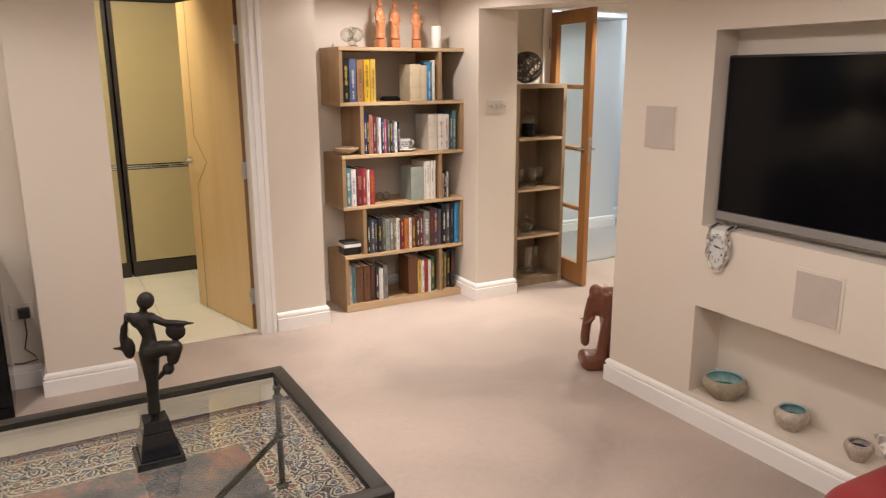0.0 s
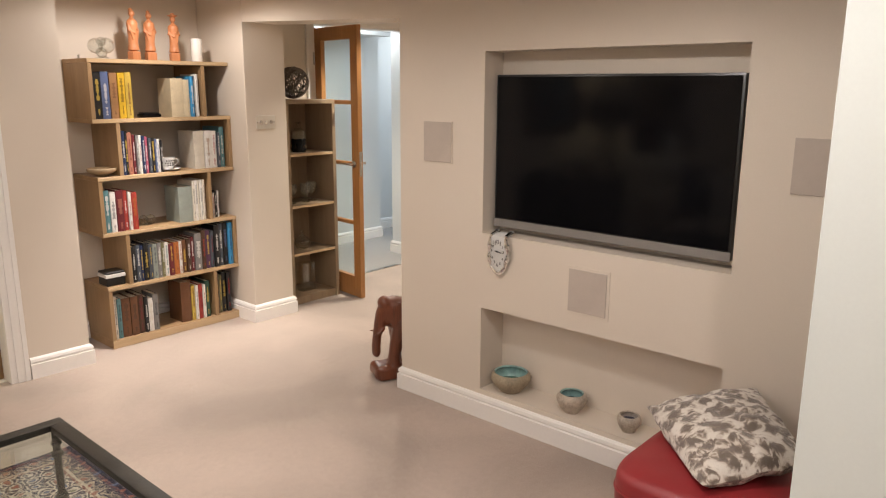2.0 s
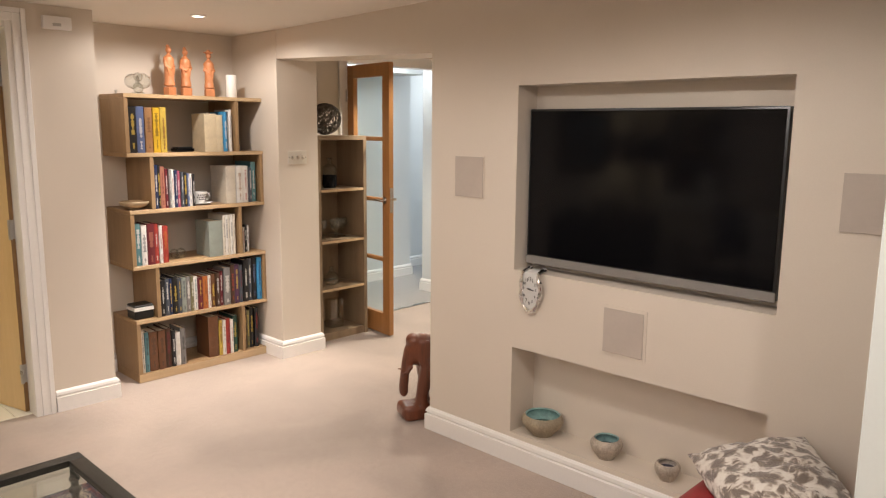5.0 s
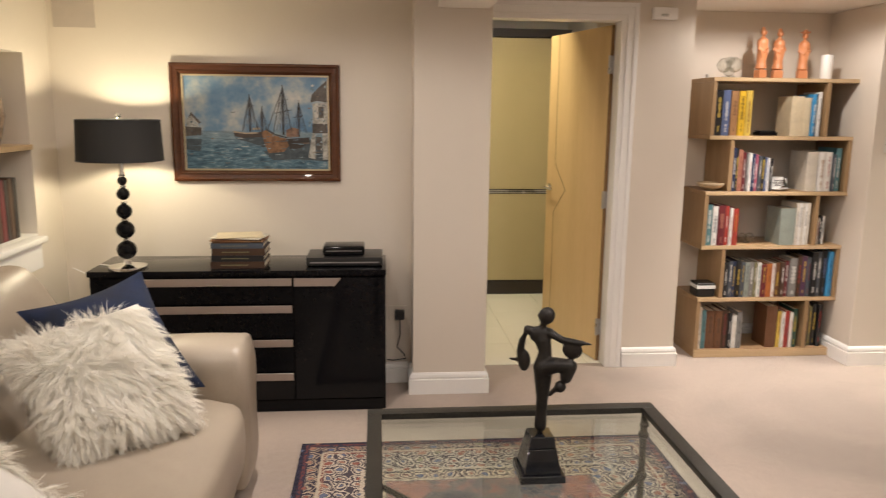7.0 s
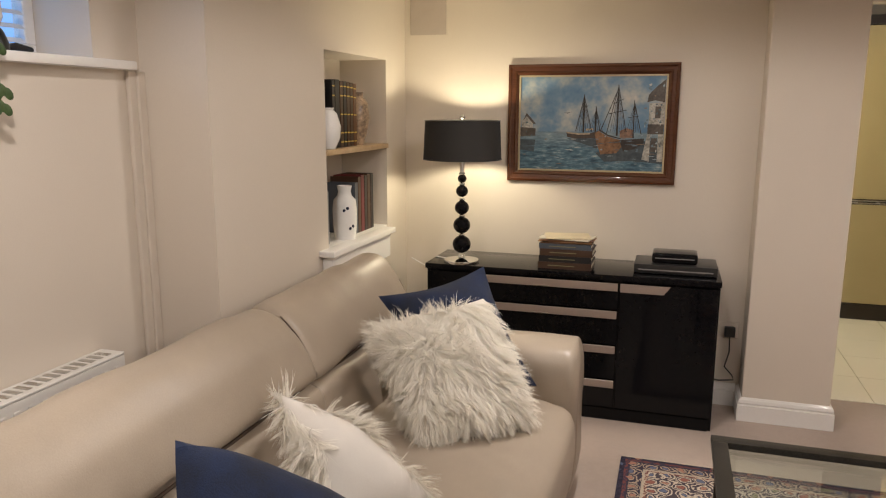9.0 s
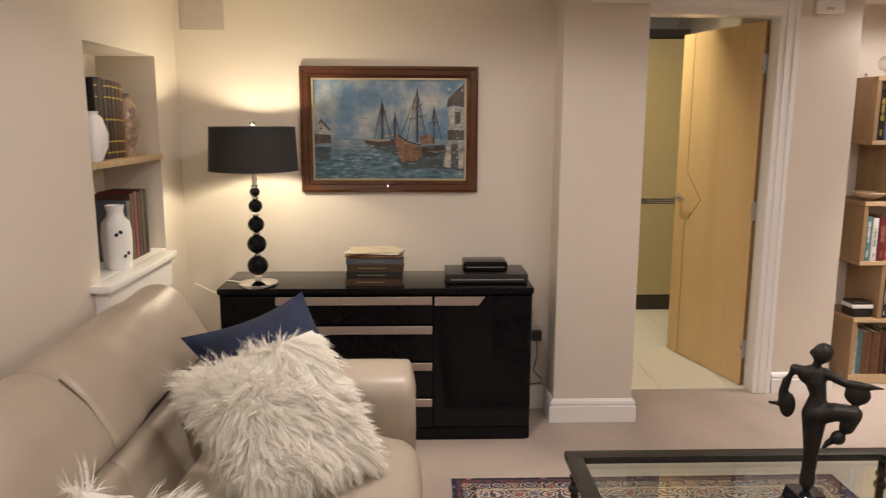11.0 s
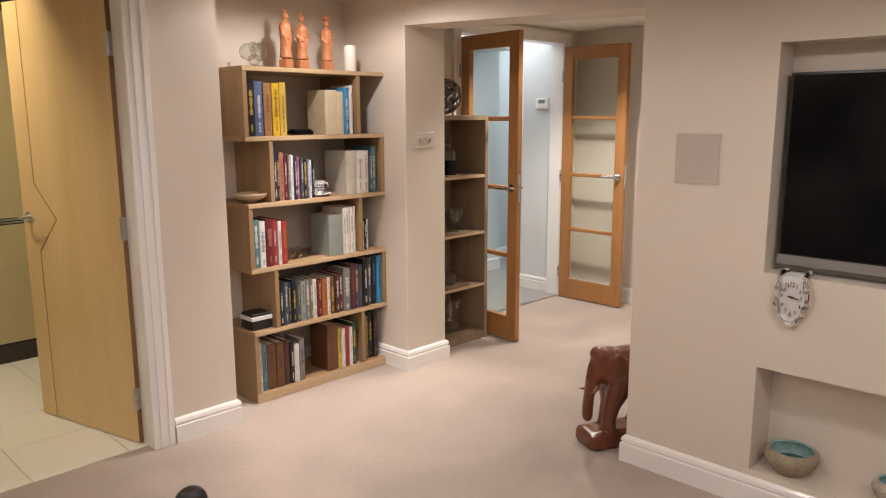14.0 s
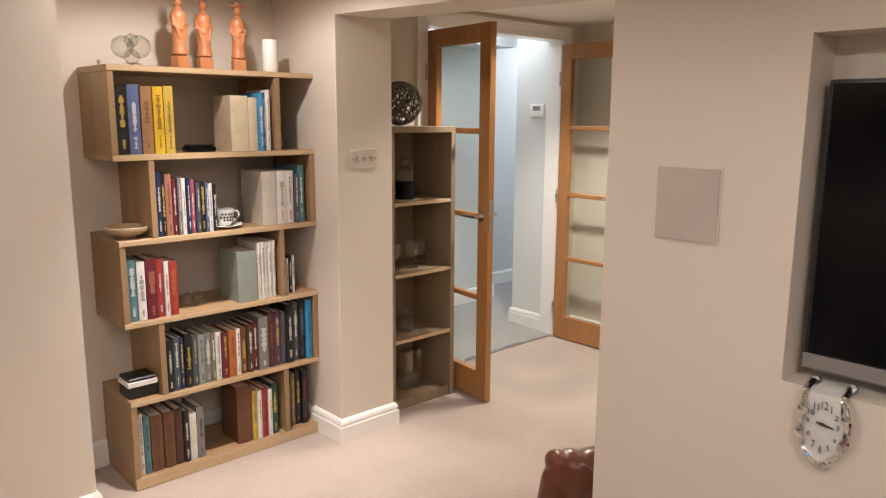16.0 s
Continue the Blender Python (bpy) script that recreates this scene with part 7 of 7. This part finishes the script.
def niche_book(y, z, th, h, colour, gilt=True):
    b = thing("book", (-1.805, y + th / 2, z), "%s bound book standing in the wall niche" % colour, "book", "books in the wall niche")
    x0, x1, y0, y1 = -1.955, -1.805, y, y + th * 0.95
    c = part("cover", boxes((x0, x1 - 0.006, y0, y0 + 0.003, z, z + h), (x0, x1 - 0.006, y1 - 0.003, y1, z, z + h), (x1 - 0.008, x1, y0 + 0.001, y1 - 0.001, z, z + h), bevel=0.0012), cover(COL[colour]), b)
    part("page_block", boxes((x0 + 0.005, x1 - 0.009, y0 + 0.0032, y1 - 0.0032, z + 0.003, z + h - 0.004)), PAPER, b, "cream page block", 0)
    if gilt and th < 0.045:
        for f in (0.08, 0.22, 0.50, 0.78, 0.92):
            part("gilt_band", boxes((x1, x1 + 0.0006, y0 + 0.003, y1 - 0.003, z + h * f - 0.003, z + h * f + 0.003)), cover(COL["gold"]), c, "", 0)
    return b


y = 3.235
for th, h, c in ((0.03, 0.30, "black"), (0.05, 0.305, "black"), (0.036, 0.30, "darkbrown"), (0.036, 0.30, "black"), (0.036, 0.298, "darkbrown"), (0.036, 0.296, "darkbrown"), (0.036, 0.292, "brown")):
    niche_book(y, 1.3336, th, h, c)
    y += th + 0.001
y = 3.12
for th, h, c in ((0.03, 0.25, "maroon"), (0.026, 0.24, "grey")):
    niche_book(y, 0.9056, th, h, c, False)
    y += th + 0.001
y = 3.46
for th, h, c in ((0.04, 0.25, "slate"), (0.036, 0.275, "darkbrown"), (0.04, 0.28, "maroon"), (0.036, 0.275, "black"), (0.04, 0.28, "darkbrown"), (0.036, 0.28, "black")):
    niche_book(y, 0.9056, th, h, c, False)
    y += th + 0.001


def vase(cx, cy, z, prof, mat, label, marks=None):
    v = thing("vase", (cx, cy, z), label, "vase")
    bm = bmesh.new()
    lathe(bm, prof, cx, cy, z, 30)
    body = part("body", bm, mat, v)
    if marks:
        for a, h, r in marks:
            bm = bmesh.new()
            for k in (-1, 1):
                ball(bm, (cx + r * math.cos(a + k * 0.14), cy + r * math.sin(a + k * 0.14), z + h + k * 0.005), (0.004, 0.007, 0.008), 8, 6, turn=Matrix.Rotation(a, 4, "Z") @ Matrix.Rotation(k * 0.6, 4, "X"))
            part("butterfly_motif", bm, NAVY, body, "dark painted butterfly")


vase(-1.80, 3.33, 0.9056, [(0, 0), (0.05, 0), (0.056, 0.06), (0.058, 0.14), (0.052, 0.185), (0.034, 0.205), (0.03, 0.225), (0.036, 0.25), (0.032, 0.25), (0.027, 0.226), (0, 0.2)], CERAMIC,
     "white porcelain vase with dark butterflies in the niche", [(-1.05, 0.145, 0.058), (-0.55, 0.06, 0.056)])
URN = material("painted_urn", (0.42, 0.30, 0.20), 0.3, fine=60, coarse=26, vary=0.6, bump=0.05, coat=0.4)
vase(-1.84, 3.585, 1.3336, [(0, 0), (0.03, 0), (0.045, 0.05), (0.062, 0.13), (0.055, 0.20), (0.03, 0.235), (0.034, 0.255), (0, 0.25)], URN, "painted brown urn at the end of the niche shelf")
vase(-1.80, 3.165, 1.3336, [(0, 0), (0.035, 0), (0.058, 0.05), (0.062, 0.10), (0.045, 0.155), (0.03, 0.17), (0.034, 0.18), (0, 0.17)], CERAMIC, "plain white round vase in the niche")

# ---- window, sill, radiator ----
w = thing("window_1", (-2.26, 1.54, 1.66), "white framed high basement window at dusk", "window", kind="structure")
for r4 in ((0.95, 2.06, 1.66, 1.70), (0.95, 2.06, 2.06, 2.10), (0.95, 1.0, 1.70, 2.06), (2.02, 2.06, 1.70, 2.06), (1.50, 1.54, 1.70, 2.06)):
    part("frame_bar", boxes((-2.285, -2.24, r4[0], r4[1], r4[2], r4[3]), bevel=0.003), GLOSS, w)
for a, b in ((1.0, 1.50), (1.54, 2.02)):
    g = part("pane", boxes((-2.265, -2.259, a, b, 1.70, 2.06)), PANE, w, "clear glass pane", 0)
    g.visible_shadow = False
BLIND = material("white_blind_slat", (0.72, 0.74, 0.76), 0.5, vary=0.03)
bl = thing("window_blind", (-2.2, 1.55, 1.70), "white slatted blind inside the basement window", "blind")
part("head_rail", boxes((-2.225, -2.185, 0.97, 1.98, 2.06, 2.095), bevel=0.003), BLIND, bl)
for k in range(9):
    bm = bmesh.new()
    box(bm, -2.217, -2.192, 0.97, 1.98, 1.705 + 0.04 * k, 1.7065 + 0.04 * k)
    bmesh.ops.rotate(bm, verts=bm.verts[:], cent=(-2.205, 1.5, 1.706 + 0.04 * k), matrix=Matrix.Rotation(0.6, 3, "Y"))
    part("slat", bm, BLIND, bl)
structure("sill_window", boxes((-2.3, -1.985, 0.90, 2.20, 1.628, 1.656), bevel=0.006, seg=2), GLOSS, "white painted window sill")
structure("trim_pipe_casing", boxes((-2.03, -2.008, 2.226, 2.2615, 0.0, 1.627), (-2.03, -2.014, 2.19, 2.226, 0.0, 1.627), bevel=0.003), WALL, "slim painted casing in the corner")
f = thing("sill_figurine", (-2.09, 1.75, 1.656), "white ceramic figure with black base on the window sill", "figurine")
bm = bmesh.new()
lathe(bm, [(0, 0.0605), (0.03, 0.0605), (0.042, 0.09), (0.04, 0.14), (0.025, 0.18), (0.022, 0.20), (0.03, 0.22), (0, 0.235)], -2.09, 1.75, 1.6565, 22)
part("figure_body", bm, CERAMIC, f)
bm = bmesh.new()
lathe(bm, [(0, 0), (0.05, 0), (0.052, 0.02), (0.042, 0.05), (0.036, 0.06), (0, 0.06)], -2.09, 1.75, 1.6565, 22)
part("base", bm, BLACK_SATIN, f)
bm = bmesh.new()
limb(bm, [(-2.07, 1.87, 1.668), (-2.09, 1.84, 1.675), (-2.11, 1.81, 1.668)], [0.008, 0.012, 0.009], 8)
solo("sill_ornament", bm, BLACK_SATIN, "small black ornament lying on the window sill", "ornament")
LEAF = material("houseplant_leaf", (0.06, 0.11, 0.035), 0.4, vary=0.35, bump=0.1)
pl = thing("trailing_plant", (-2.05, 1.62, 1.656), "small trailing houseplant hanging over the sill", "plant")
bm = bmesh.new()
lathe(bm, [(0, 0), (0.04, 0), (0.052, 0.08), (0.046, 0.08), (0.04, 0.07), (0, 0.07)], -2.08, 1.55, 1.6565, 22)
part("pot", bm, CERAMIC, pl, "white pot")
rnd = random.Random(4)
for k in range(6):
    bm = bmesh.new()
    yy = 1.535 + 0.018 * k
    pts = [(-2.06, yy, 1.73), (-1.99, yy + 0.02, 1.74), (-1.965, yy + 0.03, 1.66), (-1.962, yy + 0.035, 1.60 - 0.01 * k), (-1.965, yy + 0.03, 1.56 - 0.01 * k)]
    tube(bm, pts, 0.0018, 5)
    stem = part("stem", bm, LEAF, pl)
    for p in pts[1:]:
        for s in (-1, 1):
            bm = bmesh.new()
            ball(bm, (p[0] + 0.008, p[1] + s * 0.014, p[2] - 0.006), (0.003, 0.013, 0.018), 8, 6, turn=Matrix.Rotation(s * 0.7, 4, "X"))
            part("leaf", bm, LEAF, stem)

rad = thing("radiator", (-1.975, 1.3, 0.14), "white panel radiator under the window", "radiator")
RADW = material("radiator_enamel", (0.78, 0.76, 0.72), 0.3, vary=0.02, bump=0.03)
part("panel", boxes((-1.955, -1.935, 0.55, 1.985, 0.14, 0.755), bevel=0.006, seg=2), RADW, rad)
part("panel", boxes((-2.025, -2.01, 0.55, 1.985, 0.14, 0.755), bevel=0.005, seg=2), RADW, rad)
g = part("top_grille", boxes((-2.025, -1.935, 0.55, 1.985, 0.756, 0.764), bevel=0.002), RADW, rad)
for k in range(42):
    y = 0.58 + k * 0.033
    part("slot", boxes((-2.005, -1.955, y, y + 0.018, 0.7641, 0.7655)), STEEL, g)
for k in range(30):
    y = 0.60 + k * 0.046
    part("flute", boxes((-1.9351, -1.930, y, y + 0.022, 0.17, 0.73), bevel=0.002), RADW, rad)

# ---- kitchen tiles ----
T = 0.40
tile_mesh = None
kf = bpy.data.objects["floor_kitchen"]
for i in range(4):
    for j in range(5):
        x0, y0 = -0.06 + i * T, 4.336 + j * T
        if tile_mesh is None:
            bm = boxes((0.002, T - 0.002, 0.002, T - 0.002, -0.012, 0.0), bevel=0.0015)
            bmesh.ops.recalc_face_normals(bm, faces=bm.faces[:])
            tile_mesh = bpy.data.meshes.new("tile")
            bm.to_mesh(tile_mesh)
            bm.free()
            tile_mesh.materials.append(TILE)
        t = new("tile", tile_mesh)
        t.location = (x0, y0, 0.0015)
        t.parent = kf
